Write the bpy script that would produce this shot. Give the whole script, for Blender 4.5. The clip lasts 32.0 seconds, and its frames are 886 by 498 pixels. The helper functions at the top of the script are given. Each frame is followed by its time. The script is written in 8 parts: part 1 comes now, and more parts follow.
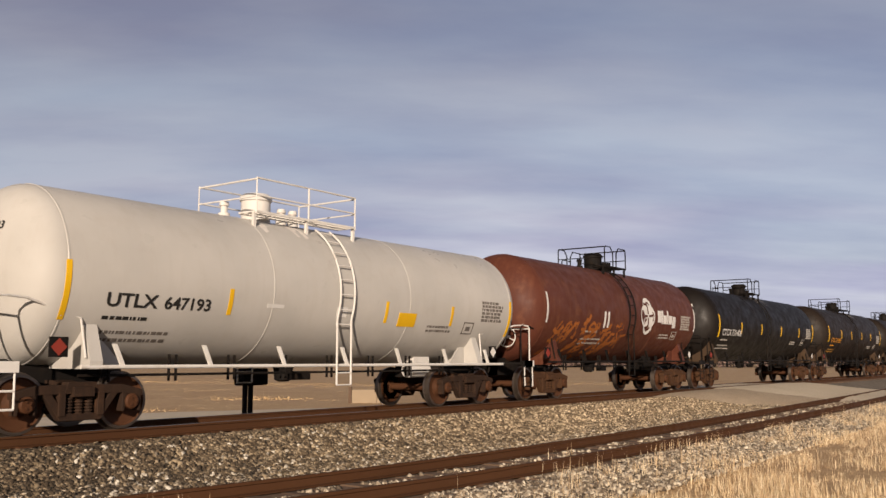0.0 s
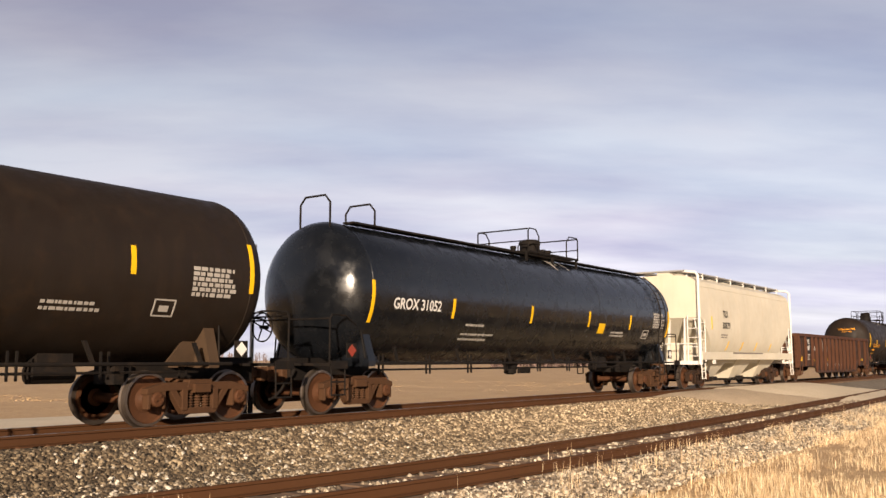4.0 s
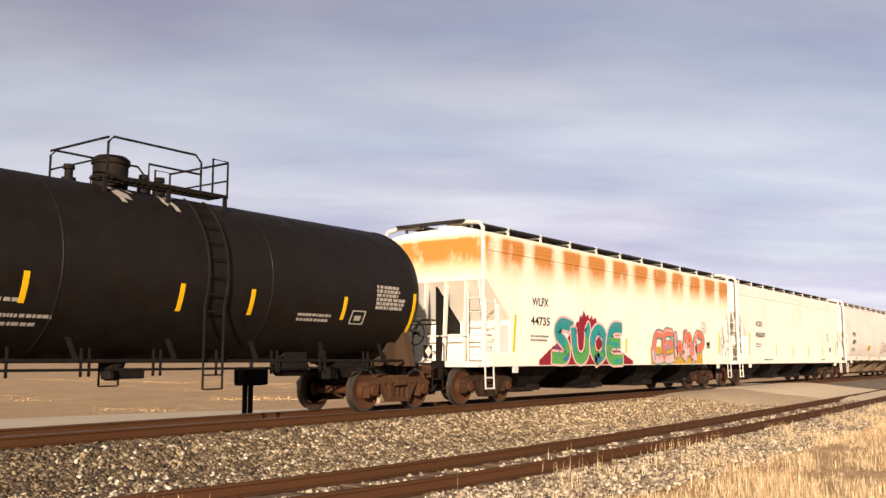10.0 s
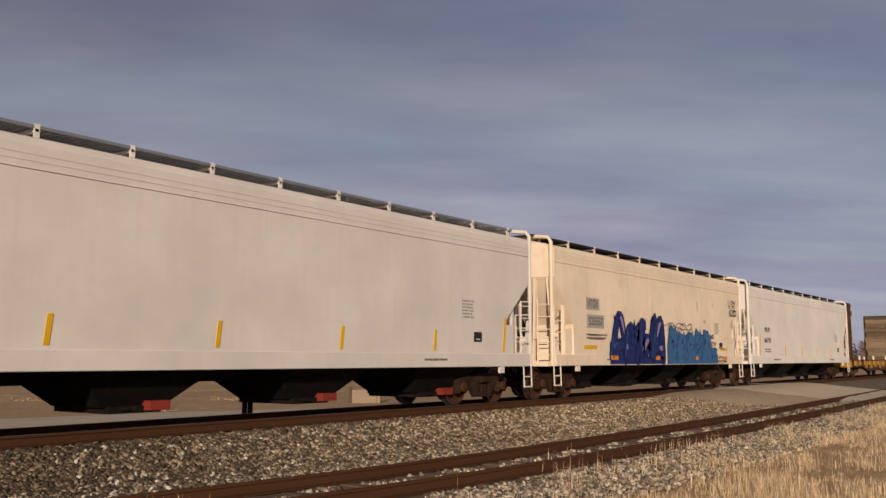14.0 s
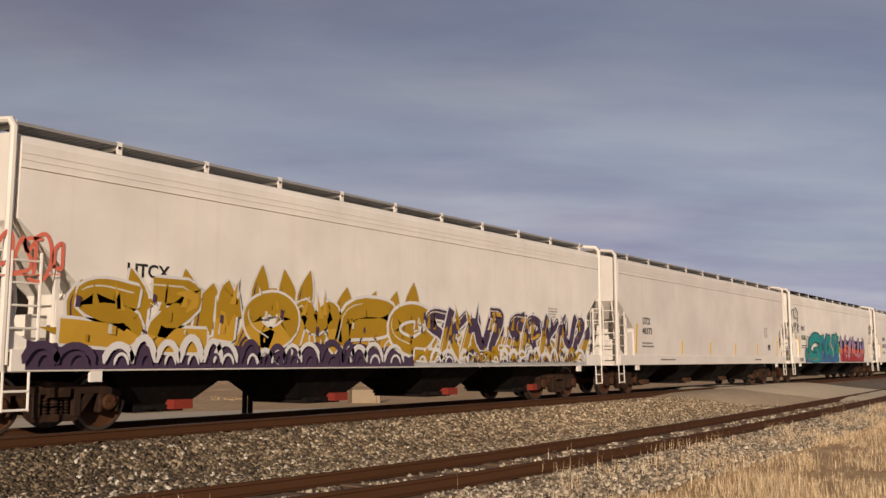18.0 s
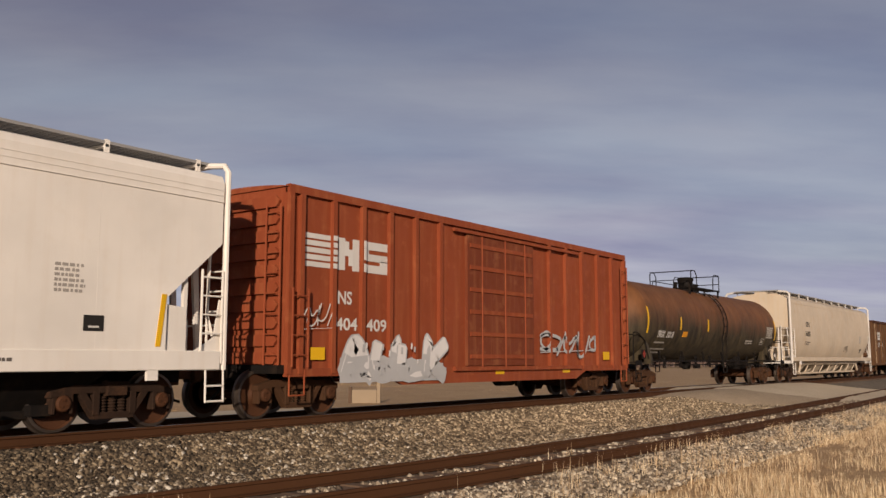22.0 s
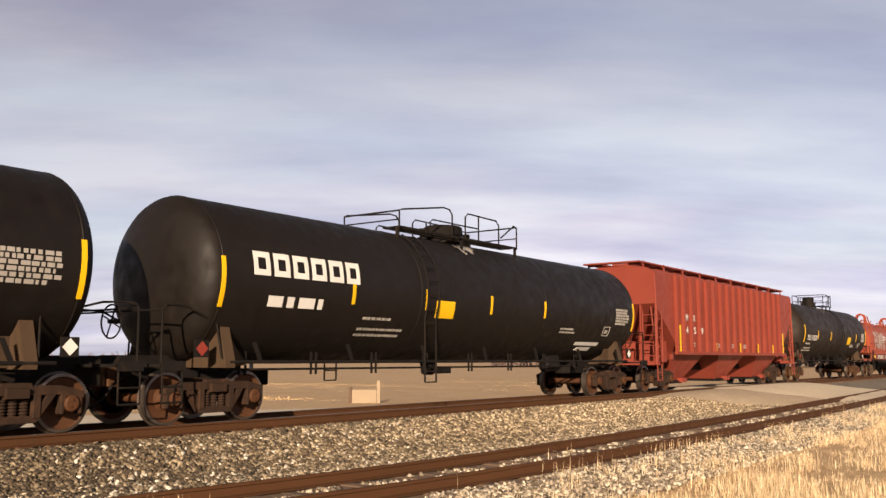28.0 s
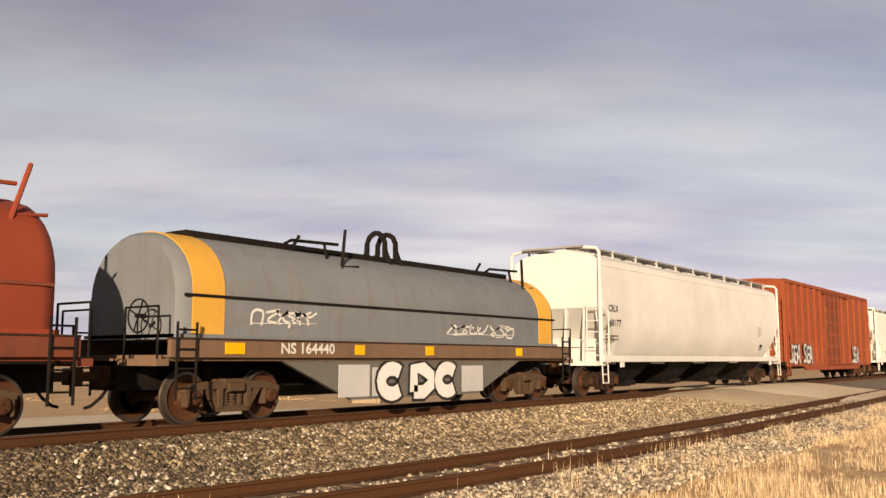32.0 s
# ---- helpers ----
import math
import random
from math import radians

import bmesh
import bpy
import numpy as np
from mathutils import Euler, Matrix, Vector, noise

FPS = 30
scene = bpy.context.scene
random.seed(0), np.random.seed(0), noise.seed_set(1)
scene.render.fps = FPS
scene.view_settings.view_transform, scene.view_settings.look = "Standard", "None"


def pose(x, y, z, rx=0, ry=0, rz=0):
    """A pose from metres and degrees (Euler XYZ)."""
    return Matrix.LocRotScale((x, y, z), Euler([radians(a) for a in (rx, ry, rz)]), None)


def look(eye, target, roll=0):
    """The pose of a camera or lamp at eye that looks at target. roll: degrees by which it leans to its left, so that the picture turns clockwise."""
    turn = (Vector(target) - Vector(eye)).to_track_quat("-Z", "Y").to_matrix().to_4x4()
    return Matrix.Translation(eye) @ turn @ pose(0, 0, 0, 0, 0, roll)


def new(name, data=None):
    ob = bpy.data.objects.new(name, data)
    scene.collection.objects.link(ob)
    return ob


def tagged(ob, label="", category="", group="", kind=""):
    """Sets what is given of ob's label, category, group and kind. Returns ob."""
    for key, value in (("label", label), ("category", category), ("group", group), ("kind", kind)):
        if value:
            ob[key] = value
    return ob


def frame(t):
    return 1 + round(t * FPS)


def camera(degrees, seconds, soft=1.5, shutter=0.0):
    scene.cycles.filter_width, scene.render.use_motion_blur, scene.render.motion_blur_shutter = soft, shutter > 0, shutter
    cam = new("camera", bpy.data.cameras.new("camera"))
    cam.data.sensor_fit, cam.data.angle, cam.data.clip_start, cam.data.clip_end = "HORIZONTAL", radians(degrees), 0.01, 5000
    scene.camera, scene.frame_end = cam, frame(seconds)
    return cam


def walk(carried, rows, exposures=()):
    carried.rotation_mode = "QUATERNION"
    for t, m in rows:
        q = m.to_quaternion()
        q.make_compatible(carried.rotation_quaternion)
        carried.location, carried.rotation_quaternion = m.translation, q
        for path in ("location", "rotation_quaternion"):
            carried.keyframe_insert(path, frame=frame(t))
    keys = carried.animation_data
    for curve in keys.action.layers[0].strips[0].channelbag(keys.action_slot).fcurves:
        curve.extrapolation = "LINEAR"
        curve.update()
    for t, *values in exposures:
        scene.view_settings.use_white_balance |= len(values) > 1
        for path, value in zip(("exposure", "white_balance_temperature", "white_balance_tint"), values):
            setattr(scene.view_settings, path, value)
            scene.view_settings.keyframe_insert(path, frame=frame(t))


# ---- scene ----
SPEED = 18.6          # the train's pace along -x, metres a second
TRACK_Y = 13.92       # centre line of the main track; its rail tops lie at z = 0
EYE = (0.0, 0.0, 1.12)

cam = camera(52.21, 32.0)
VIEW = pose(*EYE, 96.984, 0, -53.957)
walk(cam, [(0.0, VIEW), (32.0, VIEW)],
     exposures=[(0.0, 0.32, 6250, 10), (1.0, 0.46, 6400, 10), (2.0, 0.70, 6550, 10), (3.5, 0.93, 6650, 10), (6.0, 0.64, 6650, 10), (7.0, 0.62, 6650, 10), (9.0, 0.84, 6700, 10),
                (10.0, 0.86, 6700, 10), (11.0, 0.42, 6450, 10), (12.0, 0.10, 6350, 11), (13.0, -0.12, 6250, 12), (15.5, -0.36, 6250, 12), (18.0, -0.09, 6300, 11), (21.0, -0.08, 6300, 11),
                (22.0, -0.09, 6250, 12), (23.0, 0.33, 6350, 12), (24.0, 0.38, 6300, 11), (25.0, 0.35, 6400, 11), (26.0, 0.64, 6450, 11), (26.5, 0.74, 6500, 11), (28.5, 0.93, 6900, 10), (30.0, 0.97, 7200, 10), (32.0, 0.70, 7200, 10)])

# ---------------------------------------------------------------- light
SUN_EL, SUN_AZ = radians(14.0), (-0.84, -0.54)
sun_dir = Vector((SUN_AZ[0] * math.cos(SUN_EL), SUN_AZ[1] * math.cos(SUN_EL), math.sin(SUN_EL))).normalized()
sun = new("sun", bpy.data.lights.new("sun", "SUN"))
sun.data.energy, sun.data.angle, sun.data.color = 5.0, radians(0.6), (1.0, 0.81, 0.63)
sun.matrix_world = look(sun_dir * 50, (0, 0, 0))


def make_world():
    w = bpy.data.worlds.new("sky")
    scene.world = w
    w.use_nodes = True
    n, l = w.node_tree.nodes, w.node_tree.links
    n.clear()
    out, bg = n.new("ShaderNodeOutputWorld"), n.new("ShaderNodeBackground")
    bg.inputs["Strength"].default_value = 0.1
    sky = n.new("ShaderNodeTexSky")
    sky.sky_type, sky.sun_disc, sky.sun_elevation = "NISHITA", False, SUN_EL
    sky.sun_rotation = math.atan2(sun_dir.x, sun_dir.y)
    sky.air_density, sky.dust_density = 1.0, 2.0
    co = n.new("ShaderNodeTexCoord")
    sep = n.new("ShaderNodeSeparateXYZ")
    l.new(co.outputs["Generated"], sep.inputs[0])
    # the cloud deck: directions laid out on a flat layer, so that the streaks crowd towards the horizon
    add = n.new("ShaderNodeMath"); add.operation = "ADD"; add.inputs[1].default_value = 0.16
    ab = n.new("ShaderNodeMath"); ab.operation = "ABSOLUTE"
    l.new(sep.outputs["Z"], ab.inputs[0]); l.new(ab.outputs[0], add.inputs[0])
    dv = n.new("ShaderNodeVectorMath"); dv.operation = "DIVIDE"
    cb = n.new("ShaderNodeCombineXYZ")
    for k in range(3):
        l.new(add.outputs[0], cb.inputs[k])
    l.new(co.outputs["Generated"], dv.inputs[0]); l.new(cb.outputs[0], dv.inputs[1])
    turn = n.new("ShaderNodeMapping"); turn.inputs["Rotation"].default_value = (0, 0, radians(50))
    mp = n.new("ShaderNodeMapping"); mp.inputs["Scale"].default_value = (0.6, 1.35, 1); mp.inputs["Location"].default_value = (4.2, 1.3, 0)
    l.new(dv.outputs[0], turn.inputs[0]); l.new(turn.outputs[0], mp.inputs[0])
    n1 = n.new("ShaderNodeTexNoise"); n1.inputs["Scale"].default_value = 0.9; n1.inputs["Detail"].default_value = 3; n1.inputs["Roughness"].default_value = 0.5
    n2 = n.new("ShaderNodeTexNoise"); n2.inputs["Scale"].default_value = 1.5; n2.inputs["Detail"].default_value = 8; n2.inputs["Roughness"].default_value = 0.53
    l.new(mp.outputs[0], n1.inputs["Vector"]); l.new(mp.outputs[0], n2.inputs["Vector"])
    r1 = n.new("ShaderNodeValToRGB"); r1.color_ramp.elements[0].position, r1.color_ramp.elements[1].position = 0.40, 0.66
    r1.color_ramp.elements[0].color, r1.color_ramp.elements[1].color = (0.72, 0.72, 0.72, 1), (1, 1, 1, 1)
    l.new(n1.outputs["Fac"], r1.inputs[0])
    tone = n.new("ShaderNodeValToRGB")
    tone.color_ramp.elements[0].position, tone.color_ramp.elements[1].position = 0.34, 0.66
    tone.color_ramp.elements[0].color, tone.color_ramp.elements[1].color = (0.435, 0.43, 0.59, 1), (0.68, 0.67, 0.765, 1)
    l.new(n2.outputs["Fac"], tone.inputs[0])
    gain = n.new("ShaderNodeVectorMath"); gain.operation = "SCALE"; l.new(tone.outputs[0], gain.inputs[0])
    low = n.new("ShaderNodeMapRange"); low.interpolation_type = "SMOOTHSTEP"
    for k, value in enumerate((0.0, 0.42, 6.35, 3.6)):
        low.inputs[k + 1].default_value = value
    l.new(sep.outputs["Z"], low.inputs[0])
    high = n.new("ShaderNodeMapRange"); high.interpolation_type = "SMOOTHSTEP"
    for k, value in enumerate((0.36, 0.82, 1.0, 0.22)):
        high.inputs[k + 1].default_value = value
    l.new(sep.outputs["Z"], high.inputs[0])
    lift = n.new("ShaderNodeMath"); lift.operation = "MULTIPLY"
    l.new(low.outputs[0], lift.inputs[0]); l.new(high.outputs[0], lift.inputs[1])
    # the deck thins a little along the track's heading
    thin = n.new("ShaderNodeMapRange")
    for k, value in enumerate((-1.0, 1.0, 0.58, 1.24)):
        thin.inputs[k + 1].default_value = value
    l.new(sep.outputs["X"], thin.inputs[0])
    both = n.new("ShaderNodeMath"); both.operation = "MULTIPLY"
    l.new(lift.outputs[0], both.inputs[0]); l.new(thin.outputs[0], both.inputs[1]); l.new(both.outputs[0], gain.inputs["Scale"])
    mix = n.new("ShaderNodeMix"); mix.data_type = "RGBA"
    l.new(r1.outputs[0], mix.inputs["Factor"]); l.new(sky.outputs[0], mix.inputs["A"]); l.new(gain.outputs[0], mix.inputs["B"])
    l.new(mix.outputs["Result"], bg.inputs["Color"]); l.new(bg.outputs[0], out.inputs["Surface"])


make_world()

# ---------------------------------------------------------------- materials
MATS = {}


def nodes_of(name, rough=0.6, metal=0.0):
    m = bpy.data.materials.new(name)
    m.use_nodes = True
    n, l = m.node_tree.nodes, m.node_tree.links
    b = n["Principled BSDF"]
    b.inputs["Roughness"].default_value, b.inputs["Metallic"].default_value = rough, metal
    MATS[name] = m
    return m, n, l, b


def noise_node(n, l, vec, scale, detail=4, stretch=None, rough=0.55):
    if stretch:
        mp = n.new("ShaderNodeMapping")
        mp.inputs["Scale"].default_value = stretch
        l.new(vec, mp.inputs[0])
        vec = mp.outputs[0]
    t = n.new("ShaderNodeTexNoise")
    t.inputs["Scale"].default_value, t.inputs["Detail"].default_value, t.inputs["Roughness"].default_value = scale, detail, rough
    l.new(vec, t.inputs["Vector"])
    return t.outputs["Fac"]


def ramp(n, l, fac, a, b, ca=(0, 0, 0, 1), cb=(1, 1, 1, 1)):
    r = n.new("ShaderNodeValToRGB")
    r.color_ramp.elements[0].position, r.color_ramp.elements[1].position = a, b
    r.color_ramp.elements[0].color, r.color_ramp.elements[1].color = ca, cb
    l.new(fac, r.inputs[0])
    return r.outputs[0]


def mixed(n, l, fac, a, b, blend="MIX"):
    m = n.new("ShaderNodeMix")
    m.data_type, m.blend_type = "RGBA", blend
    for key, value in (("Factor", fac), ("A", a), ("B", b)):
        if isinstance(value, (tuple, float, int)):
            m.inputs[key].default_value = value
        else:
            l.new(value, m.inputs[key])
    return m.outputs["Result"]


def coords(n, l, wander=True):
    """Object coordinates, shifted for each object, so that no two of a kind wear alike."""
    co = n.new("ShaderNodeTexCoord")
    if not wander:
        return co.outputs["Object"]
    info = n.new("ShaderNodeObjectInfo")
    sc = n.new("ShaderNodeMath"); sc.operation = "MULTIPLY"; sc.inputs[1].default_value = 37.0
    l.new(info.outputs["Random"], sc.inputs[0])
    ad = n.new("ShaderNodeVectorMath"); ad.operation = "ADD"
    l.new(co.outputs["Object"], ad.inputs[0]); l.new(sc.outputs[0], ad.inputs[1])
    return ad.outputs[0]


def rgb(c, k=1.0):
    return (c[0] * k, c[1] * k, c[2] * k, 1)


def paint(name, col, dirt=(0.16, 0.11, 0.07), grime=0.35, rough=0.5, streak=0.4, bump=0.006, metal=0.0, spots=None, gloss=None):
    """Weathered paint: broad fading, rain streaks that run down, fine grain."""
    if name in MATS:
        return MATS[name]
    m, n, l, b = nodes_of(name, rough, metal)
    b.inputs["Specular IOR Level"].default_value = gloss if gloss is not None else 0.5 if rough < .3 or metal else 0.12
    v = coords(n, l)
    fade = ramp(n, l, noise_node(n, l, v, 0.7, 3), 0.3, 0.7, rgb(col, 0.70), rgb(col, 0.82))
    run = ramp(n, l, noise_node(n, l, v, 1.0, 5, (5.0, 5.0, 0.35)), 0.5, 0.75)
    k = n.new("ShaderNodeMath"); k.operation = "MULTIPLY"; k.inputs[1].default_value = streak * 0.5
    l.new(run, k.inputs[0])
    c = mixed(n, l, k.outputs[0], fade, rgb(dirt))
    blot = ramp(n, l, noise_node(n, l, v, 2.6, 6, None, 0.65), 0.55, 0.78)
    k2 = n.new("ShaderNodeMath"); k2.operation = "MULTIPLY"; k2.inputs[1].default_value = grime
    l.new(blot, k2.inputs[0])
    c = mixed(n, l, k2.outputs[0], c, rgb(dirt))
    if spots:
        sp = ramp(n, l, noise_node(n, l, v, 9.0, 4, None, 0.6), 0.64, 0.70)
        c = mixed(n, l, sp, c, rgb(spots))
    l.new(c, b.inputs["Base Color"])
    g = noise_node(n, l, v, 30.0, 3)
    rr = ramp(n, l, noise_node(n, l, v, 3.0, 3), 0.3, 0.7, (max(rough - .12, .05),) * 3 + (1,), (min(rough + .15, 1),) * 3 + (1,))
    l.new(rr, b.inputs["Roughness"])
    bp = n.new("ShaderNodeBump"); bp.inputs["Strength"].default_value, bp.inputs["Distance"].default_value = 0.25, bump
    l.new(g, bp.inputs["Height"]); l.new(bp.outputs[0], b.inputs["Normal"])
    return m


def rusty_white():
    """Cream paint, rusting through in a row of stains below the eaves, one to a roof bow."""
    m, n, l, b = nodes_of("rusting_cream_paint", 0.55)
    co = n.new("ShaderNodeTexCoord")
    v = co.outputs["Object"]
    sep = n.new("ShaderNodeSeparateXYZ"); l.new(v, sep.inputs[0])
    sx = n.new("ShaderNodeMath"); sx.operation = "MULTIPLY"; sx.inputs[1].default_value = 2 * math.pi / 1.62
    l.new(sep.outputs["X"], sx.inputs[0])
    sn = n.new("ShaderNodeMath"); sn.operation = "SINE"; l.new(sx.outputs[0], sn.inputs[0])
    pm = n.new("ShaderNodeMapRange"); pm.interpolation_type = "SMOOTHSTEP"; pm.inputs[1].default_value, pm.inputs[2].default_value = -1.5, 0.25
    wob = n.new("ShaderNodeMath"); wob.operation = "MULTIPLY_ADD"; wob.inputs[1].default_value = 1.6
    l.new(noise_node(n, l, v, 0.55, 3), wob.inputs[0])
    sh = n.new("ShaderNodeMath"); sh.operation = "SUBTRACT"; sh.inputs[1].default_value = 0.8; l.new(sn.outputs[0], sh.inputs[0])
    l.new(sh.outputs[0], wob.inputs[2]); l.new(wob.outputs[0], pm.inputs[0])
    patch = pm.outputs[0]
    band = n.new("ShaderNodeMapRange"); band.interpolation_type = "SMOOTHSTEP"; band.inputs[1].default_value, band.inputs[2].default_value = 2.85, 4.0
    l.new(sep.outputs["Z"], band.inputs[0])
    top = n.new("ShaderNodeMapRange"); top.inputs[1].default_value, top.inputs[2].default_value = 4.34, 4.16
    l.new(sep.outputs["Z"], top.inputs[0])
    a = n.new("ShaderNodeMath"); a.operation = "MULTIPLY"; l.new(band.outputs[0], a.inputs[0]); l.new(top.outputs[0], a.inputs[1])
    base = n.new("ShaderNodeMath"); base.operation = "ADD"; base.inputs[1].default_value = 0.16; l.new(patch, base.inputs[0])
    a2 = n.new("ShaderNodeMath"); a2.operation = "MULTIPLY"; l.new(a.outputs[0], a2.inputs[0]); l.new(base.outputs[0], a2.inputs[1])
    nz = n.new("ShaderNodeMapRange"); nz.inputs[1].default_value, nz.inputs[2].default_value = -0.05, 0.50
    l.new(noise_node(n, l, v, 2.2, 6, (1.3, 1.3, 0.6), 0.65), nz.inputs[0])
    a3 = n.new("ShaderNodeMath"); a3.operation = "MULTIPLY"; l.new(a2.outputs[0], a3.inputs[0]); l.new(nz.outputs[0], a3.inputs[1])
    rust = ramp(n, l, a3.outputs[0], 0.25, 0.95, (0.76, 0.52, 0.22, 1), (0.47, 0.19, 0.035, 1))
    cream = ramp(n, l, noise_node(n, l, v, 0.9, 4, (1, 1, 0.3)), 0.3, 0.7, (0.72, 0.66, 0.55, 1), (0.77, 0.74, 0.68, 1))
    l.new(mixed(n, l, a3.outputs[0], cream, rust), b.inputs["Base Color"])
    return m


def ground_mat(name, cols, scale, rough=0.95, bump=0.03, fine=40):
    m, n, l, b = nodes_of(name, rough)
    co = n.new("ShaderNodeTexCoord")
    v = co.outputs["Object"]
    a = ramp(n, l, noise_node(n, l, v, scale, 6, None, 0.6), 0.3, 0.7, rgb(cols[0]), rgb(cols[1]))
    f = ramp(n, l, noise_node(n, l, v, fine, 4, None, 0.7), 0.35, 0.7)
    c = mixed(n, l, f, a, rgb(cols[2]))
    l.new(c, b.inputs["Base Color"])
    bp = n.new("ShaderNodeBump"); bp.inputs["Strength"].default_value, bp.inputs["Distance"].default_value = 0.6, bump
    l.new(noise_node(n, l, v, fine * 0.7, 5), bp.inputs["Height"]); l.new(bp.outputs[0], b.inputs["Normal"])
    return m


def island_mat(name, lo, hi, rough=0.9, mid=None, graded=False):
    m, n, l, b = nodes_of(name, rough)
    g = n.new("ShaderNodeNewGeometry")
    r = n.new("ShaderNodeValToRGB")
    r.color_ramp.elements[0].color, r.color_ramp.elements[1].color = rgb(lo), rgb(hi)
    if mid:
        e = r.color_ramp.elements.new(0.55); e.color = rgb(mid)
    l.new(g.outputs["Random Per Island"], r.inputs[0])
    co = n.new("ShaderNodeTexCoord")
    f = ramp(n, l, noise_node(n, l, co.outputs["Object"], 25, 3), 0.3, 0.7, (0.8, 0.8, 0.8, 1), (1.1, 1.1, 1.1, 1))
    c = mixed(n, l, 1.0, r.outputs[0], f, "MULTIPLY")
    if graded:
        # tone graded unevenly along x: darker up the line, paler towards the crossing
        sep = n.new("ShaderNodeSeparateXYZ"); l.new(co.outputs["Object"], sep.inputs[0])
        ad = n.new("ShaderNodeMath"); ad.operation = "MULTIPLY_ADD"; ad.inputs[1].default_value = 5.0
        l.new(noise_node(n, l, co.outputs["Object"], 0.6, 4), ad.inputs[0]); l.new(sep.outputs["X"], ad.inputs[2])
        mr = n.new("ShaderNodeMapRange"); mr.inputs[1].default_value, mr.inputs[2].default_value = 10.0, 25.0
        l.new(ad.outputs[0], mr.inputs[0])
        c = mixed(n, l, 1.0, c, ramp(n, l, mr.outputs[0], 0, 1, (0.62, 0.57, 0.49, 1), (1.5, 1.43, 1.28, 1)), "MULTIPLY")
    l.new(c, b.inputs["Base Color"])
    return m


def random_mat(name, lo, hi, rough=0.9):
    m, n, l, b = nodes_of(name, rough)
    info = n.new("ShaderNodeObjectInfo")
    r = n.new("ShaderNodeValToRGB")
    r.color_ramp.elements[0].color, r.color_ramp.elements[1].color = rgb(lo), rgb(hi)
    l.new(info.outputs["Random"], r.inputs[0])
    v = coords(n, l)
    f = ramp(n, l, noise_node(n, l, v, 1.0, 5, (22, 1.4, 34)), 0.3, 0.7, (0.55, 0.55, 0.55, 1), (1.2, 1.2, 1.2, 1))
    l.new(mixed(n, l, 1.0, r.outputs[0], f, "MULTIPLY"), b.inputs["Base Color"])
    return m


BLACK = paint("black_tank_paint", (0.0095, 0.0068, 0.0052), (0.028, 0.017, 0.010), 0.25, 0.55, 0.2, gloss=.2)
BLACK2 = paint("dusty_black_paint", (0.0175, 0.0112, 0.0072), (0.045, 0.025, 0.012), 0.3, 0.58, 0.3, gloss=.2)
GLOSS = paint("glossy_black_paint", (0.006, 0.007, 0.009), (0.03, 0.03, 0.03), 0.2, 0.22, 0.15, 0.004)


def rust_over_black():
    """Black paint rusted brown over the crown, with an uneven lower edge and grey-green grime on the flank."""
    m, n, l, b = nodes_of("rust_browned_black_paint", 0.6)
    b.inputs["Specular IOR Level"].default_value = 0.15
    co = n.new("ShaderNodeTexCoord")
    v = co.outputs["Object"]
    sep = n.new("ShaderNodeSeparateXYZ"); l.new(v, sep.inputs[0])
    ad = n.new("ShaderNodeMath"); ad.operation = "MULTIPLY_ADD"; ad.inputs[1].default_value = 1.9
    l.new(noise_node(n, l, v, 0.8, 6, (1, 1, .5), 0.65), ad.inputs[0]); l.new(sep.outputs["Z"], ad.inputs[2])
    mr = n.new("ShaderNodeMapRange"); mr.interpolation_type = "SMOOTHSTEP"; mr.inputs[1].default_value, mr.inputs[2].default_value = 3.0, 4.1
    l.new(ad.outputs[0], mr.inputs[0])
    rust = ramp(n, l, noise_node(n, l, v, 2.2, 6, (1, 1, .4), .65), .3, .7, (0.105, 0.045, 0.020, 1), (0.185, 0.082, 0.034, 1))
    grime = ramp(n, l, noise_node(n, l, v, 1.4, 5, (3, 3, .5)), .35, .72, (0.020, 0.016, 0.012, 1), (0.075, 0.058, 0.032, 1))
    l.new(mixed(n, l, mr.outputs[0], grime, rust), b.inputs["Base Color"])
    bp = n.new("ShaderNodeBump"); bp.inputs["Strength"].default_value, bp.inputs["Distance"].default_value = 0.3, .02
    l.new(noise_node(n, l, v, 30, 3), bp.inputs["Height"]); l.new(bp.outputs[0], b.inputs["Normal"])
    return m


RUSTBLACK = rust_over_black()
BROWNBLACK = paint("brown_dusted_black_paint", (0.042, 0.024, 0.0125), (0.10, 0.052, 0.020), 0.4, 0.58, 0.6, gloss=.2)
MAROON = paint("maroon_tank_paint", (0.105, 0.035, 0.022), (0.20, 0.085, 0.04), 0.45, 0.5, 0.4)
SADDLE = paint("dusty_saddle_paint", (0.072, 0.045, 0.027), (0.022, 0.015, 0.010), 0.5, 0.75, 0.4)
DARKTANKS = (BLACK, BLACK2, BROWNBLACK)
GREYTANK = paint("mid_grey_tank_paint", (0.088, 0.080, 0.077), (0.05, 0.036, 0.028), 0.35, 0.45, 0.5, gloss=.4)
PALETANK = paint("pale_grey_tank_paint", (0.55, 0.525, 0.485), (0.32, 0.27, 0.22), 0.2, 0.38, 0.35)
WHITE = paint("white_fitting_paint", (0.78, 0.75, 0.70), (0.30, 0.22, 0.15), 0.3, 0.5, 0.4)
HOPGREY = paint("pale_grey_hopper_paint", (0.82, 0.765, 0.70), (0.52, 0.45, 0.37), 0.2, 0.55, 0.4)
HOPWHITE = paint("off_white_hopper_paint", (0.92, 0.87, 0.79), (0.58, 0.49, 0.39), 0.2, 0.55, 0.45)
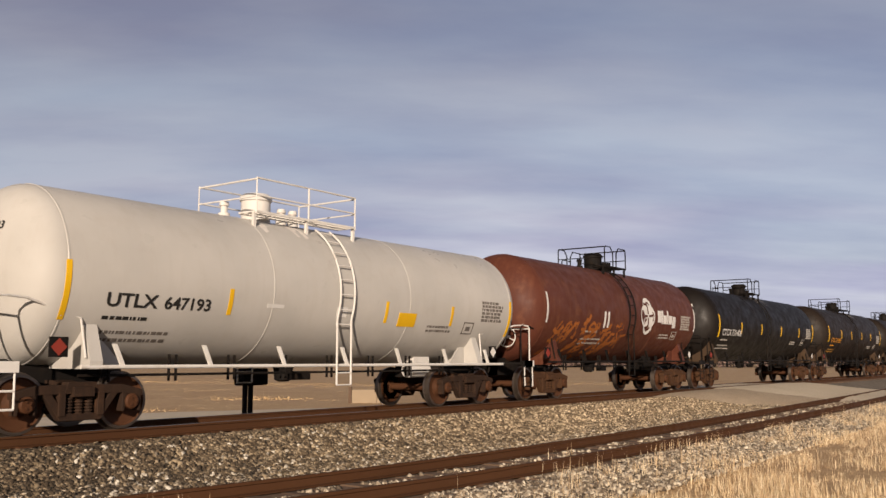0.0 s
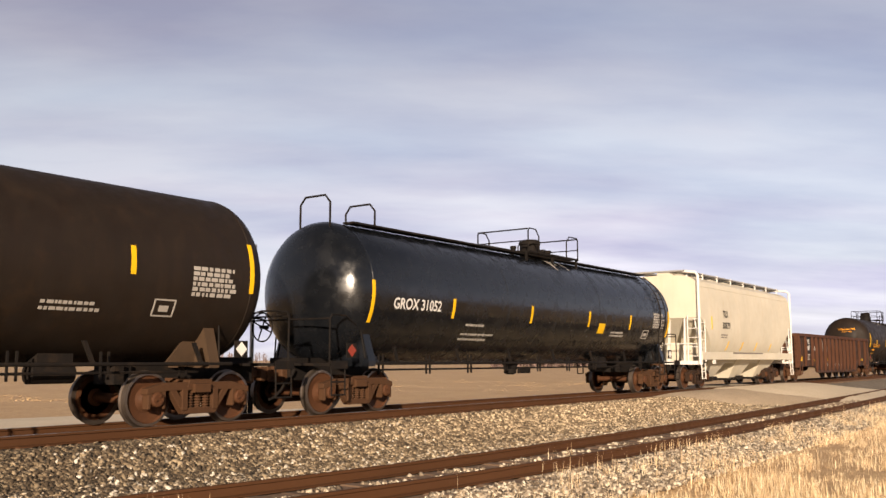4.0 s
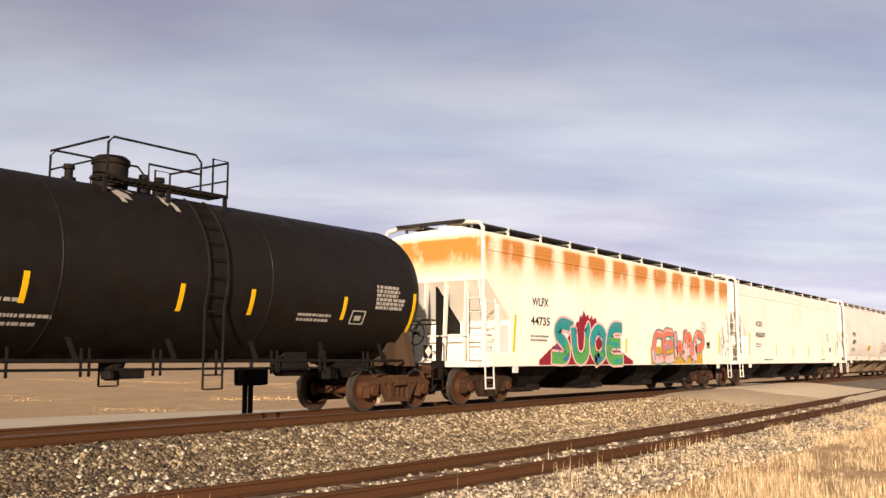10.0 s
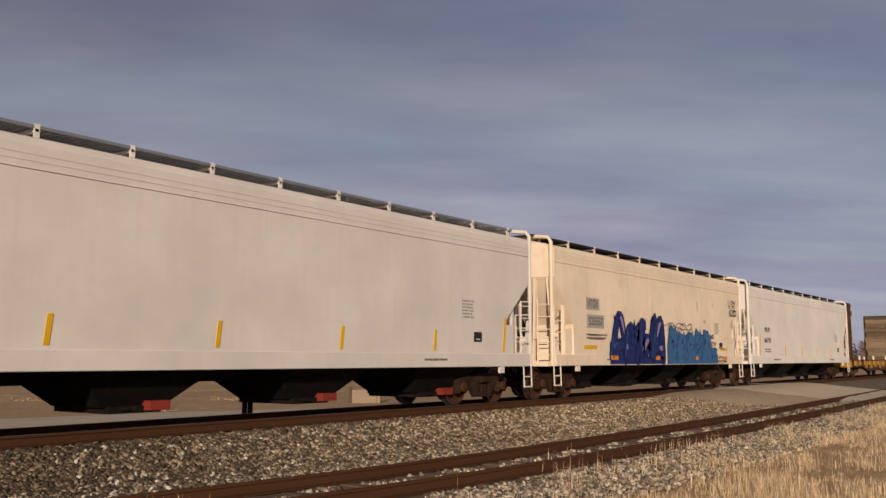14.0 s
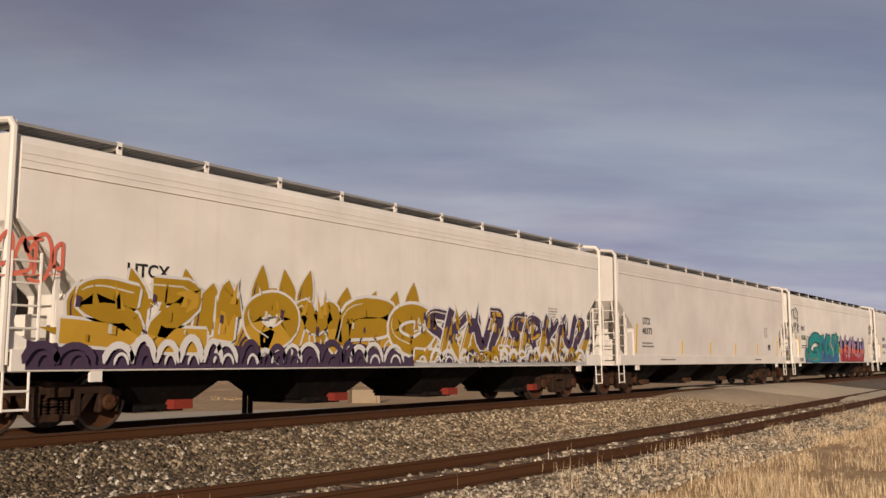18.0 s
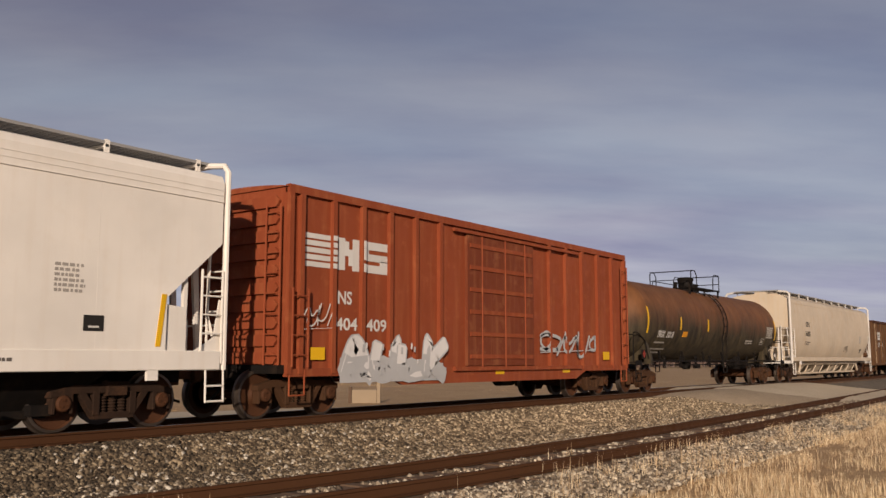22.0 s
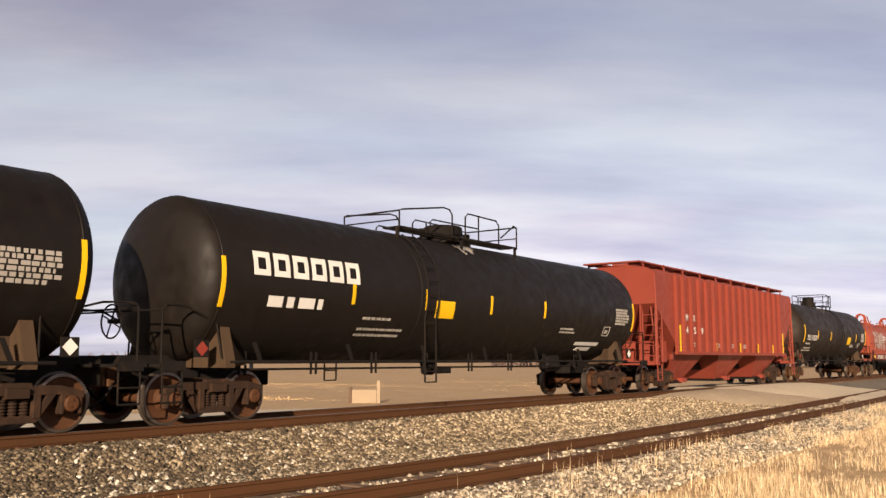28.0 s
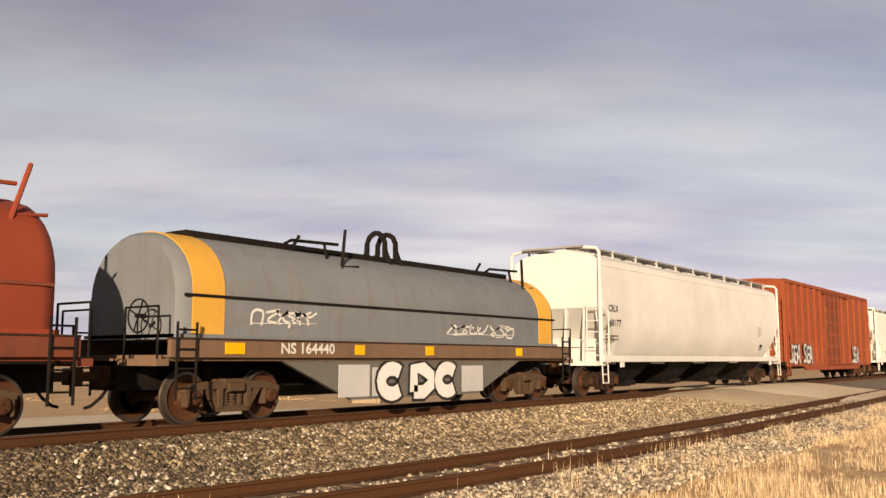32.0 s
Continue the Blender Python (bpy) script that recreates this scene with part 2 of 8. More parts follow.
HOPCREAM = paint("cream_hopper_paint", (1.0, 0.85, 0.65), (0.62, 0.40, 0.19), 0.40, 0.6, 0.5)
HOPTAN = paint("tan_hopper_paint", (0.66, 0.56, 0.43), (0.48, 0.31, 0.16), 0.45, 0.55, 0.55)
BRIGHT = paint("bright_white_hopper_paint", (0.72, 0.71, 0.67), (0.45, 0.40, 0.33), 0.15, 0.5, 0.25)
RUSTCREAM = rusty_white()
BOXRED = paint("oxide_red_box_paint", (0.30, 0.072, 0.029), (0.40, 0.15, 0.06), 0.4, 0.6, 0.6)
HOPRED = paint("oxide_red_hopper_paint", (0.25, 0.05, 0.032), (0.12, 0.04, 0.03), 0.4, 0.55, 0.5)
COILRED = paint("red_hood_paint", (0.30, 0.062, 0.032), (0.22, 0.06, 0.035), 0.4, 0.55, 0.45)
COILGREY = paint("grey_hood_paint", (0.20, 0.215, 0.23), (0.11, 0.09, 0.07), 0.4, 0.55, 0.6)
HOODYEL = paint("yellow_band_paint", (0.72, 0.40, 0.07), (0.35, 0.2, 0.08), 0.35, 0.55, 0.4)
GONDBLACK = paint("rusted_black_gondola_paint", (0.040, 0.024, 0.018), (0.16, 0.055, 0.022), 0.75, 0.7, 0.9)
GONDBROWN = paint("rusted_brown_gondola_paint", (0.125, 0.062, 0.030), (0.22, 0.135, 0.07), 0.35, 0.7, 0.8)
RIB = paint("rusted_rib_paint", (0.082, 0.034, 0.019), (0.045, 0.026, 0.018), 0.6, 0.7, 0.6)
FLATYEL = paint("worn_yellow_sill_paint", (0.46, 0.25, 0.045), (0.10, 0.052, 0.026), 0.95, 0.6, 0.7)
FRAME = paint("black_underframe_paint", (0.011, 0.009, 0.008), (0.045, 0.028, 0.016), 0.45, 0.75, 0.3)
TRUCK = paint("rust_brown_casting", (0.078, 0.038, 0.019), (0.03, 0.018, 0.012), 0.55, 0.8, 0.3)
TRUCKGREY = paint("dusty_grey_casting", (0.095, 0.060, 0.036), (0.04, 0.026, 0.018), 0.55, 0.8, 0.3)
WHEEL = paint("rusty_wheel_steel", (0.085, 0.036, 0.017), (0.03, 0.018, 0.012), 0.55, 0.65, 0.2)
TREAD = paint("worn_tread_steel", (0.17, 0.135, 0.11), (0.07, 0.045, 0.03), 0.4, 0.4, 0.1, 0.005, 0.8)
STEEL = paint("galvanised_steel", (0.42, 0.42, 0.42), (0.2, 0.18, 0.16), 0.25, 0.4, 0.2, 0.005, 0.7)
GRATE = paint("galvanised_grating", (0.36, 0.35, 0.335), (0.18, 0.16, 0.14), 0.3, 0.6, 0.2, 0.005, 0.2)
DARKGRATE = paint("dark_grating", (0.03, 0.028, 0.026), (0.06, 0.045, 0.03), 0.3, 0.6, 0.2)
YELLOW = paint("reflective_yellow", (0.84, 0.49, 0.012), (0.4, 0.25, 0.05), 0.12, 0.4, 0.15, 0.002)
INKW = paint("white_lettering", (0.74, 0.72, 0.68), (0.35, 0.3, 0.25), 0.2, 0.5, 0.2, 0.002)
INKK = paint("black_lettering", (0.03, 0.028, 0.026), (0.1, 0.08, 0.06), 0.1, 0.5, 0.1, 0.002)
INKY = paint("amber_lettering", (0.78, 0.33, 0.02), (0.4, 0.2, 0.05), 0.2, 0.5, 0.2, 0.002)
INKYDIM = paint("faded_amber_lettering", (0.34, 0.17, 0.03), (0.2, 0.1, 0.03), 0.3, 0.6, 0.3, 0.002)
INKDIM = paint("faded_lettering", (0.40, 0.37, 0.33), (0.2, 0.17, 0.14), 0.3, 0.6, 0.3, 0.002)
INKGREY = paint("faded_dark_lettering", (0.16, 0.14, 0.125), (0.3, 0.25, 0.2), 0.3, 0.6, 0.3, 0.002)
REDBIT = paint("faded_red_paint", (0.27, 0.042, 0.028), (0.1, 0.05, 0.03), 0.5, 0.6, 0.3)
LUMBER = random_mat("grey_weathered_lumber", (0.085, 0.056, 0.033), (0.26, 0.18, 0.105), 0.85)
BAYTAN = paint("dusty_tan_bay_paint", (0.30, 0.215, 0.14), (0.14, 0.09, 0.055), 0.5, 0.7, 0.5)
OXIDE = paint("tan_weathered_rib_paint", (0.52, 0.37, 0.23), (0.14, 0.065, 0.03), 0.7, 0.7, 0.7)
TRUCKDARK = paint("grimy_black_casting", (0.036, 0.021, 0.014), (0.13, 0.060, 0.028), 0.5, 0.8, 0.3)
SILLRED = paint("grimy_red_sill_paint", (0.20, 0.058, 0.034), (0.07, 0.035, 0.025), 0.6, 0.7, 0.6)
SILLRUST = paint("rust_brown_sill_paint", (0.20, 0.125, 0.08), (0.10, 0.055, 0.03), 0.6, 0.7, 0.6)
SILLGREY = paint("repaint_grey", (0.50, 0.47, 0.42), (0.36, 0.30, 0.22), 0.3, 0.6, 0.3)
BELLYGREY = paint("grimy_grey_belly_paint", (0.15, 0.145, 0.13), (0.08, 0.06, 0.045), 0.6, 0.7, 0.6)
CONCRETE = paint("weathered_concrete", (0.36, 0.28, 0.19), (0.3, 0.24, 0.17), 0.4, 0.9, 0.5)
DOORRED = paint("rust_worn_door_paint", (0.20, 0.052, 0.024), (0.34, 0.14, 0.06), 0.6, 0.65, 0.8)
DUSTCREAM = paint("dusty_cream_hopper_paint", (0.62, 0.57, 0.46), (0.42, 0.32, 0.20), 0.35, 0.55, 0.5)

# ---------------------------------------------------------------- shapes
def box(bm, x0, x1, y0, y1, z0, z1):
    v = [bm.verts.new(p) for p in ((x0, y0, z0), (x1, y0, z0), (x1, y1, z0), (x0, y1, z0), (x0, y0, z1), (x1, y0, z1), (x1, y1, z1), (x0, y1, z1))]
    for f in ((0, 3, 2, 1), (4, 5, 6, 7), (0, 1, 5, 4), (1, 2, 6, 5), (2, 3, 7, 6), (3, 0, 4, 7)):
        bm.faces.new([v[i] for i in f])
    return bm


def prism(bm, pts, a, b, axis="y"):
    """A polygon pushed from a to b along y (points are x, z) or along x (points are y, z)."""
    put = (lambda p, k: (p[0], k, p[1])) if axis == "y" else (lambda p, k: (k, p[0], p[1]))
    lo, hi = [bm.verts.new(put(p, a)) for p in pts], [bm.verts.new(put(p, b)) for p in pts]
    bm.faces.new(lo), bm.faces.new(hi[::-1])
    for i in range(len(pts)):
        j = (i + 1) % len(pts)
        bm.faces.new((lo[j], lo[i], hi[i], hi[j]))
    return bm


def tube(bm, pts, r, seg=6):
    """A round bar through the points."""
    pts = [Vector(p) for p in pts]
    rings, up = [], Vector((0.13, 0.21, 0.97))
    for i, p in enumerate(pts):
        d = (pts[min(i + 1, len(pts) - 1)] - pts[max(i - 1, 0)]).normalized()
        if abs(d.dot(up)) > 0.95:
            up = Vector((0.9, 0.3, 0.1))
        a = d.cross(up).normalized()
        b = d.cross(a)
        rings.append([bm.verts.new(p + r * (math.cos(2 * math.pi * k / seg) * a + math.sin(2 * math.pi * k / seg) * b)) for k in range(seg)])
    for q, w in zip(rings, rings[1:]):
        for k in range(seg):
            bm.faces.new((q[k], q[(k + 1) % seg], w[(k + 1) % seg], w[k]))
    bm.faces.new(rings[0][::-1]), bm.faces.new(rings[-1])
    return bm


def spun(bm, prof, axis, centre, seg=32, a0=0.0, a1=2 * math.pi):
    """A profile of (along, radius) turned round an axis through centre."""
    rings, whole = [], a1 - a0 > 6.28
    for along, r in prof:
        ring = []
        for k in range(seg if whole else seg + 1):
            t = a0 + (a1 - a0) * k / seg
            c, s = r * math.cos(t), r * math.sin(t)
            p = {"x": (along, c, s), "y": (c, along, s), "z": (c, s, along)}[axis]
            ring.append(bm.verts.new((p[0] + centre[0], p[1] + centre[1], p[2] + centre[2])))
        rings.append(ring)
    n = len(rings[0])
    for q, w in zip(rings, rings[1:]):
        for k in range(n if whole else n - 1):
            bm.faces.new((q[k], q[(k + 1) % n], w[(k + 1) % n], w[k]))
    if whole:
        for ring, pr in ((rings[0], prof[0]), (rings[-1], prof[-1])):
            if pr[1] > 1e-4:
                bm.faces.new(ring)
    return bm


def mesh_of(name, bm, mats, smooth=True):
    bmesh.ops.recalc_face_normals(bm, faces=bm.faces)
    me = bpy.data.meshes.new(name)
    bm.to_mesh(me)
    bm.free()
    for m in (mats if isinstance(mats, (list, tuple)) else [mats]):
        me.materials.append(m)
    if smooth:
        me.shade_smooth()
        me.set_sharp_from_angle(angle=radians(32))
    return me


def hung(name, me, parent, at=None, label=""):
    ob = new(name, me)
    ob.parent = parent
    if at is not None:
        ob.matrix_basis = at
    if label:
        tagged(ob, label)
    return ob


def part(name, bm, material, parent, label="", smooth=True):
    return hung(name, mesh_of(name, bm, material, smooth), parent, None, label)


STOCK = {}


def stock(key, build, mats, smooth=True):
    """A mesh that many alike parts share."""
    if key not in STOCK:
        STOCK[key] = mesh_of(key if isinstance(key, str) else str(key[0]), build(), mats, smooth)
    return STOCK[key]


# ---------------------------------------------------------------- lettering and reflectors
FONT = {}


def glyphs(body):
    """The outline of a word as flat triangles, one wide and one high."""
    if body not in FONT:
        cu = bpy.data.curves.new("lettering", "FONT")
        cu.body, cu.resolution_u, cu.offset = body, 3, 0.020
        ob = new("lettering", cu)
        me = bpy.data.meshes.new_from_object(ob.evaluated_get(bpy.context.evaluated_depsgraph_get()))
        co = np.array([v.co[:] for v in me.vertices])
        faces = [tuple(p.vertices) for p in me.polygons]
        lo, hi = co.min(0), co.max(0)
        FONT[body] = ((co - lo)[:, :2] / (hi - lo)[:2], faces)
        bpy.data.objects.remove(ob), bpy.data.curves.remove(cu), bpy.data.meshes.remove(me)
    return FONT[body]


def letter(parent, body, x, z, w, h, mat, surf, name="lettering", fat=0.0):
    co, faces = glyphs(body)
    pts = [(x + u * w, surf(z + q * h) - 0.012, z + q * h) for u, q in co]
    me = bpy.data.meshes.new(name)
    me.from_pydata(pts, [], faces)
    me.materials.append(mat)
    return hung(name, me, parent)


def head_letter(parent, body, cyl, R, zc, y, z, w, h, mat, head=.78):
    """A word on the domed leading head of a tank."""
    co, faces = glyphs(body)
    pts = []
    for u, q in co:
        yy, zz = y - u * w, z + q * h
        pts.append((-cyl - head * math.sqrt(max(1 - (yy * yy + (zz - zc) ** 2) / (R * R), .0)) - .012, yy, zz))
    me = bpy.data.meshes.new("lettering")
    me.from_pydata(pts, [], faces)
    me.materials.append(mat)
    return hung("lettering", me, parent)


def strip(bm, x, z0, z1, w, surf, lean=0.0, thick=0.008, n=6):
    """A thin upright plate that follows the wall behind it."""
    a, b = [], []
    for k in range(n + 1):
        z = z0 + (z1 - z0) * k / n
        for row, dy in ((a, 0.006), (b, -thick)):
            xx = x + lean * k / n
            row.append((bm.verts.new((xx, surf(z) + dy, z)), bm.verts.new((xx + w, surf(z) + dy, z))))
    for k in range(n):
        bm.faces.new((b[k][0], b[k][1], b[k + 1][1], b[k + 1][0]))
        bm.faces.new((a[k][0], b[k][0], b[k + 1][0], a[k + 1][0]))
        bm.faces.new((b[k][1], a[k][1], a[k + 1][1], b[k + 1][1]))
    bm.faces.new((a[0][0], a[0][1], b[0][1], b[0][0])), bm.faces.new((a[n][1], a[n][0], b[n][0], b[n][1]))
    return bm


def plate(parent, x, z, w, h, mat, surf, name="placard", label="", proud=0.008):
    return part(name, strip(bmesh.new(), x, z, z + h, w, surf, 0, proud, 4), mat, parent, label, False)


def small_print(parent, x, z, rows, w, h, mat, surf, seed=1, gap=1.9):
    """Lines of print too small to read: broken bars."""
    rnd, bm = random.Random(seed), bmesh.new()
    for r in range(rows):
        at = x
        while at < x + w * (0.75 + 0.25 * rnd.random()):
            ln = h * rnd.uniform(0.5, 2.2)
            strip(bm, at, z - r * h * gap, z - r * h * gap + h, min(ln, x + w - at), surf, 0, 0.006, 1)
            at += ln + h * rnd.uniform(0.35, 0.8)
    return tagged(part("small_print", bm, mat, parent, "", False), kind="stuff")


def blot(x, z, w, h, surf, seed):
    """An uneven stain."""
    rnd, bm = random.Random(seed), bmesh.new()
    pts = [(x + w * (.5 + .5 * math.cos(q) * rnd.uniform(.5, 1)), z + h * (.5 + .5 * math.sin(q) * rnd.uniform(.6, 1))) for q in np.linspace(0, 6.0, 15)]
    patch(bm, pts, surf, .004, 0)
    return bm


def ribbon(bm, pts, w, surf, dy, mi):
    """A flat brush stroke on the wall."""
    prev = None
    for i, (x, z) in enumerate(pts):
        x0, z0 = pts[max(i - 1, 0)]
        x1, z1 = pts[min(i + 1, len(pts) - 1)]
        d = math.hypot(x1 - x0, z1 - z0) or 1
        ex, ez = -(z1 - z0) / d * w / 2, (x1 - x0) / d * w / 2
        cur = [bm.verts.new((x + s * ex, surf(z + s * ez) - dy, z + s * ez)) for s in (-1, 1)]
        if prev:
            bm.faces.new((prev[0], prev[1], cur[1], cur[0])).material_index = mi
        prev = cur


def patch(bm, pts, surf, dy, mi):
    bm.faces.new([bm.verts.new((x, surf(z) - dy, z)) for x, z in pts]).material_index = mi


def arc(cx, cz, rx, rz, a0, a1, n=9):
    return [(cx + rx * math.cos(a0 + (a1 - a0) * k / n), cz + rz * math.sin(a0 + (a1 - a0) * k / n)) for k in range(n + 1)]


FORMS = ([(0, 0), (.05, .8), (.5, 1), (.95, .75), (.85, 0)], [(0, .85), (.95, 1), (.05, .15), (1, 0)], [(.15, .05), (0, .6), (.4, 1), (.95, .75), (.85, .2), (.45, 0), (.1, .1)],
         [(0, 0), (.25, 1), (.55, .35), (.8, 1.05), (1, 0)], [(.95, .8), (.4, 1), (0, .55), (.25, 0), (.95, .1)], [(.1, 1), (.2, .1), (.75, .05), (.9, .95)], [(.05, .95), (.5, .5), (.95, 1), (.5, .45), (.4, 0)])


def tapered(bm, pts, w, surf, dy, mi, grow=0.0, tip=.35):
    """A brush stroke with mitred turns and pointed ends."""
    prev, n = None, len(pts)
    if grow:
        for k, q in ((0, 1), (-1, -2)):
            (xa, za), (xb, zb) = pts[k], pts[q]
            d = math.hypot(xa - xb, za - zb) or 1
            pts = ([(xa + (xa - xb) / d * grow, za + (za - zb) / d * grow)] + pts[1:]) if k == 0 else (pts[:-1] + [(xa + (xa - xb) / d * grow, za + (za - zb) / d * grow)])
    for i, (x, z) in enumerate(pts):
        x0, z0 = pts[max(i - 1, 0)]
        x1, z1 = pts[min(i + 1, n - 1)]
        d = math.hypot(x1 - x0, z1 - z0) or 1
        k = (tip if i in (0, n - 1) else 1.0) * w / 2 + grow
        ex, ez = -(z1 - z0) / d * k, (x1 - x0) / d * k
        cur = [bm.verts.new((x + s * ex, surf(z + s * ez) - dy, z + s * ez)) for s in (-1, 1)]
        if prev:
            bm.faces.new((prev[0], prev[1], cur[1], cur[0])).material_index = mi
        prev = cur


def rounded(pts, cuts=2):
    """Cuts the corners of a line."""
    for _ in range(cuts):
        out = [pts[0]]
        for (xa, za), (xb, zb) in zip(pts, pts[1:]):
            out += [(xa * .75 + xb * .25, za * .75 + zb * .25), (xa * .25 + xb * .75, za * .25 + zb * .75)]
        pts = out + [pts[-1]]
    return pts


STROKES = {"A": ([(0, 0), (.30, .95), (.62, 1), (1, 0)], [(.22, .34), (.80, .34)]), "R": ([(.08, 0), (.08, 1), (.80, .96), (.88, .62), (.2, .48)], [(.42, .5), (1, 0)]),
           "M": ([(0, 0), (.12, 1), (.5, .35), (.88, 1), (1, 0)],), "E": ([(1, .92), (.2, 1), (.06, .5), (.16, 0), (1, .06)], [(.1, .5), (.82, .54)]),
           "P": ([(.10, 0), (.08, 1), (.85, .95), (.92, .52), (.15, .42)],), "C": ([(1, .66), (.92, .96), (.35, 1), (.03, .62), (.10, .18), (.5, 0), (1, .16)],),
           "K": ([(.1, 0), (.06, 1)], [(.95, 1), (.18, .46), (1, 0)]), "Y": ([(0, 1), (.18, .55), (.62, .48), (.98, 1)], [(.7, .55), (.35, 0)]),
           "S": ([(1, .9), (.35, 1), (.05, .72), (.9, .42), (.82, .06), (0, .08)],), "U": ([(.05, 1), (.08, .2), (.5, 0), (.92, .2), (.95, 1)],),
           "N": ([(.05, 0), (.08, 1), (.92, .05), (.95, 1)],), "O": ([(.5, 0), (.05, .25), (.05, .75), (.5, 1), (.95, .75), (.95, .25), (.5, 0)],),
           "L": ([(.15, 1), (.1, .05), (1, .1)],), "W": ([(0, 1), (.2, 0), (.5, .7), (.8, 0), (1, 1)],), "Z": ([(0, .95), (.95, 1), (.08, .05), (1, 0)],), "I": ([(.5, 0), (.45, 1)],)}


def mural(parent, x0, x1, z0, z1, word, cols, surf, seed, label, cloud=(), spiky=0.0, lean=.08, fat=.30, edge=.04, glow=0.0, cuts=2):
    """Spray-painted letter forms. cols: cloud, outline, upper fill, lower fill, highlight, accent. cloud: heights of the painted cloud behind, from end to end."""
    rnd, bm = random.Random(seed), bmesh.new()
    count = len(word)
    w, h = (x1 - x0) / count, z1 - z0
    if cloud:
        a, b = x0 - .16 * w * count * (len(cloud) > 4), x1 + .22 * w * count * (len(cloud) > 4)
        m = 12 * (len(cloud) - 1)
        top = [(a + (b - a) * k / m, z0 + h * float(np.interp(k / 12, range(len(cloud)), cloud)) * (1 + .05 * math.sin(k * 1.9) + .04 * rnd.random())) for k in range(m + 1)]
        for (xa, za), (xb, zb) in zip(top, top[1:]):
            patch(bm, [(xa, z0), (xb, z0), (xb, zb), (xa, za)], surf, .008, 0)
    if glow:
        for i in range(count * 5):
            x, r = x0 + (x1 - x0) * (i + .5) / (count * 5), rnd.uniform(.10, .2)
            patch(bm, [(x + r * 1.5 * math.cos(q), z1 - .16 + glow * rnd.uniform(-.9, .9) + r * math.sin(q)) for q in np.linspace(0, 5.6, 9)], surf, .009 + .0004 * (i % 4), 5)
    for i, ch in enumerate(word):
        wd = min(w * fat, h * .36) * rnd.uniform(.9, 1.1)
        high, sl, wide = h * rnd.uniform(.92, 1.06), lean + rnd.uniform(-.10, .16), rnd.uniform(1.08, 1.32)
        lines = []
        for form in STROKES[ch]:
            bend = [(u + rnd.uniform(-.09, .09), v + rnd.uniform(-.06, .06) * (0 < v < 1)) for u, v in form]
            pts = [(x0 + w * i + wd * .4 + (w * wide - wd * .8) * u + sl * h * (v - .3), z0 + wd * .40 + (high - wd * .8) * v) for u, v in bend]
            pts = [(min(max(x, x0 + wd * .3), x1 + .15), max(z, z0 + wd * .4)) for x, z in pts]
            # flared, hooked ends
            (xa, za), (xb, zb) = pts[-2], pts[-1]
            pts.append((xb + (xb - xa) * .12 + rnd.uniform(-.4, .4) * wd, max(zb + (zb - za) * .10, z0 + wd * .3)))
            lines.append(rounded(pts, cuts))
        lift = .012 + (i % 4) * .007
        for pts in lines:
            tapered(bm, pts, wd, surf, lift, 1, edge, .45)
        for q, pts in enumerate(lines):
            mix = rnd.uniform(.30, .55)
            for k in range(len(pts) - 1):
                cut = pts[max(k - 1, 0):k + 3]
                tapered(bm, cut, wd * (.45 if k == 0 or k > len(pts) - 3 else 1), surf, lift + .002 + .0002 * (k % 3) + .0007 * q, 2 if pts[k][1] > z0 + h * mix else 3, 0, 1.0)
            a = rnd.randrange(max(len(pts) - 6, 1))
            tapered(bm, [(x + wd * .14, z - wd * .1) for x, z in pts[a:a + 5]], wd * .42, surf, lift + .0046, rnd.choice((3, 2, 5)), 0, .15)
            # a light edge along the upper side
            tapered(bm, [(x - wd * .24, z + wd * .2) for x, z in pts[:max(len(pts) // 3, 3)]], .028, surf, lift + .0052, 4, 0, .3)
        for k in range(int(spiky * 5)):
            sx, sz = x0 + w * (i + rnd.uniform(.3, .9)), z0 + high * rnd.uniform(.62, .86)
            tip = (sx + rnd.uniform(-.25, .2), sz + max(spiky, .4) * rnd.uniform(.25, .55))
            patch(bm, [(sx - .12, sz - .15), (sx + .12, sz - .15), tip], surf, lift - .001, 1)
            patch(bm, [(sx - .07, sz - .15), (sx + .07, sz - .15), (tip[0] * .8 + sx * .2, tip[1] * .75 + sz * .25)], surf, lift + .0056, rnd.choice((2, 3)))
        for k in range(4):
            cx, cz, r = x0 + w * (i + rnd.uniform(.1, .9)), z0 + h * rnd.uniform(.12, .8), rnd.uniform(.03, .075)
            patch(bm, [(cx - r * .6, cz - r), (cx + r * .5, cz - r * 1.2), (cx + r * .7, cz + r), (cx - r * .3, cz + r * 1.3)], surf, .047, (5, 4, 3, 2)[k])
    return tagged(part("graffiti", bm, [MATS[c] for c in cols], parent, label, False), kind="stuff")


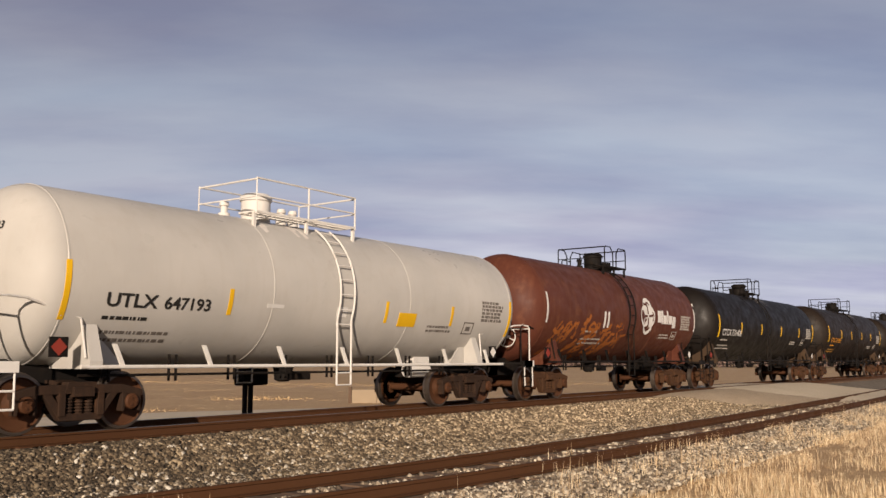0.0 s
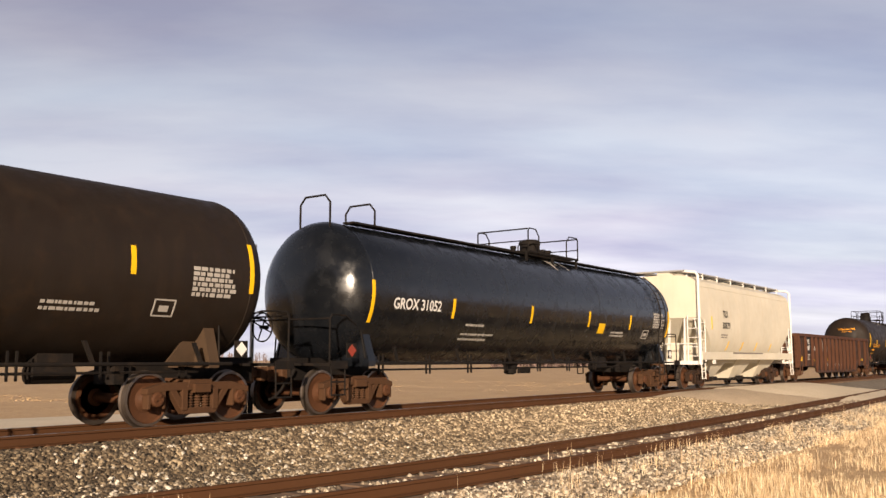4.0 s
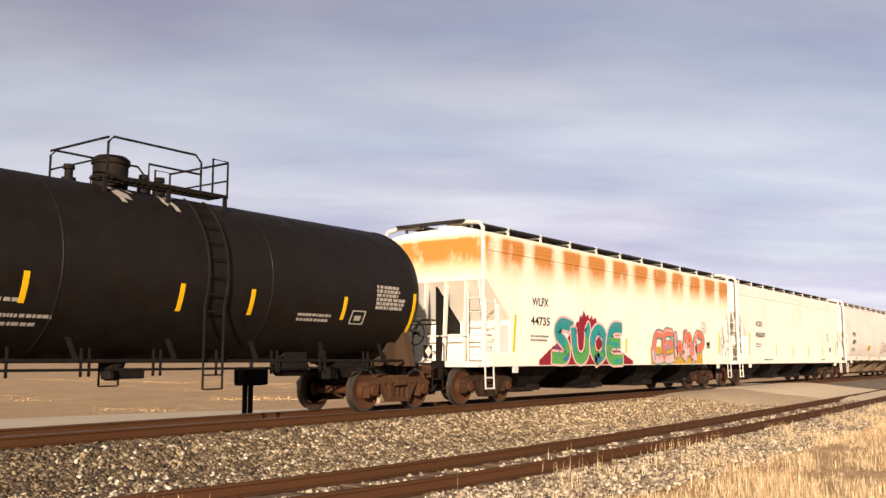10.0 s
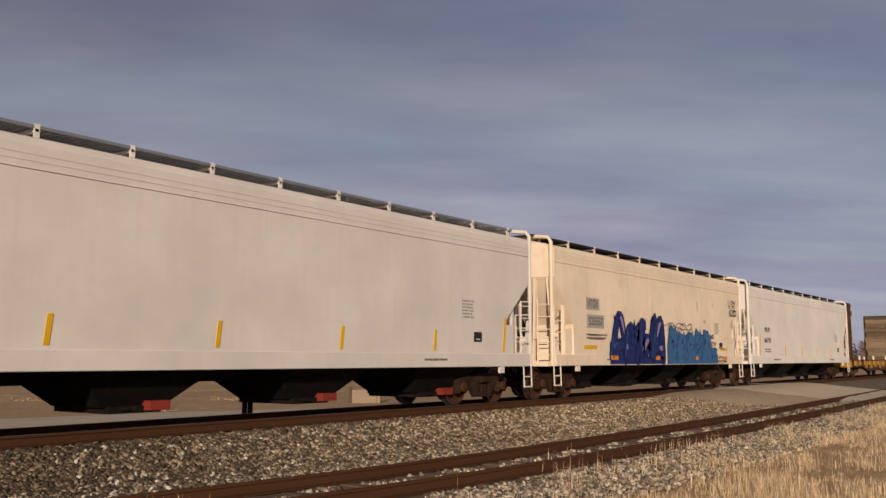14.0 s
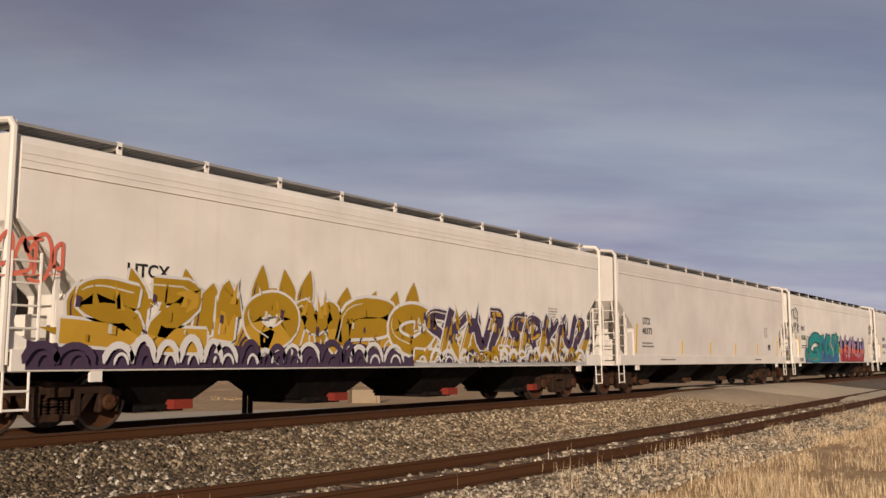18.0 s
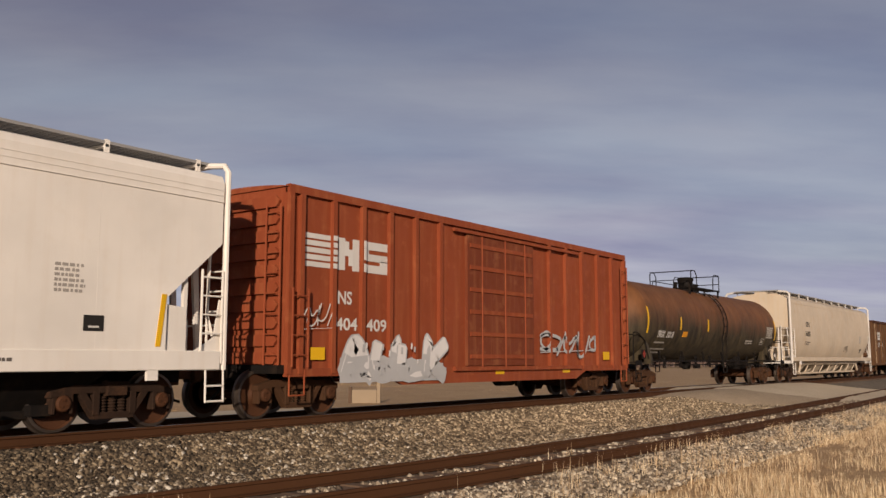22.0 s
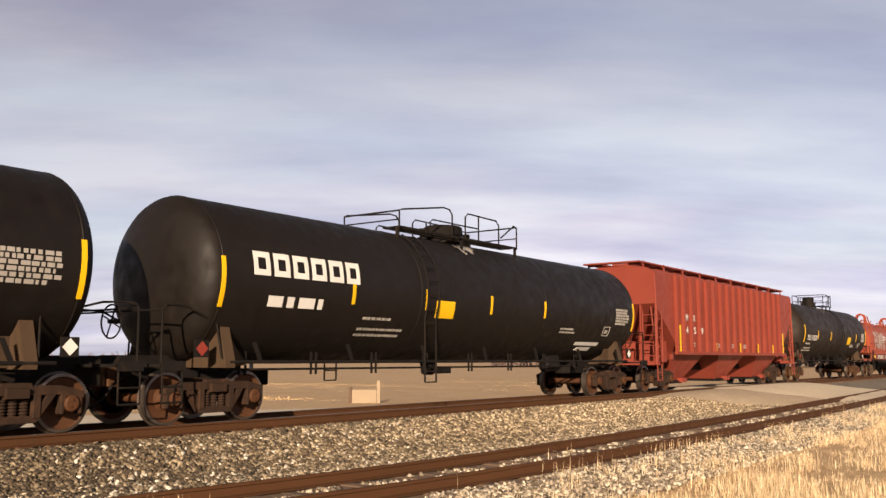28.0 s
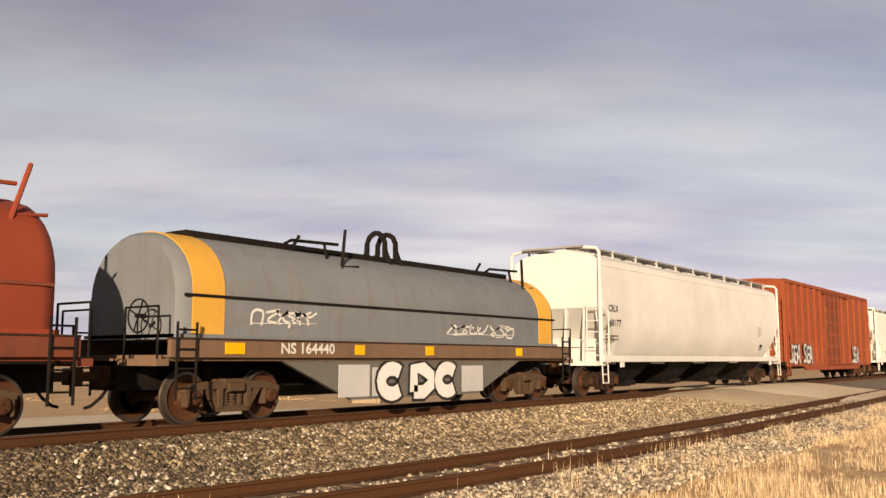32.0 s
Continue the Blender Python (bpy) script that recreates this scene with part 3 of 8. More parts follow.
def block_letters(parent, x0, x1, z0, z1, n, cols, surf, seed, label, edge=.035):
    """Packed block letters with jagged tops. cols: fill, outline, second fill, light, two accents."""
    rnd, bm = random.Random(seed), bmesh.new()
    w, h = (x1 - x0) / n, z1 - z0
    form = [(-.04, 0), (1.06, 0), (1.08, .50), (.98, .58), (1.04, .88), (.84, .84), (.66, 1.0), (.50, .90), (.20, .99), (.04, .84), (-.02, .45)]
    for i in range(n):
        lift = .010 + .006 * (i % 3)
        tall = rnd.uniform(.90, 1.04)
        pts = [(x0 + w * (i + u + rnd.uniform(-.06, .06) + .10 * v), z0 + h * tall * max(v + rnd.uniform(-.05, .05) * (v > 0), 0)) for u, v in form]
        cx, cz = x0 + w * (i + .5), z0 + h * .5
        patch(bm, [(x + math.copysign(edge, x - cx), max(z + math.copysign(edge, z - cz), z0)) for x, z in pts], surf, lift, 1)
        patch(bm, pts, surf, lift + .002, 0)
        # a second colour over one side and along the foot
        m = rnd.uniform(.30, .6)
        patch(bm, [(x0 + w * i, z0), (x0 + w * (i + 1.02), z0), (x0 + w * (i + 1.02), z0 + h * rnd.uniform(.2, .5)), (x0 + w * (i + m), z0 + h * rnd.uniform(.18, .34)), (x0 + w * i, z0 + h * rnd.uniform(.08, .3))], surf, lift + .0028, 2)
        if rnd.random() < .6:
            patch(bm, [(x0 + w * (i + .62), z0 + h * .55), (x0 + w * (i + 1.0), z0 + h * .60), (x0 + w * (i + 1.0), z0 + h * .80), (x0 + w * (i + .75), z0 + h * .80)], surf, lift + .003, 2)
        # slit counters and slanted inner lines
        ax, az, r = x0 + w * (i + rnd.uniform(.35, .65)), z0 + h * rnd.uniform(.50, .66), w * rnd.uniform(.07, .12)
        patch(bm, [(ax - r, az - r * 1.2), (ax + r * .2, az - r * 2.2), (ax + r * .9, az - r * .5), (ax + r * .5, az + r * 1.6), (ax - r * .7, az + r * 1.1)], surf, lift + .0036, 1)
        patch(bm, [(ax - r * .1, az - r * 1.9), (ax + r * .5, az - r * .9), (ax + r * .3, az + r * .2)], surf, lift + .0042, 3)
        for k in range(3):
            qx, qz = x0 + w * (i + rnd.uniform(.05, .8)), z0 + h * (.12 + .27 * k)
            tapered(bm, rounded([(qx, qz), (qx + w * rnd.uniform(.05, .2), qz + h * .10), (qx + w * rnd.uniform(.1, .25), qz + h * rnd.uniform(.12, .26))]), .05, surf, lift + .0046, 1, 0, .2)
        for k in range(5):
            ax, az, r = x0 + w * (i + rnd.uniform(.1, .9)), z0 + h * rnd.uniform(.12, .85), rnd.uniform(.04, .09)
            patch(bm, [(ax - r * .6, az - r), (ax + r * .6, az - r * .8), (ax + r * .5, az + r), (ax - r * .5, az + r * 1.1)], surf, lift + .0050, (4, 5, 2, 0, 4)[k])
    return tagged(part("graffiti", bm, [MATS[c] for c in cols], parent, label, False), kind="stuff")


def blade_letters(parent, x0, x1, z0, z1, n, cols, surf, seed, label, lean=.15, edge=.03, foot=.42, thick=.62, back=0.0):
    """Letters drawn as a row of pointed, curved blades. cols: foot, outline, top, middle, low, curls."""
    rnd, bm = random.Random(seed), bmesh.new()
    w, h = (x1 - x0) / n, z1 - z0
    if foot:
        m = n * 4
        for k in range(m):
            xa, xb = x0 + (x1 - x0) * k / m, x0 + (x1 - x0) * (k + 1) / m
            za, zb = (z0 + h * foot * (1 + .10 * math.sin(q * 2.3)) for q in (k, k + 1))
            patch(bm, [(xa, z0 + .02), (xb, z0 + .02), (xb, zb + edge + h * back), (xa, za + edge + h * back)], surf, .006, 1)
            patch(bm, [(xa, z0 + .05), (xb, z0 + .05), (xb, zb), (xa, za)], surf, .009, 0)
    for i in range(n):
        high, tilt, bow = h * rnd.uniform(.72, 1.04), lean + rnd.uniform(-.16, .22), rnd.uniform(-.30, .30)
        bx, wd = x0 + w * (i + .4 + rnd.uniform(-.15, .15)), min(w * rnd.uniform(.8, 1.2) * thick, .62)
        lift = .012 + .005 * (i % 4)
        spine = [(bx + tilt * h * v + bow * w * math.sin(v * math.pi), z0 + .04 + (high - .04) * v) for v in np.linspace(.02, 1, 11)]
        size = [wd * (.75, .95, 1.0, .92, .8, .75, .8, .85, .7, .4, .03)[k] for k in range(11)]
        for grow, base in ((edge, lift), (0, lift + .002)):
            for k in range(10):
                (xa, za), (xb, zb) = spine[k], spine[k + 1]
                a, b = size[k] / 2 + grow, size[k + 1] / 2 + grow
                col = 1 if grow else (4 if k < 3 else 3 if k < 5 + (i % 2) else 2)
                patch(bm, [(xa - a, za), (xa + a, za), (xb + b, zb), (xb - b, zb)], surf, base, col)
        # hooks, a barb and a light edge
        k = rnd.randrange(3, 8)
        sx, sz = spine[k]
        q = rnd.choice((-1, 1))
        patch(bm, [(sx + q * wd * .3, sz - .10), (sx + q * wd * .3, sz + .08), (sx + q * wd * rnd.uniform(.9, 1.5), sz + rnd.uniform(.05, .28))], surf, lift + .0025, rnd.choice((1, 2, 3)))
        tapered(bm, [(x - size[j + 1] * .34, z) for j, (x, z) in enumerate(spine[1:9])], .03, surf, lift + .0036, 5, 0, .3)
        tapered(bm, arc(bx + w * .35, z0 + h * rnd.uniform(.06, .26), w * .34, h * .13, rnd.uniform(-.6, .6), rnd.uniform(2.6, 4.4), 8), .045, surf, .036, rnd.choice((1, 5, 5)), 0, .3)
    return tagged(part("graffiti", bm, [MATS[c] for c in cols], parent, label, False), kind="stuff")


def rings_of_paint(parent, x, z, r, mat, surf, label):
    """Concentric sprayed arcs."""
    bm = bmesh.new()
    for k in range(3):
        tapered(bm, arc(x, z, r * (1 - .27 * k), r * (1.1 - .27 * k), .5, 3.6, 10), .04, surf, .008, 0, 0, .8)
    return tagged(part("graffiti", bm, mat, parent, label, False), kind="stuff")


def scroll_band(parent, x0, x1, z0, z1, cols, surf, seed, label):
    """A band of scrolls and flames along the foot of a wall: ground colour, then arcs in two colours."""
    rnd, bm = random.Random(seed), bmesh.new()
    m = int((x1 - x0) / .25)
    for k in range(m):
        xa, xb = x0 + (x1 - x0) * k / m, x0 + (x1 - x0) * (k + 1) / m
        za, zb = (z1 - (z1 - z0) * (.12 + .12 * math.sin(q * 1.3)) for q in (k, k + 1))
        patch(bm, [(xa, z0), (xb, z0), (xb, zb), (xa, za)], surf, .009, 0)
    x = x0 + .2
    while x < x1 - .3:
        r, c = rnd.uniform(.16, .34), rnd.choice((1, 1, 2))
        tapered(bm, arc(x, z0 + .05, r, (z1 - z0) * rnd.uniform(.55, .95), 0.1, math.pi - .1, 9), rnd.uniform(.07, .13), surf, .060, c, 0, .3)
        tapered(bm, arc(x + .05, z0 + .04, r * .5, (z1 - z0) * .4, 0.1, math.pi - .1, 7), .05, surf, .0605, rnd.choice((1, 2)), 0, .3)
        x += r * rnd.uniform(1.5, 2.3)
    return tagged(part("graffiti", bm, [MATS[c] for c in cols], parent, label, False), kind="stuff")


def scrawl(parent, x0, x1, z0, z1, mat, surf, seed, n=7, w=0.035, label="scrawled spray-paint tag"):
    rnd, bm = random.Random(seed), bmesh.new()
    step, h = (x1 - x0) / n, z1 - z0
    for i in range(n):
        form, sq, drop = rnd.choice(FORMS), rnd.uniform(1.5, 2.4) * rnd.choice((-1, 1)), rnd.uniform(0, .3)
        pts = rounded([(min(max(x0 + step * (i + u * sq + (1 if sq < 0 else 0)) + .5 * step * v, x0), x1), z0 + h * (drop * (1 - v) + v * rnd.uniform(.75, 1.0))) for u, v in form])
        tapered(bm, pts, w, surf, .012, 0, 0, .6)
    k = rnd.randrange(3)
    tapered(bm, [(x0, z0 + h * .1 * k), (x1, z0 + h * (.1 + .1 * k))], w, surf, .014, 0, 0, .3)
    return tagged(part("graffiti", bm, mat, parent, label, False), kind="stuff")


def hatch(parent, x0, x1, z0, z1, mat, surf, seed, n=11, w=0.04, label="diagonal spray-paint strokes"):
    rnd, bm = random.Random(seed), bmesh.new()
    step, h = (x1 - x0) / n, z1 - z0
    for i in range(n):
        a, lean = x0 + step * i, step * rnd.uniform(1.2, 2.6)
        lo, hi = rnd.uniform(0, .35), rnd.uniform(.6, 1.0)
        tapered(bm, rounded([(a, z0 + h * lo), (min(a + lean * .45, x1), z0 + h * (lo + hi) * .5), (min(a + lean, x1), z0 + h * hi)]), w, surf, .012, 0, 0, .6)
        if i % 3 == 1:
            tapered(bm, [(a, z0 + h * hi * .9), (min(a + step * 1.6, x1), z0 + h * lo)], w * .8, surf, .014, 0, 0, .4)
    return tagged(part("graffiti", bm, mat, parent, label, False), kind="stuff")


for nm, c in (("spray_crimson", (0.28, 0.02, 0.035)), ("spray_teal", (0.03, 0.30, 0.30)), ("spray_green", (0.10, 0.36, 0.10)), ("spray_blue", (0.055, 0.165, 0.36)),
              ("spray_navy", (0.02, 0.035, 0.17)), ("spray_skyblue", (0.14, 0.24, 0.40)), ("spray_pink", (0.85, 0.50, 0.50)), ("spray_coral", (0.78, 0.20, 0.13)),
              ("spray_gold", (0.46, 0.27, 0.02)), ("spray_ochre", (0.62, 0.36, 0.04)), ("spray_plum", (0.085, 0.055, 0.10)), ("spray_white", (0.80, 0.78, 0.76)),
              ("spray_black", (0.02, 0.02, 0.022)), ("spray_mint", (0.46, 0.58, 0.50)), ("spray_lime", (0.60, 0.58, 0.06)), ("spray_red", (0.55, 0.05, 0.07)),
              ("spray_lilac", (0.36, 0.27, 0.50)), ("spray_orange", (0.80, 0.30, 0.04)), ("spray_silver", (0.52, 0.52, 0.52)), ("spray_faded", (0.36, 0.23, 0.18)), ("spray_cream", (0.72, 0.66, 0.52))):
    paint(nm, c, tuple(q * 0.6 for q in c), 0.3, 0.55, 0.25, 0.003)
paint("pale_rust_stain", (0.72, 0.55, 0.38), (0.60, 0.40, 0.24), 0.8, 0.6, 0.4, 0.003)


# ---------------------------------------------------------------- running gear
WHEELS, SPAN, CYL, TRUCK_AT = [], 6.5, 6.6, {-1: -6.5, 1: 6.5}
WHEEL_R = 0.457


def wheel_bm():
    bm = bmesh.new()
    for s in (-1, 1):
        prof = [(0.68, 0.30), (0.675, 0.40), (0.68, 0.485), (0.70, 0.487), (0.715, 0.460), (0.82, 0.452), (0.825, 0.405), (0.79, 0.38), (0.765, 0.22), (0.80, 0.15), (0.83, 0.125), (0.83, 0.09)]
        spun(bm, [(s * a, r) for a, r in prof], "y", (0, 0, 0), 36)
        spun(bm, [(s * 0.66, 0.09), (s * 0.675, 0.14), (s * 0.70, 0.24), (s * 0.68, 0.30)], "y", (0, 0, 0), 36)
        spun(bm, [(s * 0.86, 0.075), (s * 0.86, 0.125), (s * 1.10, 0.125), (s * 1.12, 0.10), (s * 1.12, 0.0001)], "y", (0, 0, 0), 18)
        for k in range(3):
            a = k * 2.094
            spun(bm, [(s * 1.11, 0.022), (s * 1.14, 0.022), (s * 1.14, 0.0001)], "y", (0.06 * math.cos(a), 0, 0.06 * math.sin(a)), 6)
    spun(bm, [(-0.9, 0.08), (-0.6, 0.085), (0.6, 0.085), (0.9, 0.08)], "y", (0, 0, 0), 14)
    bm.faces.ensure_lookup_table()
    for f in bm.faces:
        c = f.calc_center_median()
        if math.hypot(c.x, c.z) > 0.40:
            f.material_index = 1
    return bm


def side_frame_bm():
    bm = bmesh.new()
    prism(bm, [(-1.10, .54), (-1.10, .64), (-.72, .735), (.72, .735), (1.10, .64), (1.10, .54), (.70, .60), (-.70, .60)], -.085, .085)
    prism(bm, [(-.66, .63), (-.34, .19), (.34, .19), (.66, .63), (.50, .61), (.27, .29), (-.27, .29), (-.50, .61)], -.075, .075)
    for s in (-1, 1):
        prism(bm, [(s * .72, .30), (s * .72, .62), (s * 1.07, .60), (s * 1.07, .30), (s * 1.02, .30), (s * 1.00, .585), (s * .79, .585), (s * .77, .30)], -.08, .08)
        box(bm, s * .33 - .06, s * .33 + .06, -.095, .095, .26, .62)
        box(bm, s * .885 - .12, s * .885 + .12, -.07, .07, .565, .60)
    prism(bm, [(-.30, .60), (-.24, .78), (.24, .78), (.30, .60)], -.09, .09)
    bmesh.ops.bevel(bm, geom=bm.edges[:], offset=0.008, segments=1, affect="EDGES")
    return bm


def springs_bm():
    bm = bmesh.new()
    prof, n = [], 6
    for k in range(n):
        z = .27 + .28 * k / n
        prof += [(z, .055), (z + .012, .075), (z + .030, .075), (z + .040, .055)]
    spun(bm, prof, "z", (0, 0, 0), 10)
    return bm


def bolster_bm():
    bm = bmesh.new()
    prism(bm, [(-1.15, .56), (-1.15, .70), (-.5, .80), (.5, .80), (1.15, .70), (1.15, .56), (.5, .44), (-.5, .44)], -.17, .17, "x")
    spun(bm, [(.78, .19), (.86, .19)], "z", (0, 0, 0), 16)
    return bm


def brake_bm():
    bm = bmesh.new()
    for s in (-1, 1):
        tube(bm, [(s * .36, -.75, .38), (s * .30, 0, .33), (s * .36, .75, .38)], .03, 6)
        for y in (-.75, .75):
            prism(bm, [(s * .36, .30), (s * .36, .56), (s * .42, .56), (s * .44, .43), (s * .42, .30)], y - .05, y + .05)
    return bm


def truck(car, x, dusty):
    key = {True: "g", False: "r"}.get(dusty, "d")
    mt = {"g": TRUCKGREY, "r": TRUCK, "d": TRUCKDARK}[key]
    t = hung("truck", stock("bolster" + key, bolster_bm, mt, False), car, pose(x, 0, 0))
    for s in (-1, 1):
        hung("side_frame", stock("side_frame" + key, side_frame_bm, mt, False), t, pose(0, s * 0.995, 0))
        for dx in (-.17, 0, .17):
            hung("spring", stock("spring" + key, springs_bm, mt), t, pose(dx, s * 0.985, 0))
        ws = hung("wheelset", stock("wheelset", wheel_bm, [WHEEL, TREAD]), t, pose(s * 0.889, 0, WHEEL_R))
        WHEELS.append((ws, car, x + s * 0.889, s * 0.889))
    hung("brake_rigging", stock("brake" + key, brake_bm, mt, False), t)
    return t


def coupler_bm():
    bm = bmesh.new()
    box(bm, -.02, .62, -.07, .07, .76, .92)
    box(bm, -.13, .03, -.17, .03, .70, .98)
    box(bm, -.10, .03, .03, .19, .70, .98)
    box(bm, .40, .70, -.22, .22, .66, 1.02)
    bmesh.ops.bevel(bm, geom=bm.edges[:], offset=0.02, segments=1, affect="EDGES")
    return bm


def hose_bm():
    bm = bmesh.new()
    tube(bm, [(.55, -.36, .80), (.40, -.36, .70), (.25, -.35, .50), (.08, -.33, .36), (-.03, -.32, .33)], .028, 7)
    tube(bm, [(.55, -.36, .80), (.62, -.36, .92)], .035, 7)
    return bm


def draft_gear(car, half, tall=0.98):
    for s in (-1, 1):
        m = pose(s * half, 0, 0, 0, 0, 0 if s < 0 else 180)
        hung("coupler", stock("coupler", coupler_bm, TRUCK, False), car, m)
        hung("air_hose", stock("hose", hose_bm, FRAME), car, m)


def centre_sill(car, half, z0=.72, z1=1.02, w=.33, mat=None, name="centre_sill"):
    return part(name, box(bmesh.new(), -half, half, -w, w, z0, z1), mat or FRAME, car, "", False)


def ladder_bm(h, w=0.42, rungs=6, r=0.016, plane="x"):
    """Two stiles and rungs, standing at the origin; rungs run along x or y."""
    bm, put = bmesh.new(), (lambda a, z: (a, 0, z)) if plane == "x" else (lambda a, z: (0, a, z))
    for a in (0, w):
        tube(bm, [put(a, 0), put(a, h)], r * 1.4, 6)
    for k in range(rungs):
        z = h * (k + 0.6) / rungs
        tube(bm, [put(0, z), put(w, z)], r, 6)
    return bm


def brake_wheel(car, x, y, z, mat):
    bm = bmesh.new()
    n = 20
    tube(bm, [(x, y + .28 * math.cos(6.2832 * k / n), z + .28 * math.sin(6.2832 * k / n)) for k in range(n + 1)], .016, 6)
    for k in range(4):
        a = 0.4 + k * 1.571
        tube(bm, [(x, y, z), (x, y + .28 * math.cos(a), z + .28 * math.sin(a))], .014, 5)
    tube(bm, [(x - .05, y, z), (x + .14, y, z)], .04, 8)
    return part("brake_wheel", bm, mat, car)


def root(name, label, category):
    ob = new(name)
    ob.empty_display_size = 0.3
    return tagged(ob, label, category)


# ---------------------------------------------------------------- tank cars
def tank_car(label, half, R, zc, shell, fit, dome=0.0, plat=(-1.3, 1.3), ladder=0.0, dusty=False, tall_house=True, stripes=(), rail_style=0, band=None, end_ink=None, head=.78):
    """half: to the coupler faces. shell, fit: paints of the tank and of its fittings."""
    car = root("tank_car", label, "tank car")
    cyl = CYL
    prof = []
    for k in range(11):
        a = math.pi / 2 * k / 10
        prof.append((-cyl - head * math.cos(a), max(R * math.sin(a), 1e-4)))
    prof += [(x, R) for x in np.linspace(-cyl, cyl, 10)[1:-1]] + [(-x, r) for x, r in prof[:11][::-1]]
    tank = part("tank", spun(bmesh.new(), prof, "x", (0, 0, zc), 64), shell, car)
    # weld seams
    for x in (-cyl, -cyl * .33, cyl * .33, cyl):
        part("weld_seam", spun(bmesh.new(), [(x - .02, R - .002), (x - .012, R + .006), (x + .012, R + .006), (x + .02, R - .002)], "x", (0, 0, zc), 64), shell, car)
    surf = lambda z: -math.sqrt(max(R * R - (z - zc) ** 2, 0.01))
    zb = zc - R
    for s in (-1, 1):
        bx = TRUCK_AT[s]
        # bolster web, cradle wings and stub sill
        bm = bmesh.new()
        prism(bm, [(-1.42, .98), (-1.42, 1.10), (-1.18, zc - R * .48), (-.9, zc - R * .62), (.9, zc - R * .62), (1.18, zc - R * .48), (1.42, 1.10), (1.42, .98)], bx - .11, bx + .11, "x")
        part("tank_saddle", bm, SADDLE if shell in DARKTANKS else shell, car, "", False)
        for y in (-1.0, 1.0):
            part("saddle_gusset", prism(bmesh.new(), [(bx - s * .1, 1.0), (bx - s * .1, zc - R * .55), (bx - s * .75, 1.02)], y - .02, y + .02), SADDLE if shell in DARKTANKS else shell, car, "", False)
        # hazard placard on its holder by the end of the sill
        pl = part("placard_holder", box(bmesh.new(), bx + s * .62 - .15, bx + s * .62 + .15, -1.40, -1.375, 1.16, 1.46), FRAME, car, "", False)
        part("placard", prism(bmesh.new(), [(bx + s * .62 + .13 * a, 1.31 + .13 * b) for a, b in ((-1, 0), (0, -1), (1, 0), (0, 1))], -1.410, -1.403), WHITE if s > 0 else REDBIT, pl, "diamond-shaped hazard placard", False)
        part("stub_sill", box(bmesh.new(), min(s * (half - .55), bx - s * 1.2), max(s * (half - .55), bx - s * 1.2), -.3, .3, .70, zb + .12), FRAME, car, "", False)
        # end platform with its grab rails
        px = s * (half - .78)
        bm = box(bmesh.new(), px - .24, px + .24, -1.45, 1.45, 1.00, 1.05)
        box(bm, px - .24, px + .24, -1.47, -1.43, .94, 1.10), box(bm, px - .24, px + .24, 1.43, 1.47, .94, 1.10)
        part("end_platform", bm, FRAME if fit is not WHITE else WHITE, car, "", False)
        for y in (-1.36, 1.36):
            bm = bmesh.new()
            tube(bm, [(px + s * .18, y, 1.05), (px + s * .18, y, 1.95), (px + s * .12, y, 2.02), (px - s * .1, y * .97, 2.04), (px - s * .42, y * .93, 2.02), (bx + s * .2, y * .93, 1.75), (bx + s * .15, y, 1.15)], .02, 7)
            part("end_handrail", bm, fit, car)
            bm = bmesh.new()
            for dx in (-.2, .2):
                tube(bm, [(px + dx, y * 1.05, 1.02), (px + dx, y * 1.06, .42)], .016, 6)
            for z in (.42, .68):
                tube(bm, [(px - .2, y * 1.06, z), (px + .2, y * 1.06, z)], .018, 6)
            part("sill_step", bm, fit, car)
        bm = bmesh.new()
        tube(bm, [(px + s * .18, -1.36, 1.95), (px + s * .18, 1.36, 1.95)], .018, 6)
        part("end_handrail", bm, fit, car)
        truck(car, TRUCK_AT[s], dusty)
    brake_wheel(car, half - .62, -.65, 1.75, fit)
    # long side rails under the tank, on brackets
    for y in (-1.40, 1.40):
        bm = bmesh.new()
        tube(bm, [(-cyl + .3, y, zb + .0), (cyl - .3, y, zb + .0)], .032, 8)
        part("side_rail", bm, fit, car)
        if y < 0:
            for x in np.linspace(-cyl + 1.0, cyl - 1.0, 7):
                bm = bmesh.new()
                prism(bm, [(x, zb), (x + .07, zb), (x - .10, zb + .36), (x - .17, zb + .36)], y - .02, y + .03)
                part("rail_bracket", bm, fit, car, "", False)
    # pipes, hangers and reservoir below the belly
    bm = bmesh.new()
    tube(bm, [(-cyl + .6, -.85, zb - .14), (cyl - .6, -.85, zb - .14)], .024, 6)
    for x in np.linspace(-cyl + 1, cyl - 1, 9):
        box(bm, x - .015, x + .015, -.88, -.84, zb - .25, zb + .2)
        box(bm, x + .13, x + .16, -.88, -.84, zb - .25, zb + .2)
    part("brake_pipe", bm, FRAME, car)
    bm = bmesh.new()
    spun(bm, [(-.42, .0001), (-.36, .17), (.36, .17), (.42, .0001)], "x", (cyl * .55, -.55, zb - .14), 14)
    box(bm, cyl * .55 - .3, cyl * .55 + .3, -.7, -.4, zb - .1, zb + .25)
    part("air_reservoir", bm, FRAME if fit is not WHITE else WHITE, car)
    bm = bmesh.new()
    spun(bm, [(zb - .34, .10), (zb - .30, .18), (zb - .1, .2), (zb + .06, .26)], "z", (plat[0] * .2, 0, 0), 16)
    box(bm, plat[0] * .2 - .3, plat[0] * .2 + .3, -.5, -.42, zb - .30, zb - .12)
    part("outlet_valve", bm, FRAME, car)
    # top platform, manway and safety valves
    top = zc + R
    bm = bmesh.new()
    a, b = plat
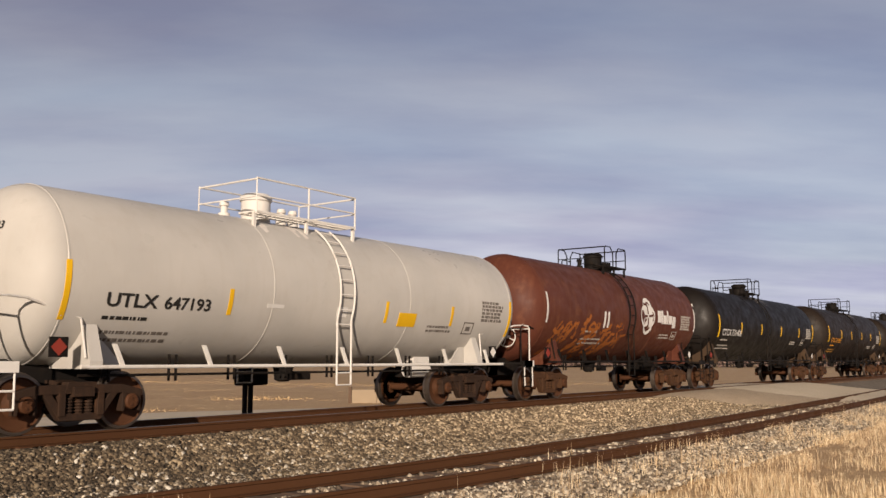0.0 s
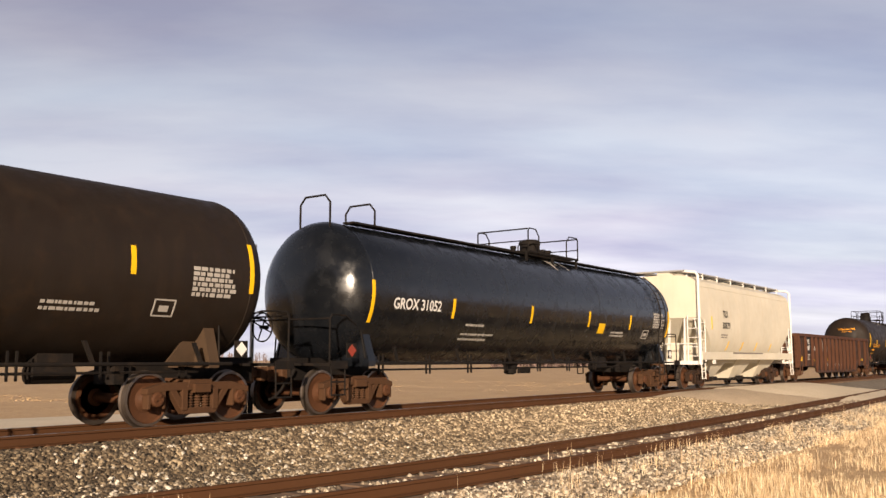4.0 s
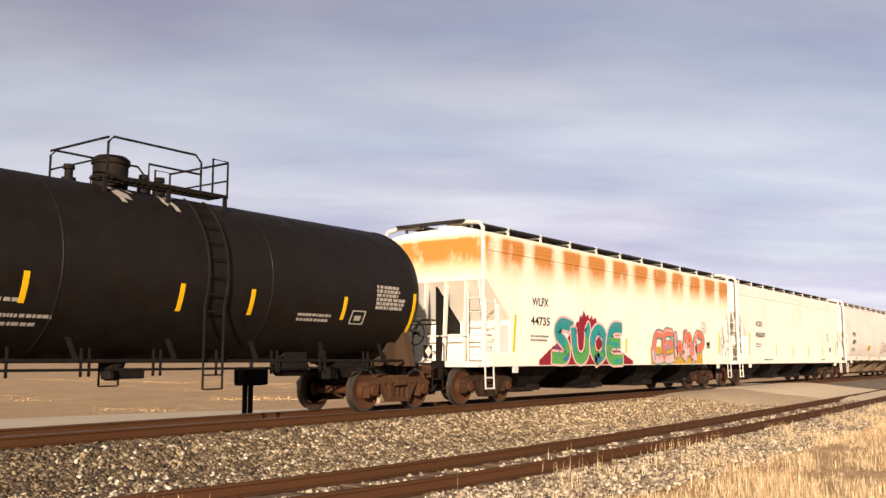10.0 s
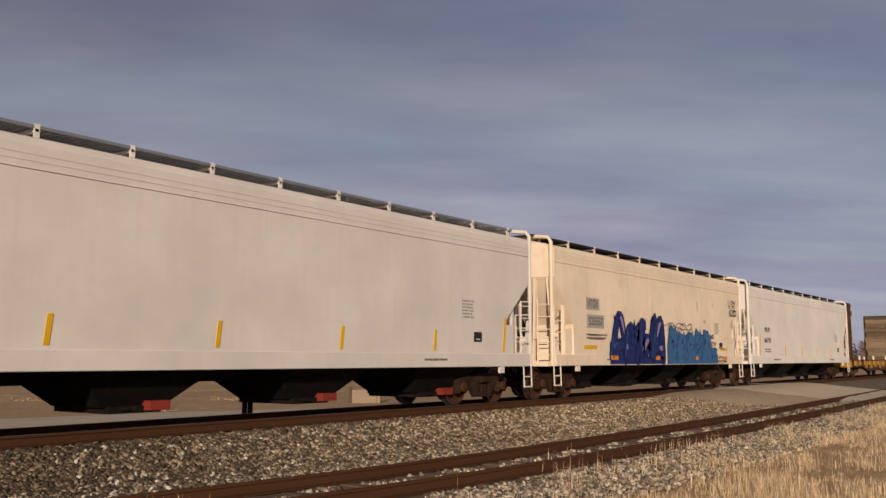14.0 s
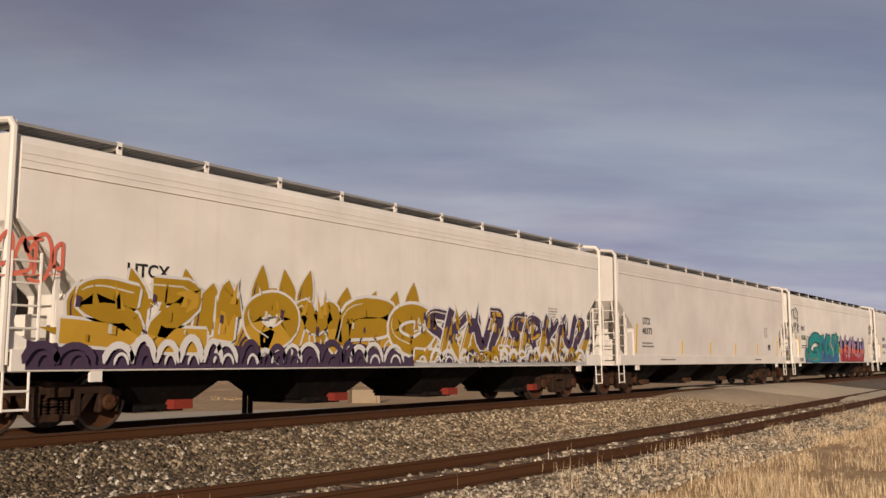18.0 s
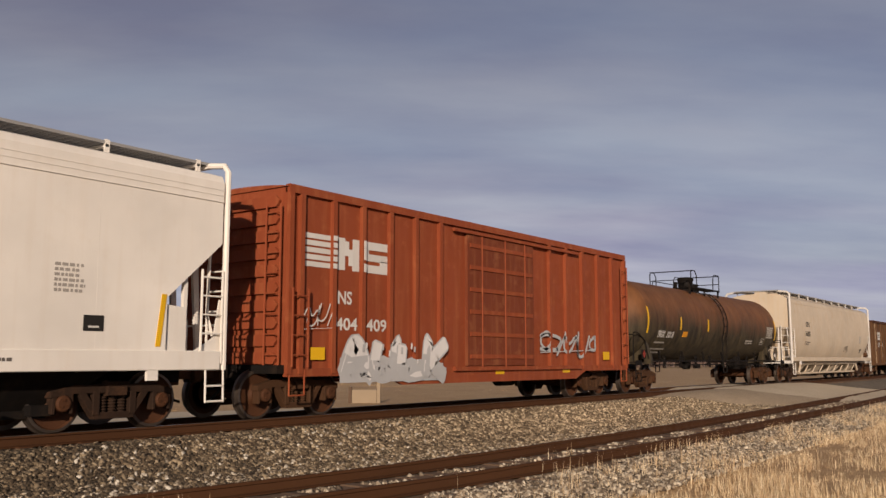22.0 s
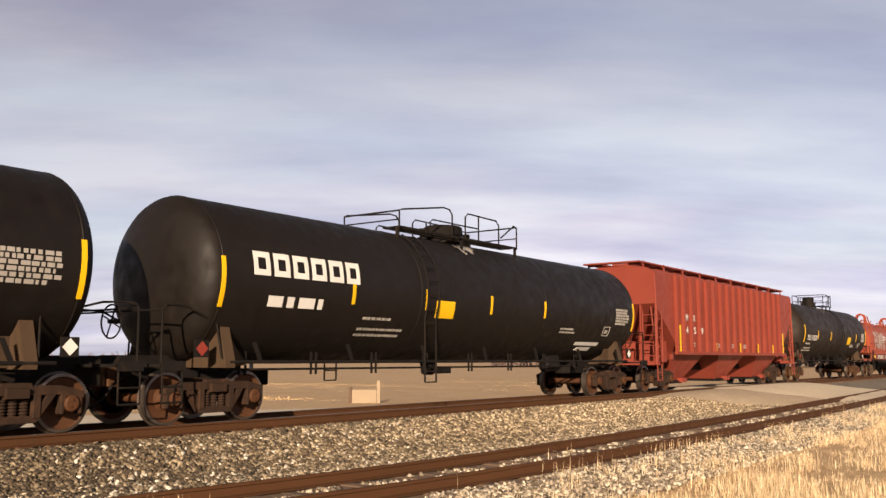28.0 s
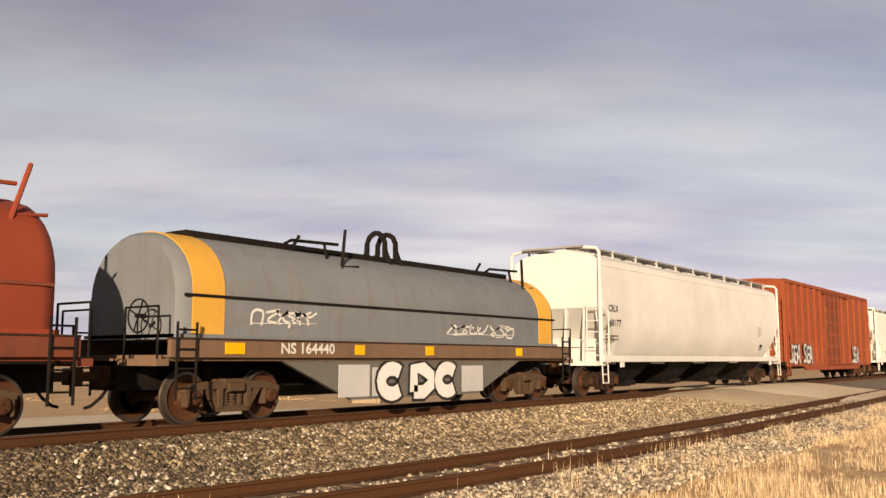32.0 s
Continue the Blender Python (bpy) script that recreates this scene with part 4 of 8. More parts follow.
    n = int((b - a) / .12)
    for k in range(n + 1):
        x = a + (b - a) * k / n
        for y0, y1 in ((-.86, -.36), (.36, .86)):
            box(bm, x - .012, x + .012, y0, y1, top + .03, top + .06)
    for y in (-.86, -.62, -.38, .38, .62, .86):
        box(bm, a, b, y - .015, y + .015, top + .02, top + .064)
    for x in (a, (a + b) / 2, b):
        for y in (-.8, .8):
            box(bm, x - .03, x + .03, y - .03, y + .03, zc + math.sqrt(R * R - .64) - .05, top + .03)
    part("platform", bm, fit, car, "", False)
    rr, h1, h2 = .021, .70, .36
    for y in (-.86, .86):
        def rail_bar(pts, r):
            part("guard_rail", tube(bmesh.new(), pts, r, 7), fit, car)

        if rail_style == 0:
            rail_bar([(a, y, top), (a, y, top + h1 - .1), (a + .1, y, top + h1), (b - .75, y, top + h1), (b - .62, y, top + h1 - .12), (b - .62, y, top)], rr)
            rail_bar([(a + .8, y, top), (a + .8, y, top + h2), (b - .62, y, top + h2)], rr)
            rail_bar([(b - .35, y, top), (b - .35, y, top + h1), (b, y, top + h1), (b, y, top)], rr)
        elif rail_style == 3:
            # an arch at each end, and a low bar between them on the far side
            rail_bar([(a, y, top), (a, y, top + h1 - .08), (a + .08, y, top + h1), (a + .42, y, top + h1), (a + .60, y, top + h1 - .18), (a + .62, y, top)], rr)
            rail_bar([(b, y, top), (b, y, top + h1 - .06), (b - .06, y, top + h1), (b - .55, y, top + h1), (b - .72, y, top + h1 - .18), (b - .74, y, top)], rr)
            if y > 0:
                rail_bar([(a + .25, y, top), (a + .25, y, top + h2 - .05), (a + .33, y, top + h2), (b - .74, y, top + h2)], rr * .9)
        elif rail_style == 2:
            rail_bar([(a, y, top), (a, y, top + .42), (a + .1, y, top + .46), (a + 1.75, y, top + .72), (a + 2.0, y, top + .70), (a + 2.12, y, top + .58), (a + 2.12, y, top)], rr)
            rail_bar([(a + 1.2, y, top), (a + 1.2, y, top + .30), (a + 1.3, y, top + .36), (b - 1.9, y, top + .36)], rr * .9)
            rail_bar([(a + 2.7, y, top), (a + 2.7, y, top + .60), (a + 2.82, y, top + .70), (b - 1.05, y, top + .68), (b - .92, y, top + .56), (b - .92, y, top)], rr)
            rail_bar([(b - 1.9, y, top), (b - 1.9, y, top + .68)], rr)
            rail_bar([(b - .82, y, top + .24), (b - .15, y, top + .64), (b, y, top + .62), (b, y, top)], rr)
        else:
            rail_bar([(a, y, top), (a, y, top + h1), (b, y, top + h1), (b, y, top)], rr)
            rail_bar([(a, y, top + h2), (b, y, top + h2)], rr * .8)
            rail_bar([((a + b) / 2, y, top), ((a + b) / 2, y, top + h1)], rr)
    for x, e1 in ((a, .42), (b, .62)) if rail_style == 2 else ((a, h1 - .02), (b, h1 - .02)):
        rail_bar([(x, -.86, top + e1), (x, .86, top + e1)], rr)
        rail_bar([(x, -.86, top + e1 * .5), (x, .86, top + e1 * .5)], rr * .8)
    mx = dome
    bm = bmesh.new()
    if tall_house:
        spun(bm, [(top - .1, .30), (top + .40, .30), (top + .42, .33), (top + .50, .33), (top + .56, .26), (top + .57, .0001)], "z", (mx, 0, 0), 24)
    else:
        spun(bm, [(top - .1, .36), (top + .12, .36), (top + .13, .48), (top + .40, .52), (top + .44, .46), (top + .48, .0001)], "z", (mx, 0, 0), 24)
    part("manway", bm, fit if fit is not WHITE else WHITE, car)
    for k, dx in enumerate((-.7, .62, .95)):
        bm = bmesh.new()
        spun(bm, [(top - .06, .12), (top + .10, .12), (top + .11, .07), (top + .24, .07), (top + .25, .10), (top + .33, .09), (top + .34, .0001)], "z", (mx + dx, -.1 if k else .15, 0), 12)
        part("safety_valve", bm, fit, car)
    # pale spill round the manway
    bm, rnd = bmesh.new(), random.Random(int(half * 100) + int(R * 100))
    for k in range(7 if shell is not MAROON else 0):
        x, ln = mx + rnd.uniform(-.7, .9), rnd.uniform(.05, .26)
        ribbon(bm, [(x + .02 * q * rnd.uniform(-1, 1), zc + R * (.975 - ln * q / 4)) for q in range(5)], rnd.uniform(.04, .16), surf, .006, 0)
    if shell is not MAROON:
        tagged(part("spill_stain", bm, INKDIM if fit is not WHITE else HOPGREY, car, "pale spill streaks below the manway", False), kind="stuff")
    # ladders that follow the curve
    for sy in (-1, 1):
        bm = bmesh.new()
        for dx in (-.21, .21):
            tube(bm, [(ladder + dx, sy * (R + .10) * math.cos(t), zc + (R + .10) * math.sin(t)) for t in np.linspace(1.02, -.35, 13)] + [(ladder + dx, sy * (R * .97 + .05), .62)], .022, 6)
        for t in np.linspace(.95, -.42, 8):
            tube(bm, [(ladder + dx, sy * (R + .10) * math.cos(t), zc + (R + .10) * math.sin(t)) for dx in (-.21, .21)], .015, 6)
        for z in (.62, .86):
            tube(bm, [(ladder + dx, sy * (R * .97 + .06), z) for dx in (-.21, .21)], .015, 6)
        part("ladder", bm, fit, car)
    # reflectors
    for x, z0, hh in stripes:
        part("reflector", strip(bmesh.new(), x - .045, zc + z0, zc + z0 + hh, .09, surf, 0, .008, 8), YELLOW if end_ink is None else end_ink, car, "yellow reflective strip", False)
    if band:
        part("jacket_band", spun(bmesh.new(), [(-cyl + band[0], R - .002), (-cyl + band[0] + .01, R + .006), (-cyl + band[1], R + .006), (-cyl + band[1] + .01, R - .002)], "x", (0, 0, zc), 64), fit, car)
    draft_gear(car, half)
    return car, surf


# ---------------------------------------------------------------- covered hoppers
def running_board_bm(half, y0, y1, z):
    bm = bmesh.new()
    for y in np.linspace(y0, y1, 7):
        box(bm, -half, half, y - .008, y + .008, z - .02, z + .03)
    n = int(half * 2 / .14)
    for k in range(n + 1):
        x = -half + 2 * half * k / n
        box(bm, x - .008, x + .008, y0, y1, z - .012, z + .022)
    return bm


def loft(bm, rings):
    vs = [[bm.verts.new(p) for p in ring] for ring in rings]
    n = len(vs[0])
    for q, w in zip(vs, vs[1:]):
        for k in range(n):
            bm.faces.new((q[k], q[(k + 1) % n], w[(k + 1) % n], w[k]))
    bm.faces.new(vs[0][::-1]), bm.faces.new(vs[-1])
    return bm


def covered_hopper(label, half, shell, kind="flat", bays=3, top=4.32, sill=(0.95, 1.27), fit=None, gate=None, board=None, inset=None, ribs=False, dusty=False, bay_mat=None, gap=0.66, knee=None):
    """kind: flat sides with an eave moulding, or round (bulged, centre-flow sides)."""
    car = root("covered_hopper_car", label, "hopper car")
    fit, gate, board, bay_mat = fit or shell, gate or FRAME, board or GRATE, bay_mat or FRAME
    hb = half - gap                      # end of the body
    w = 1.60
    plain = kind == "flat" and not ribs
    inset = inset or (1.12 if plain else 1.55)
    knee = knee or (3.12 if plain else 3.05 if ribs else 2.72)
    if kind == "round":
        side = [(1.10, .98), (1.30, 1.30), (1.47, 1.62), (1.57, 1.95), (1.61, 2.3), (1.61, 2.8), (1.59, 3.4), (1.53, top - .28), (1.46, top - .10), (1.20, top + .06), (.70, top + .16)]
    elif ribs:
        side = [(1.50, 1.32), (1.50, 1.6), (1.50, 2.2), (1.50, 2.8), (1.50, 3.4), (1.50, top - .1), (1.46, top), (1.10, top + .10), (.60, top + .18)]
    else:
        side = [(w, 1.0), (w, 1.4), (w, 1.9), (w, 2.4), (w, 2.9), (w, top - .48), (w + .012, top - .46), (w + .015, top - .12), (w - .05, top), (1.25, top + .09), (.70, top + .15)]
    base = side[0][1]
    surf = lambda z: -float(np.interp(z, [q[1] for q in side], [q[0] for q in side]))

    def floor_at(x):
        d = hb - abs(x)
        if d >= inset - .005:
            return base
        if plain:
            return knee - (knee - 2.12) * d / inset
        return base + (knee - base) * (1 - d / inset) ** (1.0 if ribs else 0.8)

    xs = sorted({round(q, 3) for q in [-hb + inset * k / 7 for k in range(8)] + [hb - inset * k / 7 for k in range(8)] + list(np.linspace(-hb + inset, hb - inset, 6)) + [-hb + inset - .012, hb - inset + .012]})
    rings = []
    for x in xs:
        zf = floor_at(x)
        right = [(float(np.interp(zf, [q[1] for q in side], [q[0] for q in side])), zf)] + [(y if z > zf else surf(zf) * -1, max(z, zf)) for y, z in side[1:]]
        ring = [(0, zf)] + right + [(0, right[-1][1] + .02)] + [(-y, z) for y, z in right[::-1]]
        rings.append([(x, y, z) for y, z in ring])
    body = part("body", loft(bmesh.new(), rings), shell, car, "", not plain)
    if kind == "flat" and not ribs:
        for dz in (-.46, -.35, -.25):
            for s in (-1, 1):
                part("eave_moulding", box(bmesh.new(), -hb, hb, s * (w + .005), s * (w + .035), top + dz - .012, top + dz + .012) if s > 0 else box(bmesh.new(), -hb, hb, -(w + .022), -(w + .005), top + dz - .008, top + dz + .008), shell, car, "", False)
    if kind == "round":
        part("eave_line", box(bmesh.new(), -hb + .1, hb - .1, -1.545, -1.52, top - .315, top - .29), shell, car, "", False)
    if kind == "flat" and not ribs:
        for k in range(5):
            part("weld_seam", strip(bmesh.new(), -hb + 2.4 + (2 * hb - 4.8) * k / 4, sill[1] + .02, top - .50, .012, surf, 0, .0015, 3), shell, car, "", False)
    if ribs:
        for x in ribs:
            for s in (-1, 1):
                y0, y1 = sorted((s * 1.49, s * 1.62))
                part("side_post", box(bmesh.new(), x - .04, x + .04, y0, y1, sill[1], top - .06), shell, car, "", False)
    # sills
    for s in (-1, 1):
        y0, y1 = sorted((s * (w - .08), s * (w + .028)))
        bm = box(bmesh.new(), -hb if not ribs else -hb + 1.6, hb if not ribs else hb - 1.6, y0, y1, sill[0], sill[1])
        bmesh.ops.bevel(bm, geom=bm.edges[:], offset=0.012, segments=1, affect="EDGES")
        part("side_sill", bm, shell, car, "", False)
    for s in (-1, 1):
        x0, x1 = sorted((s * (hb - .35), s * (half - .42)))
        part("end_sill", box(bmesh.new(), x0, x1, -1.5, 1.5, .94, 1.08), fit, car, "", False)
    centre_sill(car, half - .5)
    # discharge bays with their gates
    span = 2 * (hb - 1.55) + .9
    for k in range(bays):
        cx = -span / 2 + span * (k + .5) / bays
        lx = span / bays * .34
        bm = bmesh.new()
        loft(bm, [[(cx - a, -b, z), (cx + a, -b, z), (cx + a, b, z), (cx - a, b, z)] for a, b, z in ((.60, .72, .34), (lx, 1.34, sill[0] + .1))])
        part("bay", bm, bay_mat, car, "", False)
        part("discharge_frame", box(bmesh.new(), cx - .5, cx + .5, -.80, .80, .24, .36), FRAME, car, "", False)
        part("discharge_gate", box(bmesh.new(), cx + .16, cx + .56, -.98, -.70, .28, .44), gate, car, "", False)
        part("gate_shaft", tube(bmesh.new(), [(cx - .3, -1.0, .32), (cx - .3, 1.0, .32)], .03, 6), FRAME, car)
    # end frames: posts, ladders, braces, platform, slope-sheet ribs
    rt = top + .22
    for s in (-1, 1):
        ex = s * (half - .55)
        for y in ((-1.50, 1.50) if ribs else (-1.57, 1.57)):
            bm = bmesh.new()
            tube(bm, [(ex, y, .95), (ex, y, rt - .12), (ex, y * .94, rt), (ex, y * .70, rt + .05), (ex - s * .02, y * .3, rt + .05)], .035 if ribs else .055, 8)
            part("corner_post", bm if not ribs else tube(bmesh.new(), [(ex, y, .95), (ex - s * .1, y, 2.6), (s * (hb - .05), y * .98, top - .1)], .05, 8), fit, car)
            q = -1 if y < 0 else 1
            l1 = mesh_of("ladder", ladder_bm(1.75, .46, 5, .017, "y"), fit)
            hung("end_ladder", l1, car, pose(ex, y if q < 0 else y - .46, 1.05))
            hung("side_ladder", mesh_of("ladder", ladder_bm(1.6, .44, 5, .017, "x"), fit), car, pose(ex - .52 if s > 0 else ex + .06, y * 1.02, 1.05))
            bm = bmesh.new()
            for dx in (0, .38):
                tube(bm, [(ex - s * (dx + .02), y * 1.02, .98), (ex - s * (dx + .02), y * 1.03, .40)], .019, 6)
            for z in (.42, .68):
                tube(bm, [(ex - s * .02, y * 1.03, z), (ex - s * .40, y * 1.03, z)], .019, 6)
            part("sill_step", bm, fit, car)
            bm = bmesh.new()
            tube(bm, [(ex - s * .05, y * .97, 1.06), (ex - s * .25, y * .9, 1.9), (ex - s * .15, y * .85, knee)], .03, 6)
            part("end_brace", bm, fit, car)
            if not ribs:
                pts = [(ex, 1.08), (ex, 2.15), (ex - s * .09, 2.15), (ex - s * .20, 1.50), (ex - s * .62, 1.26), (ex - s * .62, 1.08)]
                part("end_gusset", prism(bmesh.new(), pts, *sorted((y * .965, y * .985))), fit, car, "", False)
            if plain:
                # lit gusset and upright under the slope sheet
                e0, e1 = s * (hb - .68), s * (hb - inset + .01)
                part("side_gusset", prism(bmesh.new(), [(e0, 1.25), (e1, 1.25), (e1, 1.9), (e1 + s * .05, 2.02), (e0, 1.98)], *sorted((y * .975, y * .988))), fit, car, "", False)
                part("gusset_upright", prism(bmesh.new(), [(e0 - s * .05, 1.1), (e0 + s * .02, 1.1), (e0 + s * .02, knee - (knee - 2.12) * .60), (e0 - s * .05, knee - (knee - 2.12) * .68)], *sorted((y * .93, y * .98))), fit, car, "", False)
            part("jacking_pad", box(bmesh.new(), *sorted((s * (hb - 1.25), s * (hb - 1.45))), *sorted((y * .99, y * 1.03)), sill[0] - .16, sill[0] + .02), fit, car, "", False)
        for y in (-.95, -.32, .32, .95):
            part("end_stanchion", prism(bmesh.new(), [(ex - s * .02, 1.08), (ex - s * .10, 1.08), (s * (hb - .15), knee - .1), (s * (hb - .02), knee - .02)], y - .03, y + .03), fit, car, "", False)
            part("slope_rib", prism(bmesh.new(), [(s * (hb - inset * .55), 1.05), (s * (hb - inset * .45), 1.05), (s * (hb - inset * .42), base + .75), (s * (hb - inset * .55), base + .6)], y * 1.3 - .03, y * 1.3 + .03), fit, car, "", False)
        bm = box(bmesh.new(), *sorted((s * (hb - inset * .62), s * (hb - inset * .40))), -1.30, 1.30, 1.05, 1.78)
        part("shear_plate", bm, shell, car, "", False)
        if plain:
            # unseen black web, added to stand for the shade inside the end opening
            pts = [(s * (hb - inset), 1.05), (s * (hb - .08), 1.05), (s * (hb - .08), knee - .12), (s * (hb - inset), 2.06)]
            part("centre_web", prism(bmesh.new(), pts, -.03, .03), bay_mat, car, "", False)
        tr = bmesh.new()
        tube(tr, [(ex, -1.45, 1.72), (ex, 1.45, 1.72)], .018, 6)
        part("end_handrail", tr, fit, car)
        truck(car, TRUCK_AT[s], "dark" if not dusty else dusty)
    brake_wheel(car, -half + .40, .35, 2.15, fit)
    bm = bmesh.new()
    spun(bm, [(-.4, .0001), (-.35, .16), (.35, .16), (.4, .0001)], "y", (-hb + 1.15, 0, 1.35), 14)
    part("air_reservoir", bm, fit, car)
    # roof: boards on brackets, hatch covers
    rb = top + .30
    for s in (-1, 1):
        y0, y1 = sorted((s * .52, s * 1.06))
        hung("running_board", mesh_of("running_board", running_board_bm(hb + .25, y0, y1, rb), board, False), car)
        n = max(int(2 * hb / 1.7), 6)
        for k in range(n + 1):
            x = -hb + .15 + (2 * hb - .3) * k / n
            yy = s * 1.07
            bm = box(bmesh.new(), x - .045, x + .045, *sorted((yy - s * .03, yy)), top - .0, rb + .05)
            box(bm, x - .03, x + .03, *sorted((s * .5, yy)), rb - .07, rb - .025)
            part("board_bracket", bm, fit, car, "", False)
    for s in (-1, 1):
        part("end_board", box(bmesh.new(), *sorted((s * (hb + .02), s * (hb + .30))), -1.06, 1.06, rb - .03, rb + .02), board, car, "", False)
    bm = bmesh.new()
    nh = int(2 * hb / 1.5)
    for k in range(nh):
        x = -hb + .5 + (2 * hb - 1.0) * (k + .5) / nh
        part("hatch_cover", box(bmesh.new(), x - .62, x + .62, -.34, .34, top + .12, rb + .04), shell, car, "", False)
    draft_gear(car, half)
    return car, surf


def yellow_marks(car, surf, xs, z=1.33, h=.42, lean=0.0, w=.09):
    for x in xs:
        part("reflector", strip(bmesh.new(), x - w / 2, z, z + h, w, surf, lean, .012, 3), YELLOW, car, "yellow reflective strip", False)


# ---------------------------------------------------------------- box cars
def box_car(label, half, shell, top=4.42, door=(-.2, 3.2), posts=None):
    car = root("box_car", label, "box car")
    hb, w, z0 = half - .90, 1.50, .95
    bm = box(bmesh.new(), -hb, hb, -w + .06, w - .06, z0, top)
    part("body", bm, shell, car, "", False)
    # roof with pressed ribs
    rings = [[(x, y, top + .10 * (1 - (y / 1.5) ** 2) - .02) for y in np.linspace(-w, w, 9)] + [(x, y, top - .03) for y in (w, -w)] for x in (-hb - .04, hb + .04)]
    part("roof", loft(bmesh.new(), rings), shell, car)
    for k in range(13):
        x = -hb + .5 + (2 * hb - 1) * k / 12
        part("roof_rib", loft(bmesh.new(), [[(q, y, top + .14 * (1 - (y / 1.62) ** 2) - .02) for y in np.linspace(-w + .02, w - .02, 7)] + [(q, y, top - .01) for y in (w - .02, -w + .02)] for q in (x - .07, x + .07)]), shell, car, "", False)
    d0, d1 = door
    for s in (-1, 1):
        y0, y1 = sorted((s * (w - .08), s * (w + .01)))
        # deep sill between the trucks
        pts = [(-hb, .95), (-hb, .80), (-hb + 2.9, .80), (-hb + 3.5, .58), (hb - 3.5, .58), (hb - 2.9, .80), (hb, .80), (hb, .95)]
        part("side_sill", prism(bmesh.new(), pts, y0, y1), shell, car, "", False)
        part("top_chord", box(bmesh.new(), -hb, hb, *sorted((s * (w - .1), s * (w + .02))), top - .14, top + .02), shell, car, "", False)
        for x in [-hb + .06] + (posts or list(np.linspace(-hb + .7, d0 - 1.0, 6)) + list(np.linspace(d1 + .8, hb - .7, 5))) + [hb - .06]:
            if s < 0:
                part("side_post", prism(bmesh.new(), [(x - .055, z0 - .1), (x + .055, z0 - .1), (x + .055, top - .14), (x - .055, top - .14)], -w - .035, -w + .08), shell, car, "", False)
            else:
                part("side_post", box(bmesh.new(), x - .07, x + .07, w - .08, w + .005, z0 - .1, top - .14), shell, car, "", False)
        # plug door, its ribs, tracks and bars
        bm = box(bmesh.new(), d0, d1, *sorted((s * (w - .07), s * (w + .025))), .98, top - .30)
        dr = part("door", bm, DOORRED, car, "rust-worn plug door", False)
        if s < 0:
            for z in np.linspace(1.2, top - .55, 6):
                part("door_rib", box(bmesh.new(), d0 + .1, d1 - .1, -w - .055, -w - .02, z - .05, z + .05), shell, dr, "", False)
            for x in (d0 + .55, d1 - .55, d0 + .62 + 1.0):
                part("door_bar", tube(bmesh.new(), [(x, -w - .09, .9), (x, -w - .09, top - .3)], .02, 6), shell, dr)
            part("door_track", box(bmesh.new(), d0 - .6, d1 + 2.6, -w - .10, -w - .01, .86, .96), shell, car, "", False)
            part("door_track", box(bmesh.new(), d0 - .6, d1 + 2.6, -w - .08, -w - .01, top - .28, top - .2), shell, car, "", False)
    for s in (-1, 1):
        # corrugated ends
        for k in range(10):
            z = 1.15 + (top - 1.45) * k / 9
            prof = [(-1.30, z), (-1.2, z + .11), (1.2, z + .11), (1.30, z), (1.2, z - .11), (-1.2, z - .11)]
            part("end_rib", prism(bmesh.new(), prof, s * hb, s * (hb + .07), "x"), shell, car, "", False)
        for y in (-1.42, 1.42):
            hung("end_ladder", mesh_of("ladder", ladder_bm(3.1 if y * s > 0 else 1.5, .40, 8 if y * s > 0 else 4, .016, "y"), shell), car, pose(s * (hb + .13), y - (.40 if y > 0 else 0), .98))
            hung("side_ladder", mesh_of("ladder", ladder_bm(3.1 if y * s < 0 else 1.5, .42, 8 if y * s < 0 else 4, .016, "x"), shell), car, pose(s * (hb - .28) - .21, -1.58 if y < 0 else 1.58, .98))
            bm = bmesh.new()
            for dx in (-.2, .2):
                tube(bm, [(s * (hb - .28) + dx, y * 1.06, .92), (s * (hb - .28) + dx, y * 1.06, .45)], .018, 6)
            tube(bm, [(s * (hb - .28) - .2, y * 1.06, .45), (s * (hb - .28) + .2, y * 1.06, .45)], .018, 6)
            part("sill_step", bm, shell, car)
        truck(car, TRUCK_AT[s], False)
        part("end_sill", box(bmesh.new(), *sorted((s * hb, s * (hb + .18))), -1.45, 1.45, .86, 1.02), FRAME, car, "", False)
    brake_wheel(car, -hb - .22, .8, 2.4, shell)
    centre_sill(car, half - .5)
    bm = bmesh.new()
    for x in np.linspace(-hb + 1, hb - 1, 8):
        box(bm, x - .05, x + .05, -1.4, 1.4, .82, .95)
    part("cross_bearers", bm, FRAME, car, "", False)
    bm = bmesh.new()
    spun(bm, [(-.4, .0001), (-.35, .18), (.35, .18), (.4, .0001)], "x", (1.4, -.7, .60), 14)
    part("air_reservoir", bm, FRAME, car)
    draft_gear(car, half)
    return car, (lambda z: -w)


